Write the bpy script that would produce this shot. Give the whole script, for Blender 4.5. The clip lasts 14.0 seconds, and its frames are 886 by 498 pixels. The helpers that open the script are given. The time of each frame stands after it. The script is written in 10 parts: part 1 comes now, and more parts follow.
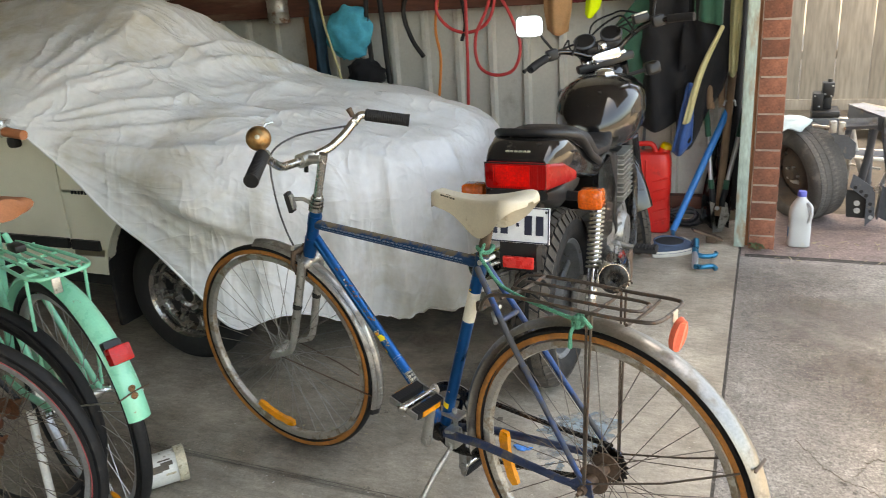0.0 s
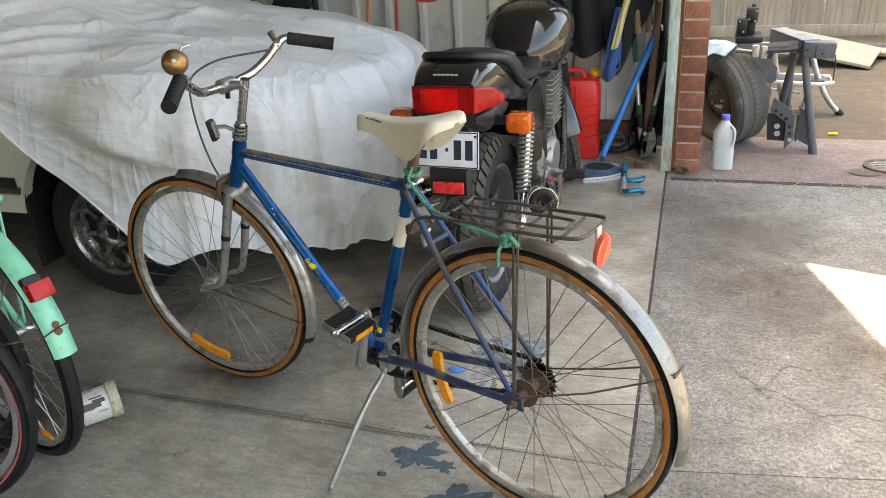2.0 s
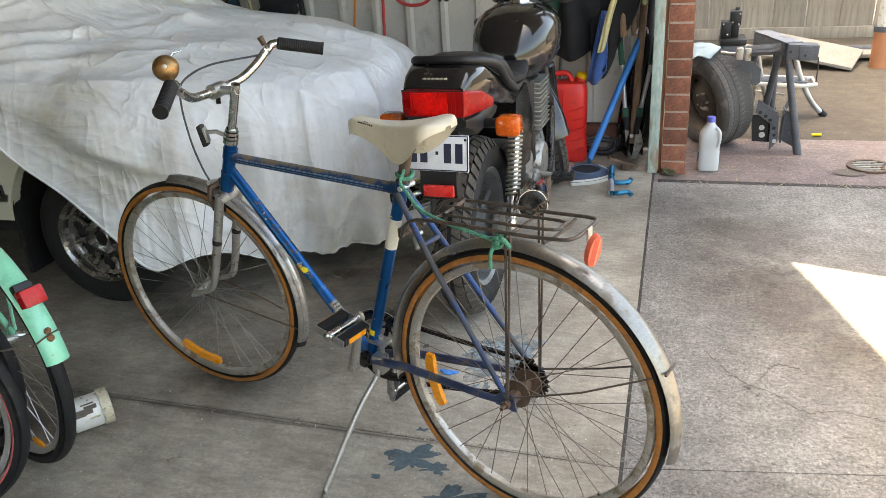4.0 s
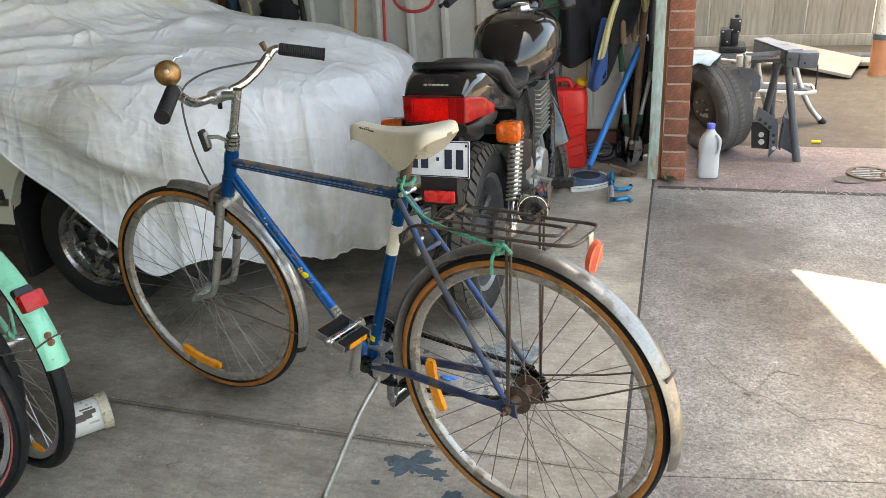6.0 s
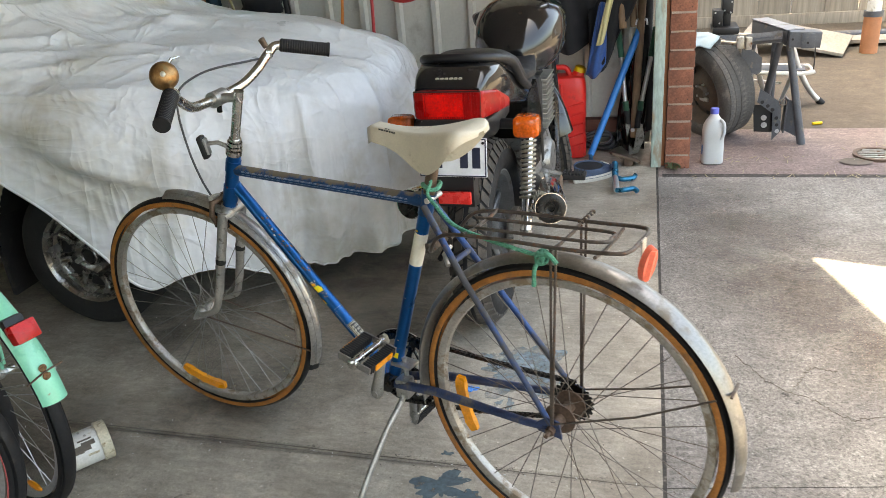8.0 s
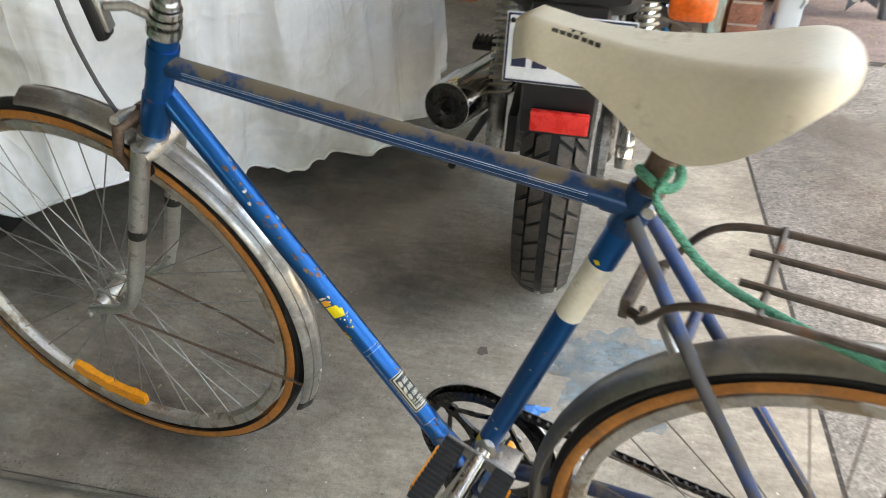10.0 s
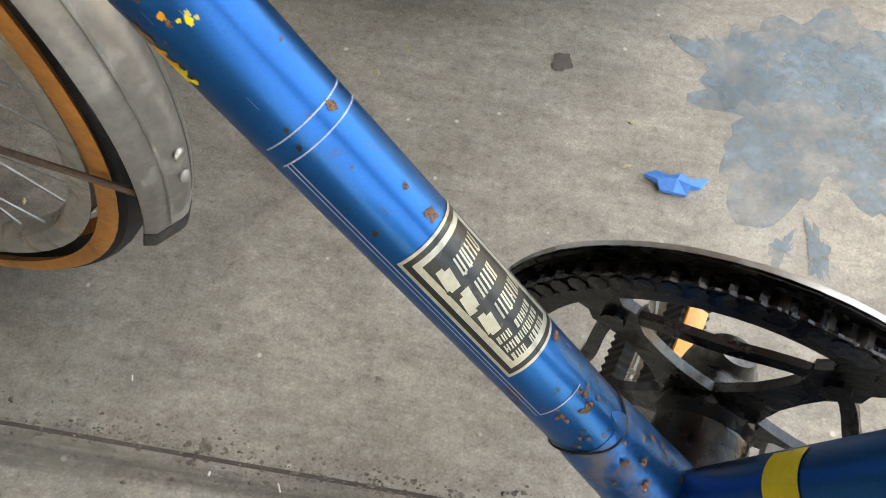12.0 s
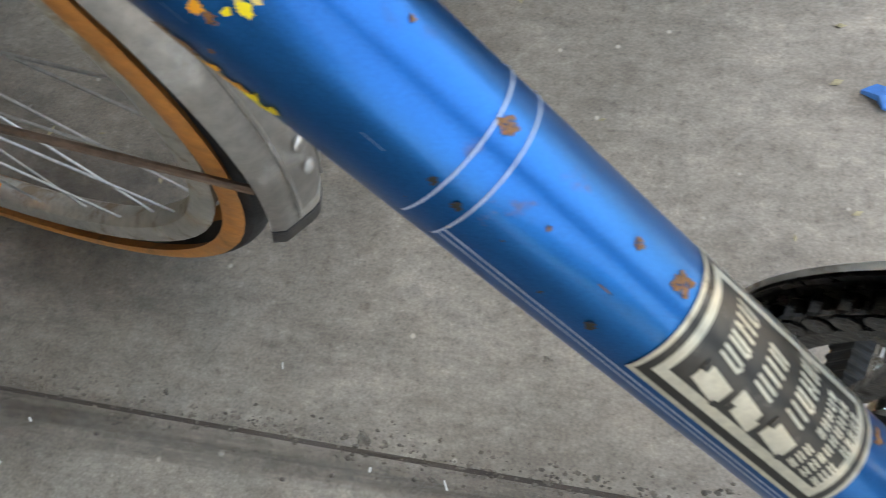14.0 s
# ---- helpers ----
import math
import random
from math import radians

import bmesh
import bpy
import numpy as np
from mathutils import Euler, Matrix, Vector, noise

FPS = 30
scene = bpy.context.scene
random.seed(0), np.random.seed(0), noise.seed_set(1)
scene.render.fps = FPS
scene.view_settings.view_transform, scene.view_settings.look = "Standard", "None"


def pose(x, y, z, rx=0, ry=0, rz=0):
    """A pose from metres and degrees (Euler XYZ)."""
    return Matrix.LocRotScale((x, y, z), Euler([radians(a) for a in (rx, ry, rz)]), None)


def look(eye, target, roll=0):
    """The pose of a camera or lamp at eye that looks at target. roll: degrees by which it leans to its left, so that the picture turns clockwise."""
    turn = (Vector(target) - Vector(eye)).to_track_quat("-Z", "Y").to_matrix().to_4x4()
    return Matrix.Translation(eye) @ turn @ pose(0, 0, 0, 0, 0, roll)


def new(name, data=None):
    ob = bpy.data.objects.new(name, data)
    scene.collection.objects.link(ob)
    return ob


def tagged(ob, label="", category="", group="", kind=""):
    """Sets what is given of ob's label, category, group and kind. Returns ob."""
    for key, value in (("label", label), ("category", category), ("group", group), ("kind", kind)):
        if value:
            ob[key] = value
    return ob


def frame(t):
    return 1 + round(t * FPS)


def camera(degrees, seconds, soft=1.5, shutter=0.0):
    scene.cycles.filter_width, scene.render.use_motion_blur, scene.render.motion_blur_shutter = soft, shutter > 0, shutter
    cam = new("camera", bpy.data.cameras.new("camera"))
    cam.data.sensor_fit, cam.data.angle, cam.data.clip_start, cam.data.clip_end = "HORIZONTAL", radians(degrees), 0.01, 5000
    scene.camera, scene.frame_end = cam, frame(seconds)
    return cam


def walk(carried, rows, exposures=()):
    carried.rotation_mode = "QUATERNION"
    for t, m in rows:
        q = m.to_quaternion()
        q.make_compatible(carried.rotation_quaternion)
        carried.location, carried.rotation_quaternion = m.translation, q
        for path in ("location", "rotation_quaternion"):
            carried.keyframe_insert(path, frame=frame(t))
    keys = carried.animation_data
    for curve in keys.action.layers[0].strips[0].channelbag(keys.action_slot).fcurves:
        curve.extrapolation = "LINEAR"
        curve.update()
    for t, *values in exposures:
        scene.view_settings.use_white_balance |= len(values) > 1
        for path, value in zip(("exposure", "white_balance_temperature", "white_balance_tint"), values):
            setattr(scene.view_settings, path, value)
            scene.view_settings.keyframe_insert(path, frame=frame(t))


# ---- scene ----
cam = camera(59.6, 14.0, 0.6, 0.3)
PATH = [
    (0, (0.001, 0.012, 1.356), (-0.739, 1.75, 0.699), -3.9),
    (0.5, (-0.028, 0.007, 1.351), (-0.644, 1.772, 0.64), -3.5),
    (1, (-0.03, -0.021, 1.347), (-0.603, 1.739, 0.589), -3.4),
    (1.5, (0.004, -0.011, 1.337), (-0.571, 1.731, 0.54), -3.6),
    (2, (0.02, 0.008, 1.331), (-0.556, 1.738, 0.509), -3.7),
    (2.5, (0.018, -0.001, 1.331), (-0.559, 1.724, 0.5), -3.8),
    (3, (0.022, -0.005, 1.331), (-0.542, 1.727, 0.504), -3.9),
    (3.5, (0.017, -0.006, 1.332), (-0.532, 1.734, 0.512), -4.0),
    (6, (0.01, -0.009, 1.334), (-0.534, 1.741, 0.533), -3.6),
    (6.5, (0.01, -0.006, 1.332), (-0.538, 1.743, 0.532), -3.7),
    (7, (0.013, -0.005, 1.333), (-0.532, 1.744, 0.53), -4.0),
    (7.2, (0.012, -0.004, 1.332), (-0.528, 1.745, 0.526), -4.2),
    (9.3, (-0.572, 0.548, 1.2536), (-0.7395, 2.2857, 0.2778), -0.8),
    (9.5, (-0.6157, 0.6363, 1.2305), (-0.72, 2.3539, 0.2112), 0.54),
    (10, (-0.638, 0.927, 1.142), (-0.872, 2.501, -0.071), 1.6),
    (10.5, (-0.744, 1.207, 1.016), (-0.964, 2.666, -0.333), 3.8),
    (11, (-0.7997, 1.4035, 0.794), (-0.9283, 2.6223, -0.7866), 5.67),
    (11.5, (-0.7884, 1.4652, 0.6534), (-0.8717, 2.5542, -1.022), 5.77),
    (12, (-0.7781, 1.4868, 0.6035), (-0.8752, 2.4839, -1.1274), 2.9),
    (12.5, (-0.7734, 1.5112, 0.5796), (-0.9048, 2.4427, -1.1853), -1.64),
    (13, (-0.7743, 1.5344, 0.5607), (-0.969, 2.4153, -1.2242), -7.23),
    (13.5, (-0.7797, 1.548, 0.5445), (-1.05, 2.3618, -1.2624), -13.52),
    (14, (-0.8039, 1.553, 0.5442), (-1.2452, 2.3119, -1.2529), -22.55),
]
walk(cam, [(t, look(eye, target, roll)) for t, eye, target, roll in PATH], [(0, 3.34, 9400, 5), (1.5, 3.26, 9000, 4.5), (3, 3.24, 8800, 4.5), (6, 3.28, 8800, 4), (7.2, 3.28, 8800, 4), (9.5, 3.40, 9250, 5), (10.5, 3.82, 9350, 5), (11.5, 3.77, 9450, 5), (12.5, 3.75, 9650, 6.5), (13.5, 3.62, 9650, 7.5), (14, 3.60, 8500, 5.5)])

# ---- world, sun, exposure ----
world = bpy.data.worlds.new("sky")
scene.world = world
world.use_nodes = True
wn = world.node_tree
sky = wn.nodes.new("ShaderNodeTexSky")
sky.sky_type = "NISHITA"
sky.sun_disc = False
sky.sun_elevation = radians(72)
sky.sun_rotation = radians(-74)
sky.air_density = 0.8
sky.dust_density = 4.0
wn.nodes["Background"].inputs["Strength"].default_value = 0.15
wn.links.new(sky.outputs["Color"], wn.nodes["Background"].inputs["Color"])
sun = new("sun", bpy.data.lights.new("sun", "SUN"))
sun.data.energy = 4.0
sun.data.angle = radians(0.6)
sun.data.color = (1.0, 0.95, 0.86)
SUN_WAY = Vector((0.285, -0.083, -0.955))      # the way the sunlight travels
sun.matrix_world = look(Vector((0, 0, 8)), Vector((0, 0, 8)) + SUN_WAY)


# ---- materials ----
def tex(nt, kind, scale, vec, detail=4.0, rough=0.55, **kw):
    n = nt.nodes.new("ShaderNodeTex" + kind)
    n.inputs["Scale"].default_value = scale
    if kind == "Noise":
        n.inputs["Detail"].default_value = detail
        n.inputs["Roughness"].default_value = rough
    nt.links.new(vec, n.inputs["Vector"])
    return n


def ramp(nt, fac, stops):
    r = nt.nodes.new("ShaderNodeValToRGB")
    e = r.color_ramp.elements
    while len(e) < len(stops):
        e.new(0.5)
    for el, (p, c) in zip(e, stops):
        el.position = p
        el.color = (c, c, c, 1) if isinstance(c, (int, float)) else (*c, 1)
    nt.links.new(fac, r.inputs["Fac"])
    return r.outputs["Color"]


def mix(nt, fac, a, b, mode="MIX"):
    m = nt.nodes.new("ShaderNodeMix")
    m.data_type = "RGBA"
    m.blend_type = mode
    for sock, val in ((m.inputs[0], fac), (m.inputs[6], a), (m.inputs[7], b)):
        if isinstance(val, (int, float)):
            sock.default_value = val if sock.type == "VALUE" else (val, val, val, 1)
        elif isinstance(val, tuple):
            sock.default_value = (*val, 1)
        else:
            nt.links.new(val, sock)
    return m.outputs[2]


def material(name, color, rough=0.5, metal=0.0, var=0.2, scale=6.0, grain=0.12, gscale=90.0, bump=0.15, bscale=120.0,
             dirt=None, rust=None, coat=0.0, stretch=None, spec=0.5, sheen=0.0, per_object=0.0, transmission=0.0, emit=0.0, subsurf=0.0, dust=None):
    """A surface with large and fine variation. dirt, rust: (colour, how much, scale)."""
    m = bpy.data.materials.new(name)
    m.use_nodes = True
    nt = m.node_tree
    b = nt.nodes["Principled BSDF"]
    tc = nt.nodes.new("ShaderNodeTexCoord")
    vec = tc.outputs["Object"]
    if stretch:
        mp = nt.nodes.new("ShaderNodeMapping")
        mp.inputs["Scale"].default_value = stretch
        nt.links.new(vec, mp.inputs["Vector"])
        vec = mp.outputs["Vector"]
    big = tex(nt, "Noise", scale, vec, 5.0, 0.6)
    fine = tex(nt, "Noise", gscale, vec, 3.0, 0.6)
    col = mix(nt, 1.0, color, ramp(nt, big.outputs["Fac"], [(0.3, 1 - var), (0.7, 1 + var)]), "MULTIPLY")
    col = mix(nt, 1.0, col, ramp(nt, fine.outputs["Fac"], [(0.3, 1 - grain), (0.7, 1 + grain)]), "MULTIPLY")
    if per_object:
        oi = nt.nodes.new("ShaderNodeObjectInfo")
        col = mix(nt, 1.0, col, ramp(nt, oi.outputs["Random"], [(0.0, 1 - per_object), (1.0, 1 + per_object)]), "MULTIPLY")
    r_out = ramp(nt, big.outputs["Fac"], [(0.3, max(rough - 0.08, 0.02)), (0.7, min(rough + 0.1, 1.0))])
    met = metal
    for extra in (dirt, rust):
        if extra:
            c, amount, sc = extra
            n = tex(nt, "Noise", sc, vec, 6.0, 0.65)
            f = ramp(nt, n.outputs["Fac"], [(0.66 - 0.36 * amount, 0.0), (0.76 - 0.30 * amount, 1.0)])
            col = mix(nt, f, col, c)
            r_out = mix(nt, f, r_out, 0.85)
            if metal:
                inv = nt.nodes.new("ShaderNodeMath")
                inv.operation = "MULTIPLY_ADD"
                nt.links.new(f, inv.inputs[0])
                inv.inputs[1].default_value = -metal * 0.9
                if isinstance(met, float) or isinstance(met, int):
                    inv.inputs[2].default_value = met
                else:
                    nt.links.new(met, inv.inputs[2])
                met = inv.outputs[0]
    if dust:
        # settled on what faces up
        c, lo, hi = dust
        sx = nt.nodes.new("ShaderNodeSeparateXYZ")
        nt.links.new(nt.nodes.new("ShaderNodeNewGeometry").outputs["Normal"], sx.inputs[0])
        dn = tex(nt, "Noise", 26.0, vec, 6.0, 0.65)
        ad = nt.nodes.new("ShaderNodeMath")
        ad.operation = "MULTIPLY_ADD"
        nt.links.new(dn.outputs["Fac"], ad.inputs[0])
        ad.inputs[1].default_value = 3.4
        ad.inputs[2].default_value = -1.7
        sm = nt.nodes.new("ShaderNodeMath")
        nt.links.new(sx.outputs["Z"], sm.inputs[0])
        nt.links.new(ad.outputs[0], sm.inputs[1])
        f = ramp(nt, sm.outputs[0], [(lo, 0.0), (hi, 0.92)])
        col = mix(nt, f, col, c)
        r_out = mix(nt, f, r_out, 0.9)
    nt.links.new(col, b.inputs["Base Color"])
    nt.links.new(r_out, b.inputs["Roughness"])
    if isinstance(met, (int, float)):
        b.inputs["Metallic"].default_value = met
    else:
        nt.links.new(met, b.inputs["Metallic"])
    b.inputs["Coat Weight"].default_value = coat
    b.inputs["Coat Roughness"].default_value = 0.06
    b.inputs["Specular IOR Level"].default_value = spec
    b.inputs["Sheen Weight"].default_value = sheen
    b.inputs["Transmission Weight"].default_value = transmission
    if subsurf:
        b.inputs["Subsurface Weight"].default_value = subsurf
        b.inputs["Subsurface Radius"].default_value = (0.02, 0.02, 0.02)
    if bump:
        bn = tex(nt, "Noise", bscale, vec, 4.0, 0.6)
        bp = nt.nodes.new("ShaderNodeBump")
        bp.inputs["Strength"].default_value = bump
        bp.inputs["Distance"].default_value = 0.002
        nt.links.new(bn.outputs["Fac"], bp.inputs["Height"])
        nt.links.new(bp.outputs["Normal"], b.inputs["Normal"])
    return m


def concrete(name, color, dark, stain=0.5, rough=0.8, tint=None, grain=1.0, streak=3.5):
    m = bpy.data.materials.new(name)
    m.use_nodes = True
    nt = m.node_tree
    b = nt.nodes["Principled BSDF"]
    vec = nt.nodes.new("ShaderNodeTexCoord").outputs["Object"]
    a = tex(nt, "Noise", 1.1, vec, 8.0, 0.62)
    c = tex(nt, "Noise", 7.0, vec, 8.0, 0.7)
    g = tex(nt, "Noise", 75.0, vec, 4.0, 0.7)
    h = tex(nt, "Noise", 420.0, vec, 2.0, 0.6)
    mp = nt.nodes.new("ShaderNodeMapping")
    mp.inputs["Scale"].default_value = (1.0, streak, 1.0)
    mp.inputs["Rotation"].default_value = (0, 0, 0.5)
    nt.links.new(vec, mp.inputs["Vector"])
    st = tex(nt, "Noise", 9.0, mp.outputs["Vector"], 9.0, 0.72)
    k = tex(nt, "Noise", 17.0, mp.outputs["Vector"], 7.0, 0.68)
    col = mix(nt, ramp(nt, a.outputs["Fac"], [(0.38, 0.0), (0.60, stain)]), color, dark)
    col = mix(nt, 1.0, col, ramp(nt, st.outputs["Fac"], [(0.34, (0.86, 0.85, 0.84)), (0.66, (1.12, 1.11, 1.10))]), "MULTIPLY")
    col = mix(nt, 1.0, col, ramp(nt, c.outputs["Fac"], [(0.30, (0.74, 0.725, 0.70)), (0.70, (1.22, 1.22, 1.21))]), "MULTIPLY")
    col = mix(nt, 1.0, col, ramp(nt, k.outputs["Fac"], [(0.34, 0.86), (0.66, 1.13)]), "MULTIPLY")
    col = mix(nt, 1.0, col, ramp(nt, g.outputs["Fac"], [(0.32, 1 - 0.16 * grain), (0.68, 1 + 0.14 * grain)]), "MULTIPLY")
    col = mix(nt, 1.0, col, ramp(nt, h.outputs["Fac"], [(0.3, 1 - 0.19 * grain), (0.7, 1 + 0.19 * grain)]), "MULTIPLY")
    sd = tex(nt, "Noise", 150.0, vec, 5.0, 0.7)
    col = mix(nt, 1.0, col, ramp(nt, sd.outputs["Fac"], [(0.34, 1 - 0.20 * grain), (0.44, 1.0), (0.57, 1.0), (0.67, 1 + 0.15 * grain)]), "MULTIPLY")
    if tint:
        tn = tex(nt, "Noise", 2.3, vec, 6.0, 0.65)
        col = mix(nt, ramp(nt, tn.outputs["Fac"], [(0.45, 0.0), (0.68, 0.75)]), col, tint)
    sp = tex(nt, "Noise", 19.0, vec, 5.0, 0.6)
    col = mix(nt, ramp(nt, sp.outputs["Fac"], [(0.69, 0.0), (0.76, 0.65)]), col, tuple(x * 0.35 for x in dark))
    v = nt.nodes.new("ShaderNodeTexVoronoi")
    v.inputs["Scale"].default_value = 26.0
    nt.links.new(vec, v.inputs["Vector"])
    col = mix(nt, ramp(nt, v.outputs["Distance"], [(0.045, 0.8), (0.075, 0.0)]), col, tuple(min(x * 1.7, 1) for x in color))
    nt.links.new(col, b.inputs["Base Color"])
    nt.links.new(ramp(nt, c.outputs["Fac"], [(0.3, rough - 0.14), (0.7, rough + 0.1)]), b.inputs["Roughness"])
    bp = nt.nodes.new("ShaderNodeBump")
    bp.inputs["Strength"].default_value = 0.35
    bp.inputs["Distance"].default_value = 0.003
    nt.links.new(mix(nt, 0.5, g.outputs["Fac"], c.outputs["Fac"]), bp.inputs["Height"])
    nt.links.new(bp.outputs["Normal"], b.inputs["Normal"])
    return m


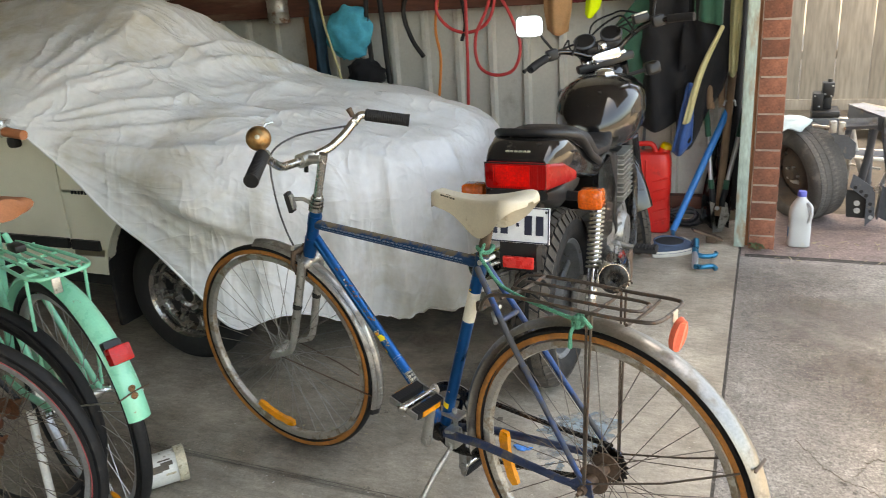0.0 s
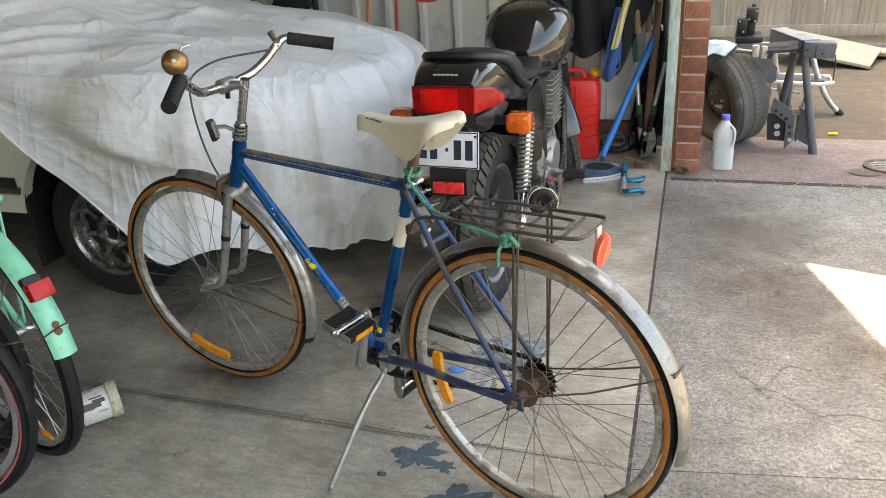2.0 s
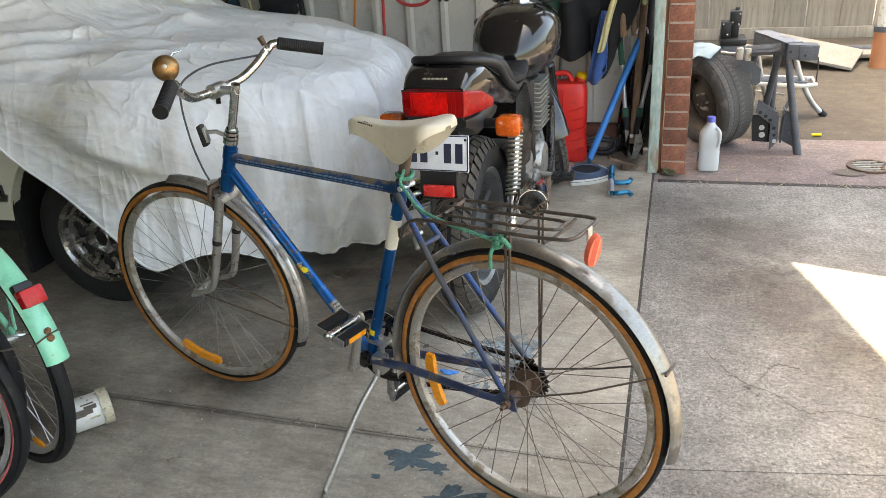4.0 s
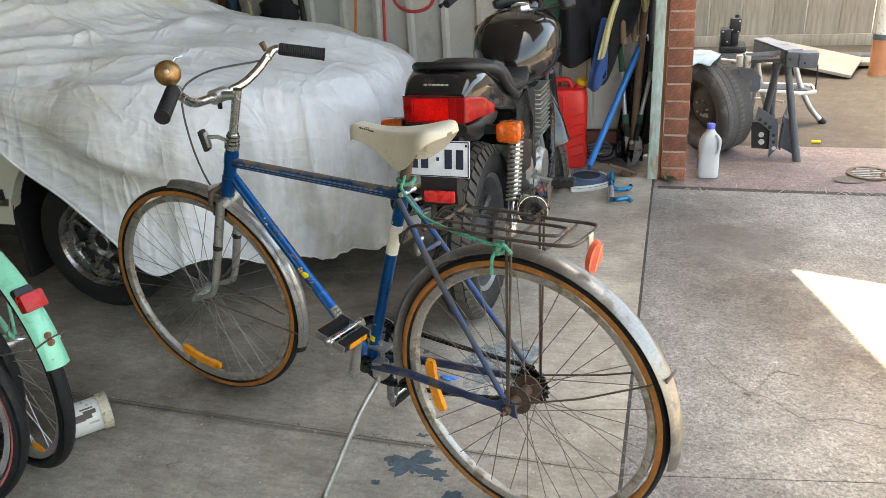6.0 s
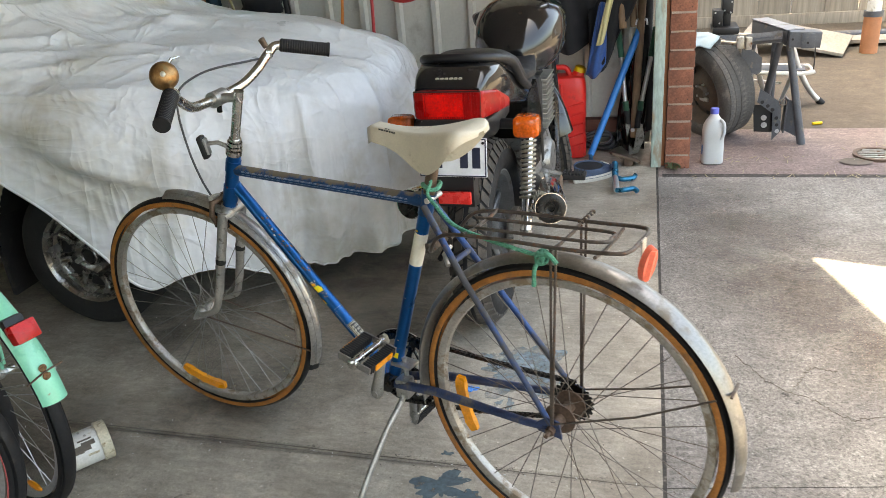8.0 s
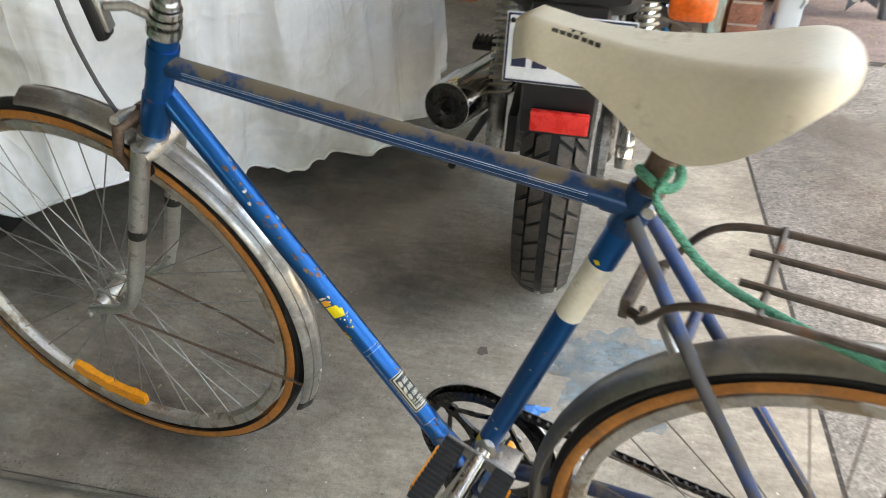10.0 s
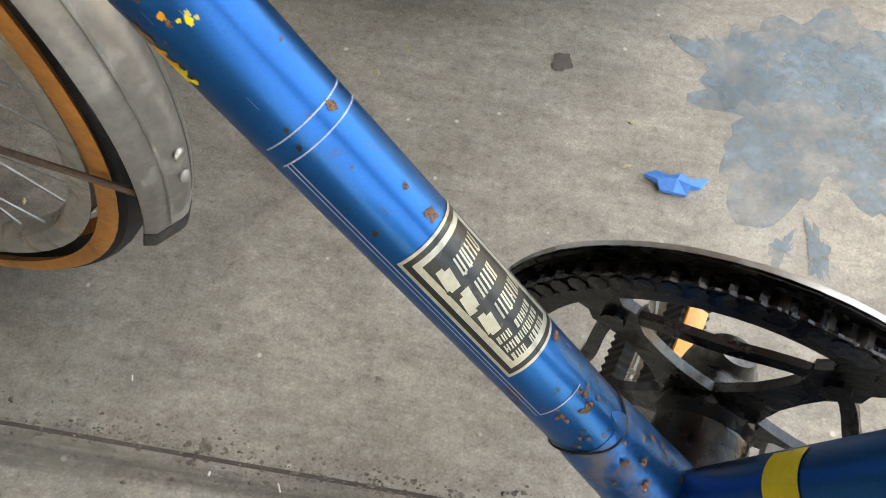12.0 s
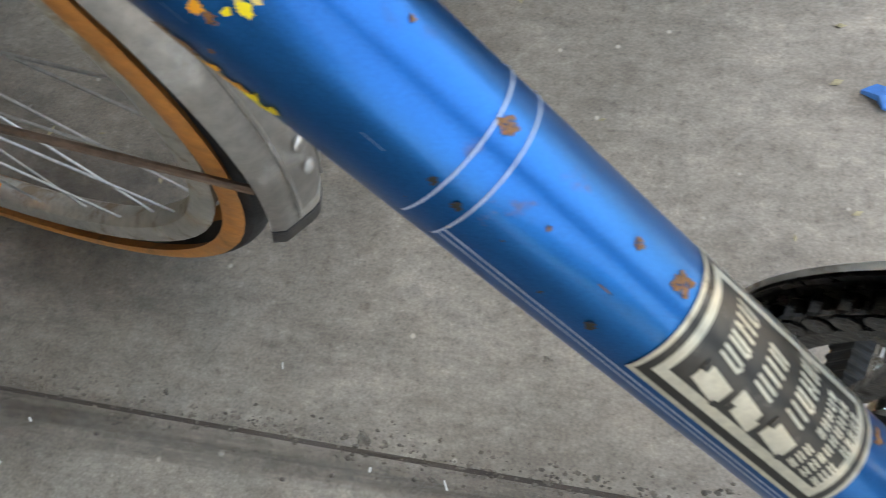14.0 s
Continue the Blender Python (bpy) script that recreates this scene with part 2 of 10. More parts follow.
RUST = (0.16, 0.065, 0.025)
M = dict(
    slab_in=concrete("garage_concrete", (0.425, 0.382, 0.320), (0.195, 0.162, 0.130), 0.60, grain=0.95),
    slab_out=concrete("driveway_concrete", (0.282, 0.263, 0.241), (0.160, 0.145, 0.136), 0.8, grain=2.8, streak=1.2),
    slab_red=concrete("reddish_concrete", (0.26, 0.205, 0.19), (0.17, 0.125, 0.125), 0.7, grain=1.8),
    dirt=concrete("earth_and_concrete", (0.114, 0.093, 0.072), (0.074, 0.060, 0.047), 0.7, streak=1.3, grain=1.5),
    joint=material("joint_grime", (0.13, 0.108, 0.088), 0.95, bump=0.5, bscale=300),
    joint_dark=material("dark_joint_grime", (0.050, 0.044, 0.038), 0.95, 0, 0.4, 30, 0.4, 200, 0.6, 200, dirt=((0.16, 0.14, 0.12), 0.30, 40)),
    sheet=material("painted_steel_sheet", (0.58, 0.57, 0.52), 0.55, 0.0, 0.10, 2.0, 0.05, 60, 0.03, 40, dirt=((0.42, 0.40, 0.35), 0.25, 4.0)),
    beam=material("dark_red_stained_timber", (0.10, 0.035, 0.022), 0.75, 0, 0.35, 5, 0.25, 60, 0.4, 60, stretch=(0.15, 1, 1), dirt=((0.17, 0.11, 0.08), 0.35, 7)),
    stud=material("red_brown_timber", (0.30, 0.12, 0.055), 0.8, 0, 0.25, 8, 0.2, 60, 0.3, 80, stretch=(1, 1, 0.12)),
    post=material("flaking_pale_green_timber", (0.40, 0.50, 0.45), 0.8, 0, 0.2, 10, 0.2, 80, 0.4, 80, stretch=(1, 1, 0.25), dirt=((0.34, 0.27, 0.19), 0.45, 14)),
    brick=material("red_clay_brick", (0.255, 0.098, 0.060), 0.85, 0, 0.22, 16, 0.22, 130, 0.5, 180, per_object=0.28, dirt=((0.05, 0.03, 0.025), 0.16, 75)),
    mortar=material("mortar", (0.42, 0.33, 0.265), 0.95, 0, 0.2, 12, 0.2, 150, 0.5, 160),
    fence=material("weathered_paling", (0.31, 0.262, 0.205), 0.9, 0, 0.22, 5, 0.22, 45, 0.4, 50, stretch=(1, 1, 0.09), per_object=0.16),
    ply=material("weathered_board", (0.33, 0.295, 0.25), 0.85, 0, 0.15, 6, 0.15, 60, 0.2, 60),
    grit=material("dark_floor_grit", (0.20, 0.172, 0.14), 0.9, 0, 0.6, 60, 0.3, 300, 0.2, 300, dirt=((0.22, 0.19, 0.15), 0.3, 35)),
    blue_worn=material("worn_blue_enamel", (0.004, 0.092, 0.28), 0.38, 0.72, 0.3, 30, 0.25, 400, 0.15, 300, coat=0.1, rust=(RUST, 0.24, 70), dirt=((0.13, 0.125, 0.15), 0.24, 45)),
    blue=material("metallic_blue_enamel", (0.0012, 0.100, 0.315), 0.33, 0.86, 0.16, 9, 0.12, 1800, 0.03, 1200, coat=0.15, rust=(RUST, 0.04, 42), dirt=((0.012, 0.06, 0.19), 0.04, 20)),
    blue_dusty=material("dusty_blue_enamel", (0.007, 0.060, 0.17), 0.38, 0.5, 0.3, 9, 0.2, 500, 0.08, 400, coat=0.2, dirt=((0.02, 0.05, 0.14), 0.2, 24), rust=(RUST, 0.10, 45), dust=((0.245, 0.195, 0.130), 0.50, 0.95)),
    grey_blue=material("scuffed_grey_blue_enamel", (0.030, 0.050, 0.115), 0.45, 0.3, 0.3, 14, 0.2, 300, 0.08, 300, coat=0.1, dirt=((0.12, 0.11, 0.10), 0.42, 30)),
    stay_worn=material("worn_dusty_blue_stay", (0.014, 0.055, 0.175), 0.42, 0.4, 0.3, 10, 0.2, 300, 0.08, 300, coat=0.1, dirt=((0.070, 0.070, 0.074), 0.60, 14), rust=(RUST, 0.12, 50)),
    white_band=material("yellowed_white_enamel", (0.72, 0.68, 0.56), 0.45, 0, 0.1, 20, 0.06, 200, 0.05, 200, dirt=((0.45, 0.38, 0.28), 0.15, 60)),
    chrome=material("tarnished_chrome", (0.62, 0.61, 0.58), 0.20, 1.0, 0.15, 25, 0.15, 300, 0.06, 300, rust=((0.20, 0.15, 0.10), 0.20, 60)),
    alloy=material("dull_alloy", (0.52, 0.51, 0.48), 0.40, 0.9, 0.18, 20, 0.15, 260, 0.08, 260, dirt=((0.20, 0.17, 0.14), 0.22, 50)),
    guard=material("stained_alloy_mudguard", (0.31, 0.295, 0.27), 0.36, 0.95, 0.15, 9, 0.12, 160, 0.05, 200, dirt=((0.20, 0.175, 0.14), 0.36, 14)),
    rim=material("dusty_alloy_rim", (0.45, 0.42, 0.37), 0.38, 0.75, 0.15, 12, 0.15, 180, 0.06, 200, dirt=((0.24, 0.18, 0.12), 0.42, 30)),
    spoke=material("rusty_steel_spoke", (0.20, 0.17, 0.145), 0.45, 0.7, 0.3, 40, 0.2, 300, 0, rust=((0.10, 0.055, 0.03), 0.35, 60)),
    scuff=material("pale_blue_scuff", (0.10, 0.22, 0.42), 0.6, 0.2, 0.2, 90, 0.2, 300, 0),
    spoke_grey=material("dull_steel_spoke", (0.30, 0.29, 0.27), 0.45, 0.8, 0.2, 40, 0.2, 300, 0),
    spoke_new=material("bright_steel_spoke", (0.55, 0.54, 0.52), 0.35, 0.9, 0.2, 40, 0.2, 300, 0),
    rusty=material("brown_rusty_steel", (0.13, 0.085, 0.06), 0.6, 0.45, 0.35, 30, 0.25, 200, 0.25, 250),
    rack=material("dark_tarnished_steel", (0.116, 0.094, 0.079), 0.42, 0.7, 0.3, 30, 0.2, 200, 0.1, 250, rust=(RUST, 0.25, 60)),
    gum=material("tan_gumwall_rubber", (0.36, 0.135, 0.028), 0.62, 0, 0.22, 25, 0.15, 200, 0.2, 250, dirt=((0.19, 0.10, 0.045), 0.30, 30)),
    rubber=material("black_rubber", (0.010, 0.010, 0.011), 0.65, 0, 0.3, 20, 0.25, 150, 0.25, 200, dirt=((0.04, 0.036, 0.033), 0.2, 25), spec=0.4),
    tyre=material("dusty_tyre_rubber", (0.075, 0.071, 0.066), 0.8, 0, 0.3, 9, 0.25, 120, 0.3, 160, dirt=((0.16, 0.145, 0.13), 0.35, 10)),
    moto_tread=material("brown_dusty_tread", (0.060, 0.050, 0.041), 0.75, 0, 0.3, 14, 0.25, 150, 0.2, 200, dirt=((0.10, 0.085, 0.068), 0.35, 14)),
    dark_rim=material("dark_rusty_wheel", (0.085, 0.066, 0.052), 0.6, 0.3, 0.3, 20, 0.2, 200, 0.2, 200, rust=(RUST, 0.22, 24)),
    teal_net=material("dark_teal_netting", (0.020, 0.050, 0.075), 0.9, 0, 0.3, 30, 0.3, 200, 0.5, 200),
    car_tyre=material("black_car_tyre", (0.011, 0.011, 0.011), 0.75, 0, 0.3, 20, 0.25, 150, 0.25, 200, dirt=((0.03, 0.028, 0.026), 0.2, 25)),
    plastic=material("black_plastic", (0.009, 0.009, 0.010), 0.42, 0, 0.2, 20, 0.2, 200, 0.1, 260),
    saddle=material("cream_vinyl_saddle", (0.60, 0.54, 0.42), 0.42, 0, 0.12, 10, 0.05, 260, 0.06, 420, dirt=((0.38, 0.31, 0.21), 0.26, 14)),
    amber=material("amber_reflector", (0.85, 0.30, 0.015), 0.3, 0, 0.12, 30, 0.15, 160, 0.1, 180, coat=0.4),
    red_lens=material("red_lens", (0.36, 0.004, 0.005), 0.30, 0, 0.3, 12, 0.15, 150, 0.05, 150, spec=0.22),
    red_glow=material("bright_red_lens_glow", (0.70, 0.004, 0.004), 0.34, 0, 0.35, 22, 0.2, 150, 0.05, 150, spec=0.25),
    red_bright=material("bright_red_reflector", (0.80, 0.035, 0.03), 0.28, 0, 0.1, 30, 0.1, 200, 0.1, 250, coat=0.4),
    orange_lens=material("orange_indicator_lens", (0.66, 0.105, 0.008), 0.2, 0, 0.25, 30, 0.25, 150, 0.3, 130, coat=0.5),
    red_mid=material("red_bicycle_lens", (0.50, 0.006, 0.006), 0.25, 0, 0.15, 30, 0.12, 160, 0.1, 200, coat=0.15, spec=0.3),
    salmon=material("faded_red_reflector", (0.85, 0.16, 0.09), 0.35, 0, 0.12, 20, 0.08, 160, 0.05, 150, coat=0.2),
    rope=material("green_rope", (0.075, 0.27, 0.175), 0.85, 0, 0.3, 60, 0.45, 420, 0.5, 420),
    yellow=material("yellow_decal", (0.85, 0.66, 0.02), 0.4, 0, 0.1, 60, 0.06, 300, 0),
    orange_decal=material("orange_decal", (0.85, 0.36, 0.02), 0.4, 0, 0.1, 60, 0.06, 300, 0),
    silver=material("silver_print", (0.50, 0.475, 0.38), 0.35, 0.3, 0.12, 90, 0.12, 500, 0),
    ink=material("black_sticker", (0.018, 0.018, 0.016), 0.35, 0, 0.2, 90, 0.2, 500, 0, dirt=((0.12, 0.11, 0.09), 0.12, 160)),
    flake=material("pale_yellow_flake", (0.70, 0.52, 0.16), 0.6, 0, 0.2, 90, 0.15, 300, 0),
    line=material("white_pinstripe", (0.36, 0.46, 0.62), 0.4, 0, 0.1, 60, 0.1, 300, 0),
    chip=material("rust_chip", (0.20, 0.10, 0.045), 0.9, 0, 0.35, 120, 0.3, 500, 0.5, 500),
    grease=material("greasy_black_steel", (0.006, 0.005, 0.0045), 0.26, 0.0, 0.4, 40, 0.3, 200, 0.35, 130, dirt=((0.024, 0.014, 0.009), 0.32, 60), spec=0.5),
    bell=material("tarnished_brass", (0.36, 0.20, 0.085), 0.33, 0.85, 0.25, 40, 0.2, 200, 0.08, 200, dirt=((0.22, 0.16, 0.07), 0.35, 50)),
    cable=material("grey_cable_housing", (0.07, 0.07, 0.075), 0.5, 0, 0.2, 30, 0.1, 200, 0),
    mint=material("mint_green_enamel", (0.23, 0.68, 0.46), 0.30, 0, 0.08, 8, 0.05, 200, 0.03, 200, coat=0.5, rust=((0.30, 0.13, 0.05), 0.04, 30)),
    tan=material("tan_leather", (0.42, 0.16, 0.075), 0.5, 0, 0.15, 20, 0.1, 200, 0.2, 300),
    copper=material("rusty_copper_hub", (0.22, 0.10, 0.055), 0.45, 0.7, 0.3, 40, 0.2, 200, 0.1, 200),
    pink=material("red_tyre_line", (0.62, 0.13, 0.14), 0.7, 0, 0.15, 30, 0.1, 200, 0.1, 200),
    moto_black=material("black_gloss_enamel", (0.006, 0.006, 0.007), 0.12, 0, 0.3, 12, 0.1, 200, 0.01, 100, coat=0.5, spec=0.5, dirt=((0.016, 0.015, 0.014), 0.12, 18)),
    seat=material("black_vinyl_seat", (0.009, 0.009, 0.011), 0.48, 0, 0.2, 12, 0.1, 300, 0.15, 500),
    moto_chrome=material("bright_chrome", (0.72, 0.72, 0.72), 0.10, 1.0, 0.1, 20, 0.1, 200, 0.02, 200, rust=((0.20, 0.15, 0.10), 0.08, 50)),
    cast=material("cast_engine_alloy", (0.30, 0.295, 0.28), 0.38, 0.8, 0.2, 20, 0.2, 200, 0.2, 260, dirt=((0.08, 0.07, 0.06), 0.35, 30)),
    moto_wheel=material("grey_cast_wheel", (0.24, 0.25, 0.26), 0.4, 0.5, 0.2, 20, 0.15, 200, 0.1, 200, dirt=((0.15, 0.12, 0.09), 0.25, 30)),
    plate=material("white_number_plate", (0.80, 0.81, 0.82), 0.3, 0, 0.06, 20, 0.03, 200, 0.02, 200),
    plate_ink=material("dark_plate_paint", (0.018, 0.022, 0.05), 0.4, 0, 0.1, 40, 0.1, 200, 0),
    glass_mirror=material("mirror_glass", (0.9, 0.9, 0.9), 0.03, 1.0, 0.0, 5, 0.0, 50, 0),
    car=material("cream_white_car_paint", (0.78, 0.76, 0.62), 0.45, 0, 0.05, 4, 0.03, 200, 0.01, 60, coat=0.12, spec=0.3),
    black_trim=material("black_rubber_trim", (0.011, 0.011, 0.011), 0.6, 0, 0.2, 20, 0.2, 200, 0.1, 200),
    steel_wheel=material("dull_steel_wheel", (0.30, 0.29, 0.275), 0.24, 0.9, 0.2, 15, 0.15, 150, 0.1, 160, dirt=((0.14, 0.12, 0.10), 0.32, 24)),
    cover=material("silver_grey_car_cover", (0.80, 0.81, 0.815), 0.34, 0, 0.16, 1.6, 0.03, 40, 0.06, 30, dirt=((0.60, 0.565, 0.48), 0.40, 1.3), sheen=0.1, spec=0.5),
    red_can=material("red_fuel_can_plastic", (0.72, 0.022, 0.018), 0.38, 0, 0.12, 8, 0.06, 200, 0.05, 150, dirt=((0.40, 0.03, 0.025), 0.2, 10)),
    yellow_cap=material("yellow_plastic", (0.85, 0.55, 0.01), 0.4, 0, 0.1, 20, 0.05, 200, 0.03, 150),
    pole_blue=material("bright_blue_plastic", (0.01, 0.19, 0.55), 0.35, 0, 0.1, 8, 0.06, 200, 0.04, 150),
    teal_blue=material("anodised_blue_metal", (0.02, 0.19, 0.33), 0.3, 0.7, 0.15, 20, 0.1, 200, 0.04, 150),
    cloth_black=material("black_cloth", (0.008, 0.008, 0.010), 0.9, 0, 0.4, 9, 0.2, 300, 0.4, 300, sheen=0.04),
    cloth_blue=material("blue_cloth", (0.025, 0.085, 0.27), 0.9, 0, 0.2, 9, 0.15, 300, 0.4, 300, sheen=0.2),
    cloth_green=material("dark_green_cloth", (0.018, 0.085, 0.05), 0.85, 0, 0.3, 9, 0.2, 300, 0.4, 300, sheen=0.2),
    cloth_yellow=material("pale_yellow_strap", (0.52, 0.47, 0.25), 0.85, 0, 0.12, 12, 0.15, 300, 0.3, 400),
    hi_vis=material("fluorescent_yellow_cloth", (0.72, 0.90, 0.02), 0.8, 0, 0.1, 10, 0.1, 300, 0.3, 300),
    leather=material("tan_leather_glove", (0.42, 0.23, 0.11), 0.8, 0, 0.2, 12, 0.15, 200, 0.4, 250),
    maroon=material("maroon_cloth", (0.16, 0.02, 0.035), 0.9, 0, 0.2, 12, 0.15, 200, 0.4, 250),
    cyan=material("turquoise_cloth", (0.04, 0.38, 0.52), 0.8, 0, 0.2, 20, 0.2, 200, 0.5, 200),
    hose=material("red_air_hose", (0.55, 0.045, 0.05), 0.45, 0, 0.12, 20, 0.06, 200, 0.03, 200),
    orange_cord=material("orange_cord", (0.75, 0.24, 0.05), 0.6, 0, 0.1, 20, 0.1, 200, 0.05, 200),
    handle_wood=material("old_wooden_handle", (0.20, 0.125, 0.075), 0.7, 0, 0.25, 12, 0.2, 120, 0.3, 120, stretch=(1, 1, 0.2)),
    shoe=material("blue_grey_shoe_cloth", (0.050, 0.075, 0.125), 0.9, 0, 0.2, 30, 0.2, 250, 0.4, 350),
    sole=material("off_white_shoe_sole", (0.62, 0.60, 0.55), 0.7, 0, 0.12, 30, 0.1, 200, 0.1, 250),
    milk=material("translucent_milk_bottle", (0.62, 0.64, 0.63), 0.35, 0, 0.05, 10, 0.03, 200, 0.03, 100, transmission=0.15, dirt=((0.68, 0.65, 0.55), 0.2, 10)),
    cap_blue=material("violet_blue_cap", (0.10, 0.12, 0.50), 0.4, 0, 0.1, 20, 0.05, 200, 0),
    steel_dark=material("dark_grey_painted_steel", (0.085, 0.092, 0.105), 0.5, 0.2, 0.2, 12, 0.12, 160, 0.1, 160, dirt=((0.20, 0.17, 0.14), 0.22, 20)),
    alu=material("brushed_aluminium", (0.55, 0.56, 0.57), 0.4, 0.85, 0.12, 12, 0.12, 200, 0.05, 200),
    terracotta=material("orange_clay_pipe", (0.45, 0.19, 0.09), 0.8, 0, 0.15, 12, 0.15, 150, 0.2, 150),
    pale_cloth=material("pale_blue_rag", (0.36, 0.44, 0.46), 0.9, 0, 0.1, 15, 0.06, 300, 0.3, 250),
    tin_white=material("stained_white_tin", (0.70, 0.68, 0.63), 0.45, 0.1, 0.1, 20, 0.08, 200, 0.05, 200, dirt=((0.45, 0.38, 0.27), 0.25, 30)),
    tin_stained=material("stained_tin_rim", (0.55, 0.49, 0.36), 0.5, 0.2, 0.2, 30, 0.2, 200, 0.2, 200, dirt=((0.20, 0.13, 0.06), 0.30, 40)),
    spring=material("cream_painted_spring", (0.33, 0.30, 0.235), 0.38, 0.3, 0.15, 30, 0.15, 200, 0.05, 200, dirt=((0.20, 0.16, 0.11), 0.25, 60)),
    bin_bag=material("black_bin_bag", (0.008, 0.008, 0.009), 0.22, 0, 0.2, 12, 0.1, 100, 0.2, 60),
    tin_grey=material("worn_grey_steel", (0.22, 0.225, 0.235), 0.5, 0.5, 0.25, 14, 0.15, 160, 0.1, 160, dirt=((0.16, 0.14, 0.12), 0.25, 20)),
    tin=material("old_tin", (0.42, 0.40, 0.36), 0.4, 0.8, 0.2, 20, 0.15, 200, 0.1, 200, rust=(RUST, 0.35, 25)),
    guard_front=material("dull_grey_mudguard", (0.40, 0.39, 0.37), 0.33, 0.90, 0.2, 9, 0.14, 160, 0.05, 200, dirt=((0.22, 0.20, 0.175), 0.36, 16)),
    tape=material("blue_tape_scrap", (0.06, 0.27, 0.72), 0.55, 0, 0.12, 60, 0.1, 300, 0.2, 200),
    paper=material("white_paper_scrap", (0.72, 0.71, 0.67), 0.9, 0, 0.1, 60, 0.1, 300, 0.1, 200),
    weed=material("small_weed_leaf", (0.13, 0.15, 0.075), 0.8, 0, 0.25, 60, 0.2, 300, 0.1, 200),
    straw=material("dry_grass", (0.42, 0.36, 0.22), 0.9, 0, 0.25, 60, 0.2, 300, 0),
    roof=material("grey_roof_sheet", (0.30, 0.30, 0.29), 0.7, 0.2, 0.15, 3, 0.1, 60, 0.05, 60),
    wall_in=material("grey_garage_wall", (0.42, 0.40, 0.36), 0.85, 0, 0.15, 2, 0.1, 60, 0.1, 60),
)


def stain(name, color, scale, lo, hi):
    """A thin worn film that lets the floor show through in places."""
    m = material(name, color, 0.75, 0, 0.25, 14, 0.25, 90, 0.2, 120)
    nt = m.node_tree
    vec = nt.nodes.new("ShaderNodeTexCoord").outputs["Object"]
    n = tex(nt, "Noise", scale, vec, 6.0, 0.65)
    nt.links.new(ramp(nt, n.outputs["Fac"], [(lo, 0.0), (hi, 0.85)]), nt.nodes["Principled BSDF"].inputs["Alpha"])
    return m


# rust that thins out into the paint
nt_ = M["chip"].node_tree
no_ = tex(nt_, "Noise", 650.0, nt_.nodes.new("ShaderNodeTexCoord").outputs["Object"], 4.0, 0.6)
nt_.links.new(ramp(nt_, no_.outputs["Fac"], [(0.32, 0.15), (0.50, 1.0)]), nt_.nodes["Principled BSDF"].inputs["Alpha"])


# fine creases in the cover's cloth
nt_ = M["cover"].node_tree
vec_ = nt_.nodes.new("ShaderNodeTexCoord").outputs["Object"]
prev = nt_.nodes["Principled BSDF"].inputs["Normal"].links[0].from_socket
for sc_, dist_, stretch_, turn_ in ((1.1, 0.012, (0.5, 3.2, 3.2), 0.3), (2.3, 0.005, (0.5, 3.4, 3.4), -0.25), (1.6, 0.012, (3.0, 3.0, 0.5), 0.15)):
    mp_ = nt_.nodes.new("ShaderNodeMapping")
    mp_.inputs["Scale"].default_value = stretch_
    mp_.inputs["Rotation"].default_value = (0.2, 0.35, turn_)
    nt_.links.new(vec_, mp_.inputs["Vector"])
    no_ = tex(nt_, "Noise", sc_, mp_.outputs["Vector"], 3.0, 0.5)
    no_.inputs["Distortion"].default_value = 0.6
    ridge_ = ramp(nt_, no_.outputs["Fac"], [(0.34, 0.0), (0.45, 0.45), (0.50, 1.0), (0.56, 0.45), (0.68, 0.0)])
    bp_ = nt_.nodes.new("ShaderNodeBump")
    bp_.inputs["Strength"].default_value = 0.5
    bp_.inputs["Distance"].default_value = dist_
    nt_.links.new(ridge_, bp_.inputs["Height"])
    nt_.links.new(prev, bp_.inputs["Normal"])
    prev = bp_.outputs["Normal"]
nt_.links.new(prev, nt_.nodes["Principled BSDF"].inputs["Normal"])


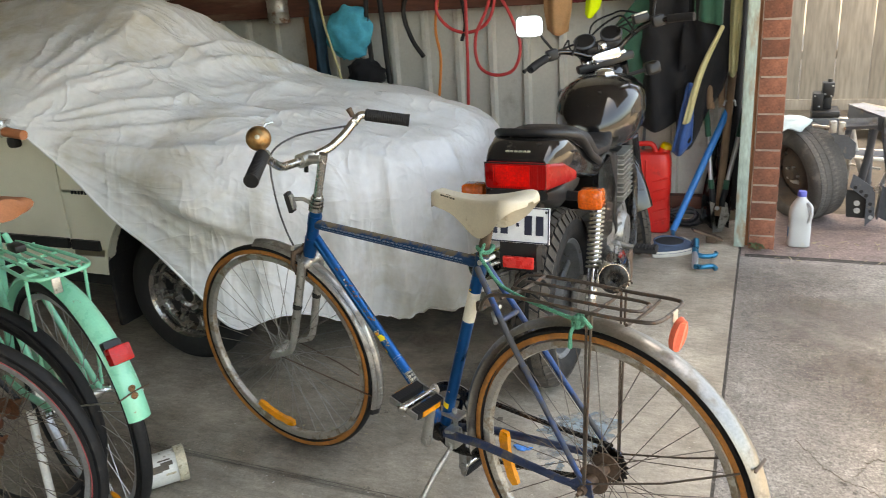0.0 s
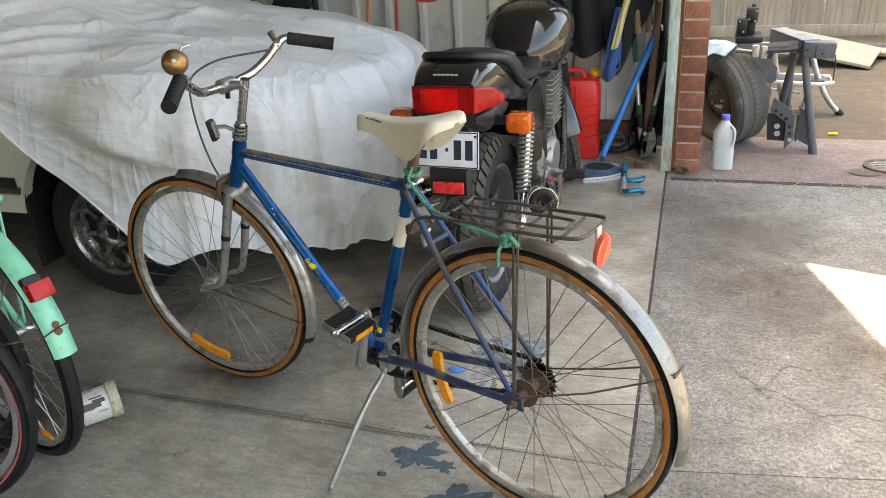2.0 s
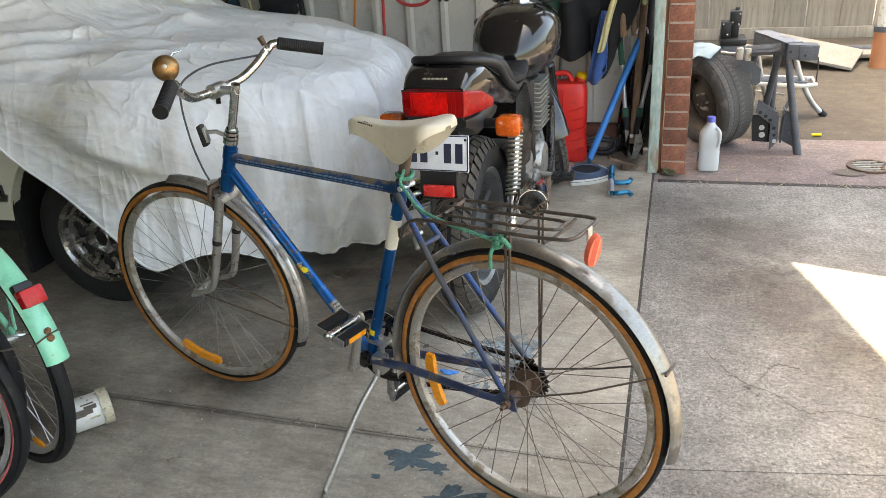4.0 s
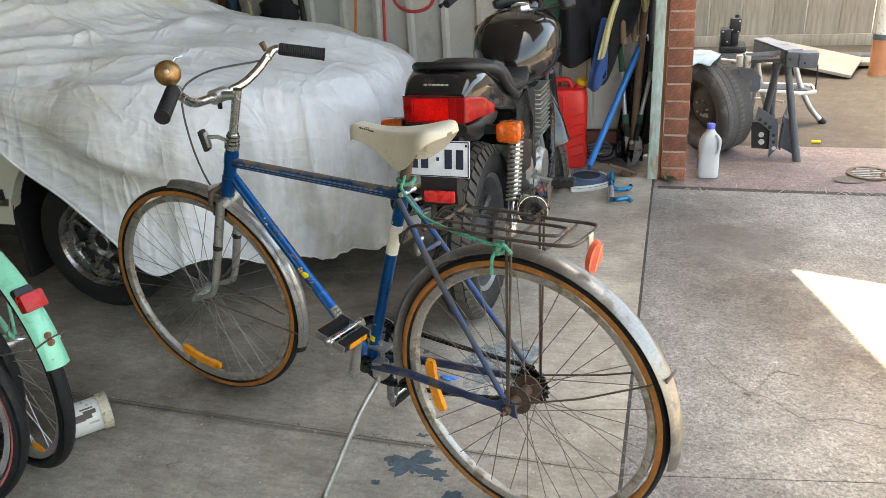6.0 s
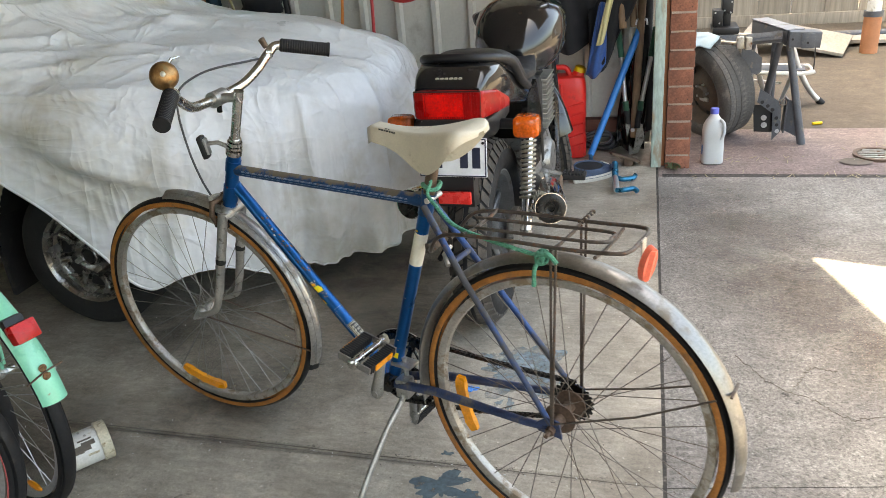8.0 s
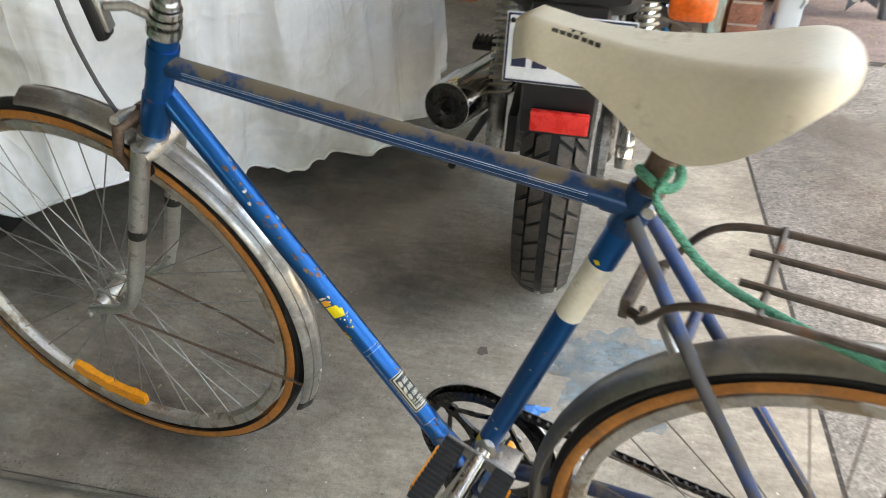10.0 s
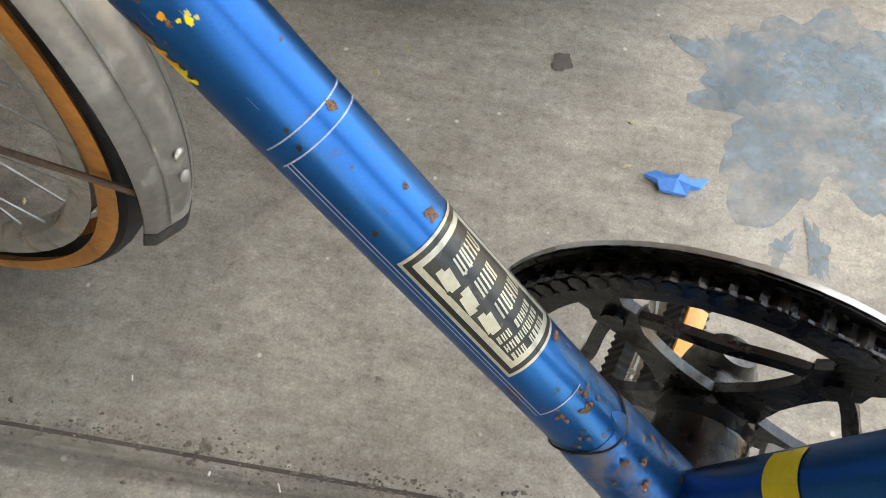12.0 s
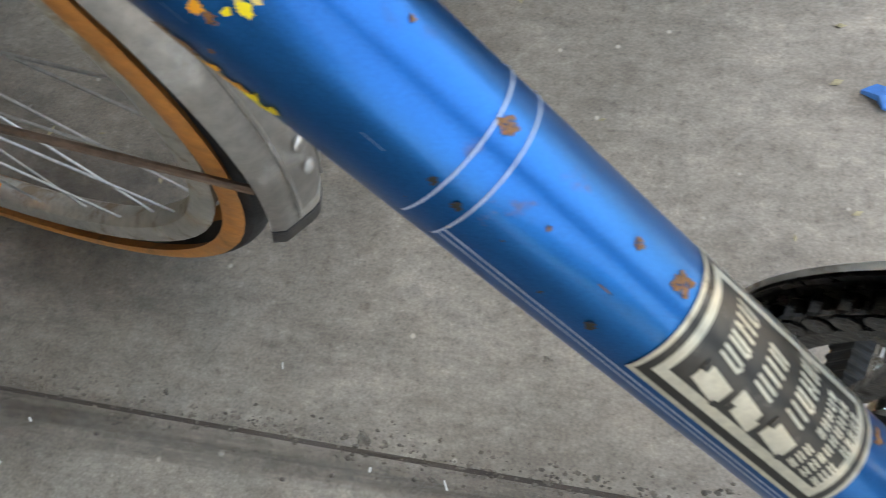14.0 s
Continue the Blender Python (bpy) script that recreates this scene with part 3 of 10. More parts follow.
# ---- mesh tools ----
class Geo:
    """Collects vertices and faces of one mesh."""

    def __init__(self):
        self.v, self.f = [], []

    def add(self, verts, faces, m=None):
        o = len(self.v)
        self.v += [tuple(m @ Vector(p)) if m is not None else tuple(p) for p in verts]
        self.f += [tuple(i + o for i in q) for q in faces]
        return self

    def box(self, c, s, bevel=0.0, m=None):
        bm = bmesh.new()
        bmesh.ops.create_cube(bm, size=1.0, matrix=Matrix.Translation(c) @ Matrix.Diagonal((*s, 1)))
        if bevel:
            bmesh.ops.bevel(bm, geom=bm.edges[:], offset=bevel, segments=2, profile=0.6, affect="EDGES")
        bm.verts.index_update()
        self.add([p.co[:] for p in bm.verts], [[p.index for p in q.verts] for q in bm.faces], m)
        bm.free()
        return self

    def tube(self, pts, r, n=10, m=None, closed=False, caps=True, squash=1.0):
        pts = [Vector(p) for p in pts]
        k = len(pts)
        rs = r if isinstance(r, (list, tuple)) else [r] * k
        tan = []
        for i in range(k):
            a = pts[(i - 1) % k] if closed or i else pts[0]
            b = pts[(i + 1) % k] if closed or i < k - 1 else pts[-1]
            tan.append((b - a).normalized())
        up = Vector((0, 0, 1)) if abs(tan[0].z) < 0.9 else Vector((1, 0, 0))
        nrm = (up - tan[0] * up.dot(tan[0])).normalized()
        verts = []
        for i in range(k):
            nrm = (nrm - tan[i] * nrm.dot(tan[i])).normalized()
            bi = tan[i].cross(nrm)
            for j in range(n):
                a = 2 * math.pi * j / n
                verts.append(pts[i] + (nrm * math.cos(a) + bi * math.sin(a) * squash) * rs[i])
        faces = [(i * n + j, i * n + (j + 1) % n, ((i + 1) % k) * n + (j + 1) % n, ((i + 1) % k) * n + j)
                 for i in range(k if closed else k - 1) for j in range(n)]
        if caps and not closed:
            faces += [tuple(range(n - 1, -1, -1)), tuple((k - 1) * n + j for j in range(n))]
        return self.add(verts, faces, m)

    def lathe(self, prof, n=24, m=None, a0=0.0, a1=360.0):
        """prof: (radius, height) pairs, turned round z."""
        full = abs(a1 - a0 - 360) < 1e-6
        cols = n if full else n + 1
        k = len(prof)
        verts = [(r * math.cos(t), r * math.sin(t), z) for i in range(cols)
                 for t in [radians(a0 + (a1 - a0) * i / n)] for r, z in prof]
        faces = [(i * k + j, ((i + 1) % cols) * k + j, ((i + 1) % cols) * k + j + 1, i * k + j + 1)
                 for i in range(n) for j in range(k - 1)]
        return self.add(verts, faces, m)

    def ring(self, prof, n=48, m=None, a0=0.0, a1=360.0):
        """A closed section prof of (radius, height) swept round z."""
        return self.lathe(list(prof) + [prof[0]], n, m, a0, a1)

    def loft(self, rings, m=None, caps=True, closed=True):
        n, k = len(rings[0]), len(rings)
        verts = [p for r in rings for p in r]
        faces = [(i * n + j, i * n + (j + 1) % n, (i + 1) * n + (j + 1) % n, (i + 1) * n + j)
                 for i in range(k - 1) for j in range(n if closed else n - 1)]
        if caps:
            faces += [tuple(range(n - 1, -1, -1)), tuple((k - 1) * n + j for j in range(n))]
        return self.add(verts, faces, m)

    def prism(self, outline, y0, y1, m=None):
        """An outline of (x, z) pairs given thickness along y."""
        n = len(outline)
        verts = [(x, y0, z) for x, z in outline] + [(x, y1, z) for x, z in outline]
        faces = [tuple(range(n)), tuple(range(2 * n - 1, n - 1, -1))]
        faces += [(j, j + n, (j + 1) % n + n, (j + 1) % n) for j in range(n)]
        return self.add(verts, faces, m)

    def sphere(self, c, s, n=16, m=None):
        prof = [(math.sin(math.pi * i / 10), -math.cos(math.pi * i / 10)) for i in range(11)]
        mm = Matrix.Translation(c) @ Matrix.Diagonal((*s, 1))
        return self.lathe(prof, n, m @ mm if m is not None else mm)

    def mesh(self, name, mat, angle=40, weld=False):
        me = bpy.data.meshes.new(name)
        me.from_pydata(self.v, [], self.f)
        if weld or True:
            bm = bmesh.new()
            bm.from_mesh(me)
            bmesh.ops.remove_doubles(bm, verts=bm.verts, dist=1e-6)
            bmesh.ops.recalc_face_normals(bm, faces=bm.faces)
            bm.to_mesh(me)
            bm.free()
        me.shade_smooth()
        me.set_sharp_from_angle(angle=radians(angle))
        me.materials.append(mat)
        return me


def part(name, geo, mat, parent=None, label="", m=None, angle=40):
    data = geo.mesh(name, mat, angle) if isinstance(geo, Geo) else geo
    ob = new(name, data)
    if parent is not None:
        ob.parent = parent
    if m is not None:
        ob.matrix_basis = m
    return tagged(ob, label)


def thing(name, m, label, category, group=""):
    ob = new(name)
    ob.empty_display_size = 0.05
    ob.matrix_basis = m
    return tagged(ob, label, category, group)


def solo(name, geo, mat, m, label, category, group="", kind="", angle=40):
    ob = part(name, geo, mat, None, label, m, angle)
    return tagged(ob, label, category, group, kind)


def spline(pts, n=8, closed=False):
    """A smooth curve through the points."""
    P = [Vector(p) for p in pts]
    k = len(P)
    out = []
    for i in range(k if closed else k - 1):
        p0 = P[(i - 1) % k] if closed or i else P[0] * 2 - P[1]
        p1, p2 = P[i], P[(i + 1) % k]
        p3 = P[(i + 2) % k] if closed or i < k - 2 else P[-1] * 2 - P[-2]
        for j in range(n):
            t = j / n
            out.append(0.5 * (2 * p1 + (p2 - p0) * t + (2 * p0 - 5 * p1 + 4 * p2 - p3) * t * t + (3 * p1 - p0 - 3 * p2 + p3) * t ** 3))
    if not closed:
        out.append(P[-1])
    return out


def basis(o, x, y, z):
    return Matrix(((x[0], y[0], z[0], o[0]), (x[1], y[1], z[1], o[1]), (x[2], y[2], z[2], o[2]), (0, 0, 0, 1)))


def along(a, b):
    """A pose at a whose z points to b."""
    d = Vector(b) - Vector(a)
    return Matrix.Translation(a) @ d.to_track_quat("Z", "Y").to_matrix().to_4x4()


AXLE = pose(0, 0, 0, -90)      # turns a lathe's z into +y
ID = Matrix.Identity(4)


# ---- structure: ground, slabs, walls, roof, fence ----
def slab(name, x0, x1, y0, y1, mat, z=0.0, t=0.08):
    g = Geo().box(((x0 + x1) / 2, (y0 + y1) / 2, z - t / 2), (x1 - x0, y1 - y0, t), 0.004)
    return g


ground = Geo()
ground.add([(-400, -400, -0.09), (400, -400, -0.09), (400, 400, -0.09), (-400, 400, -0.09)], [(0, 1, 2, 3)])
solo("ground", ground, M["dirt"], ID, "bare brown earth round the garage", "ground", kind="structure")
yard = Geo().box((7.6, 10.1, -0.055), (16.0, 12.0, 0.07), 0.01)
solo("pavement", yard, M["dirt"], ID, "brown dusty yard concrete behind the garage", "pavement", kind="structure")
JX, JY, JW, JD = -0.055, 1.600, 0.0018, 0.005
IN_SLOPE, OUT_SLOPE = -0.0231, 0.16


def joint_y(x):
    """The cross joint bends a little where the garage meets the driveway."""
    return JY + (IN_SLOPE if x < JX else OUT_SLOPE) * (x - JX)


def slab_piece(x0, x1, near, w):
    """A slab between x0 and x1, on the near or the far side of the cross joint."""
    e = -JW if near else JW
    pts = [(x0, joint_y(x0) + e), (x1, joint_y(x1) + e), (x1, w), (x0, w)]
    return Geo().add([(x, y, 0.0) for x, y in pts] + [(x, y, -0.08) for x, y in pts], [(0, 1, 2, 3), (7, 6, 5, 4)] + [(k, k + 4, (k + 1) % 4 + 4, (k + 1) % 4) for k in range(4)])


floor = thing("floor", ID, "stained grey concrete garage slab with dark joints", "floor")
tagged(floor, kind="structure")
part("slab_panel", slab_piece(-7.5, JX - JD, True, -4.0), M["slab_in"], floor)
part("slab_panel", slab_piece(-7.5, JX - JD, False, 4.35), M["slab_in"], floor)
part("joint_filler", Geo().box((-3.8, 0.2, -0.026), (7.47, 8.2, 0.0505)), M["joint"], floor)
part("joint_filler", Geo().box((JX, 0.2, -0.0258), (2 * JD + 0.004, 8.2, 0.0508)), M["joint_dark"], floor)
# dirt and grit gathered along the cross joint
grng = random.Random(77)
gg = Geo()
for _ in range(3200):
    x = grng.uniform(-2.2, JX - 0.02)
    y = joint_y(x) + grng.gauss(0.006, 0.011) * (0.6 + 0.8 * abs(noise.noise(Vector((x * 3.0, 4.2, 0)))))
    r, t0 = 0.0004 + 0.0022 * grng.random() ** 3, grng.uniform(0, 6.28)
    q = [(x + r * grng.uniform(0.6, 1.5) * math.cos(t0 + k * 1.2566), y + r * grng.uniform(0.5, 1.0) * math.sin(t0 + k * 1.2566), 0.0004) for k in range(5)]
    gg.add(q + [(x, y, 0.0004 + 0.45 * r)], [(k, (k + 1) % 5, 5) for k in range(5)])
part("joint_grit", gg, M["grit"], floor, "dark dirt and grit along the joint")
drive = thing("driveway", ID, "worn grey concrete driveway slab with fine cracks", "driveway")
tagged(drive, kind="structure")
part("slab_panel", slab_piece(JX + JD, 3.2, True, -4.0), M["slab_out"], drive)
part("slab_panel", slab_piece(JX + JD, 3.2, False, 3.79), M["slab_out"], drive)
part("joint_filler", Geo().box((1.6, -0.08, -0.0275), (3.26, 7.84, 0.050)), M["joint_dark"], drive)
part("reddish_strip", slab("slab", JX + JD, 3.2, 3.7935, 4.6, None, -0.004), M["slab_red"], drive, "reddish brown concrete strip")
# cracks in the driveway
random.seed(3)
for pts in ([(0.16, 2.21), (0.24, 2.07), (0.34, 2.0), (0.42, 1.93), (0.52, 1.95), (0.7, 1.9)], [(0.30, 2.06), (0.36, 2.16), (0.43, 2.15)]):
    path = []
    for q in spline([(x, y, 0.0005) for x, y in pts], 14):
        path.append((q.x + random.uniform(-0.006, 0.006), q.y + random.uniform(-0.006, 0.006), 0.0005))
    part("crack", Geo().tube(path, [random.uniform(0.0006, 0.0017) for _ in path], 5), M["joint"], drive)

# ribbed steel wall of the garage
WY = 4.30
sec, x = [], -7.5
while x < -0.09:
    sec += [(x, 0), (x + 0.150, 0), (x + 0.162, -0.026), (x + 0.187, -0.026), (x + 0.199, 0)]
    x += 0.203
sec = [(min(px, -0.092), py) for px, py in sec]
g = Geo()
n = len(sec)
g.add([(px, WY + py, z) for z in (0.02, 2.5) for px, py in sec], [(i, i + 1, n + i + 1, n + i) for i in range(n - 1)])
g.add([(px, WY + 0.03 + py, z) for z in (0.02, 2.5) for px, py in sec], [(i, n + i, n + i + 1, i + 1) for i in range(n - 1)])
solo("wall_north", g, M["sheet"], ID, "cream ribbed steel sheet garage wall", "wall", kind="structure", angle=20)
solo("trim", Geo().box((-3.8, WY - 0.075, 1.27), (7.4, 0.09, 0.145), 0.006), M["beam"], ID, "dark red stained timber rail along the wall", "rail", kind="structure")
solo("trim", Geo().box((-3.8, WY - 0.055, 0.135), (7.4, 0.06, 0.07), 0.005), M["beam"], ID, "dark timber bottom rail of the wall", "rail", kind="structure")
for sx in (-5.1, -2.555):
    solo("stud", Geo().box((sx, WY - 0.06, 0.68), (0.09, 0.05, 1.03), 0.004), M["stud"], ID, "red-brown timber wall stud", "stud", kind="structure")
solo("post", Geo().box((-0.061, 3.975, 1.2), (0.05, 0.10, 2.4), 0.005), M["post"], ID, "flaking pale green painted timber door post", "post", kind="structure")
solo("trim", Geo().box((-0.028, 3.99, 1.2), (0.014, 0.07, 2.4), 0.002), M["stud"], ID, "narrow brown timber strip beside the brick pier", "strip", kind="structure")

pier = thing("brick_pier", pose(0.040, 4.045, 0), "red clay brick pier with pale mortar joints", "brick pier")
tagged(pier, kind="structure")
part("mortar", Geo().box((0, 0, 1.2), (0.106, 0.226, 2.4)), M["mortar"], pier)
random.seed(11)
bricks = []
for i in range(3):
    gb = Geo().box((0, 0, 0), (0.116, 0.236, 0.076), 0.004)
    gb.v = [(a + random.uniform(-0.0012, 0.0012), b, c + random.uniform(-0.0012, 0.0012)) for a, b, c in gb.v]
    bricks.append(gb.mesh("brick", M["brick"]))
BRICK_ROWS = [pose(random.uniform(-0.002, 0.002), random.uniform(-0.002, 0.002), 0.02 + 0.0858 * k, 0, 0, random.uniform(-0.6, 0.6)) for k in range(28)]

# unseen roof, back wall and side wall close the garage
roof = Geo()
# outline cut, with an invented overhang, to shape the sun patch on the driveway
edge = [(-7.6, -4.2), (1.15, -4.2), (0.63, -0.1), (-0.276, 3.137), (0.3, 2.975), (1.5, 2.638), (1.5, 4.47), (0.3, 4.47), (-0.2, 4.47), (-7.6, 4.45)]
n = len(edge)
roof.add([(x, y, 2.5) for x, y in edge] + [(x, y, 2.58) for x, y in edge],
         [tuple(range(n - 1, -1, -1)), tuple(range(n, 2 * n))] + [(i, (i + 1) % n, n + (i + 1) % n, n + i) for i in range(n)])
solo("ceiling", roof, M["roof"], ID, "unseen grey roof outline cut to place the sun patch", "roof", kind="structure")
solo("wall_west", Geo().box((-7.55, 0.2, 1.25), (0.1, 8.4, 2.5)), M["wall_in"], ID, "plain grey garage end wall", "wall", kind="structure")
# open band added in the unseen wall to light the car's side
south = Geo().box((-6.9, -4.15, 1.15), (1.3, 0.1, 2.3)).box((-1.4775, -4.15, 1.15), (3.645, 0.1, 2.3)).box((-4.775, -4.15, 0.45), (2.95, 0.1, 0.9)).box((-3.6, -4.15, 2.4), (7.9, 0.1, 0.2))
solo("wall_south", south, M["wall_in"], ID, "unseen grey wall with a gap added to let light in", "wall", kind="structure")

# unseen block added to keep the sun off yard and fence
house = Geo().box((-6.0, 11.0, 4.4), (10.6, 12.0, 8.8))
solo("house", house, M["wall_in"], ID, "unseen tall block added to shade the yard", "house", kind="structure")

# paling fence
FY = 8.05
fence = thing("fence", pose(0, FY, -0.02), "weathered grey timber paling fence", "fence")
tagged(fence, kind="structure")
PALINGS = []
random.seed(5)
for k in range(30):
    PALINGS.append(pose(-0.4 + 0.285 * k, random.uniform(-0.006, 0.006), 0.92 + random.uniform(-0.02, 0.02), 0, random.uniform(-0.25, 0.25), random.uniform(-0.8, 0.8)))
part("plinth_board", Geo().box((3.8, -0.03, 0.045), (9.0, 0.03, 0.11), 0.004), M["fence"], fence)
part("rail", Geo().box((3.8, 0.045, 0.5), (9.0, 0.05, 0.08), 0.004), M["fence"], fence)
part("rail", Geo().box((3.8, 0.045, 1.5), (9.0, 0.05, 0.08), 0.004), M["fence"], fence)


def splat(cx, cy, r, seed, squash=1.0, rag=0.45, turn=0.0, n=90, z=0.0014):
    """A ragged flat spill outline."""
    g = Geo()
    pts = []
    for i in range(n):
        a = 2 * math.pi * i / n
        q = Vector((math.cos(a) * 1.6 + seed * 7.1, math.sin(a) * 1.6, seed))
        k = 1 + rag * noise.fractal(q, 1.0, 2.0, 5) * 1.5
        pts.append(Vector((r * k * math.cos(a), r * k * squash * math.sin(a), 0)))
    rot = Matrix.Rotation(radians(turn), 3, "Z")
    pts = [rot @ p + Vector((cx, cy, z)) for p in pts]
    g.add([(cx, cy, z)] + pts, [(0, i + 1, (i + 1) % n + 1) for i in range(n)])
    return g


M["paint_spill"] = stain("dried_blue_grey_paint", (0.25, 0.315, 0.345), 16.0, 0.30, 0.66)
M["paint_dark"] = stain("dark_blue_grey_paint", (0.085, 0.125, 0.145), 22.0, 0.26, 0.42)
spill = thing("paint_spill", ID, "dried blue-grey paint spill on the concrete floor", "paint stain")
tagged(spill, kind="structure")
for i, (cx, cy, r, sq, rag, turn) in enumerate([(-0.455, 2.06, 0.125, 0.8, 0.5, 60), (-0.43, 2.12, 0.05, 0.8, 0.7, 0), (-0.54, 2.10, 0.06, 0.6, 0.6, 120),
                                                (-0.505, 1.88, 0.02, 0.4, 0.7, 60), (-0.475, 1.885, 0.028, 0.35, 0.6, 95),
                                                (-0.59, 1.53, 0.06, 0.75, 0.6, 20), (-0.52, 1.50, 0.035, 0.6, 0.7, 0), (-0.66, 1.44, 0.012, 0.8, 0.4, 0),
                                                (-0.46, 1.40, 0.07, 0.5, 0.7, 30), (-0.36, 1.30, 0.06, 0.6, 0.6, 50), (-0.60, 1.65, 0.014, 0.7, 0.5, 0)]):
    part("spot", splat(cx, cy, r, i + 1.0, sq, rag, turn, z=0.0004 + 0.00012 * i), M["paint_spill"] if cy > 1.7 else M["paint_dark"], spill)
M["soft_brown"] = stain("brown_weather_stain", (0.17, 0.135, 0.105), 4.0, 0.30, 0.75)
M["soft_stain_shade"] = stain("faded_stain_and_shade", (0.10, 0.085, 0.07), 5.0, 0.30, 0.75)
for film in (M["soft_stain_shade"], M["soft_brown"]):
    nt_ = film.node_tree
    vl = nt_.nodes.new("ShaderNodeVectorMath")
    vl.operation = "LENGTH"
    nt_.links.new(nt_.nodes.new("ShaderNodeTexCoord").outputs["Object"], vl.inputs[0])
    old_ = nt_.nodes["Principled BSDF"].inputs["Alpha"].links[0].from_socket
    nt_.links.new(mix(nt_, 1.0, old_, ramp(nt_, vl.outputs["Value"], [(0.05, 0.95), (0.30, 0.0)]), "MULTIPLY"), nt_.nodes["Principled BSDF"].inputs["Alpha"])
# dark floor patches: part oil stain, part shade painted towards the left and back
for i, (cx, cy, k) in enumerate(((-0.92, 2.30, 0.8), (-1.20, 2.62, 1.2), (-1.72, 2.20, 1.2), (-1.78, 1.52, 1.1), (-1.30, 1.85, 1.15), (-0.98, 2.80, 1.0))):
    part("stain", splat(0, 0, 0.34, i + 71.0, 0.9, 0.2, i * 50, 60, 0.0), M["soft_stain_shade"], floor, "", Matrix.Translation((cx, cy, 0.0003 + 0.00006 * i)) @ Matrix.Diagonal((k, k, 1, 1)))
for i, (cx, kx, ky) in enumerate(((-0.80, 2.6, 0.055), (-1.45, 1.8, 0.05))):
    part("stain", splat(0, 0, 0.34, i + 91.0, 0.9, 0.2, i * 50, 60, 0.0), M["soft_stain_shade"], floor, "", Matrix.Translation((cx, joint_y(cx) - 0.012, 0.0008 + 0.00006 * i)) @ Matrix.Diagonal((kx, ky, 1, 1)))
for i, (cx, cy, k) in enumerate(((0.34, 2.85, 1.7), (0.62, 2.35, 1.4), (0.22, 3.35, 1.5), (0.95, 1.75, 1.6), (0.30, 1.35, 1.2))):
    part("stain", splat(0, 0, 0.34, i + 111.0, 0.9, 0.2, i * 50, 60, 0.0), M["soft_brown"], drive, "", Matrix.Translation((cx, cy, 0.0003 + 0.00006 * i)) @ Matrix.Diagonal((k, k, 1, 1)))
oil = thing("oil_stain", ID, "dark oil marks on the concrete floor", "oil stain")
tagged(oil, kind="structure")
M["oil"] = stain("dark_oil_mark", (0.11, 0.098, 0.086), 60.0, 0.42, 0.80)
for i, (cx, cy, r) in enumerate([(-1.236, 1.393, 0.016), (-1.22, 1.41, 0.012), (-1.03, 1.47, 0.018), (-0.97, 1.63, 0.008), (-1.1, 2.02, 0.014), (0.27, 2.02, 0.018), (0.30, 1.99, 0.012), (0.41, 2.09, 0.01), (-0.845, 1.70, 0.008)]):
    part("spot", splat(cx, cy, r * 0.8, i + 31.0, 0.8, 0.35, i * 40, 40, 0.0004), M["oil"], oil)


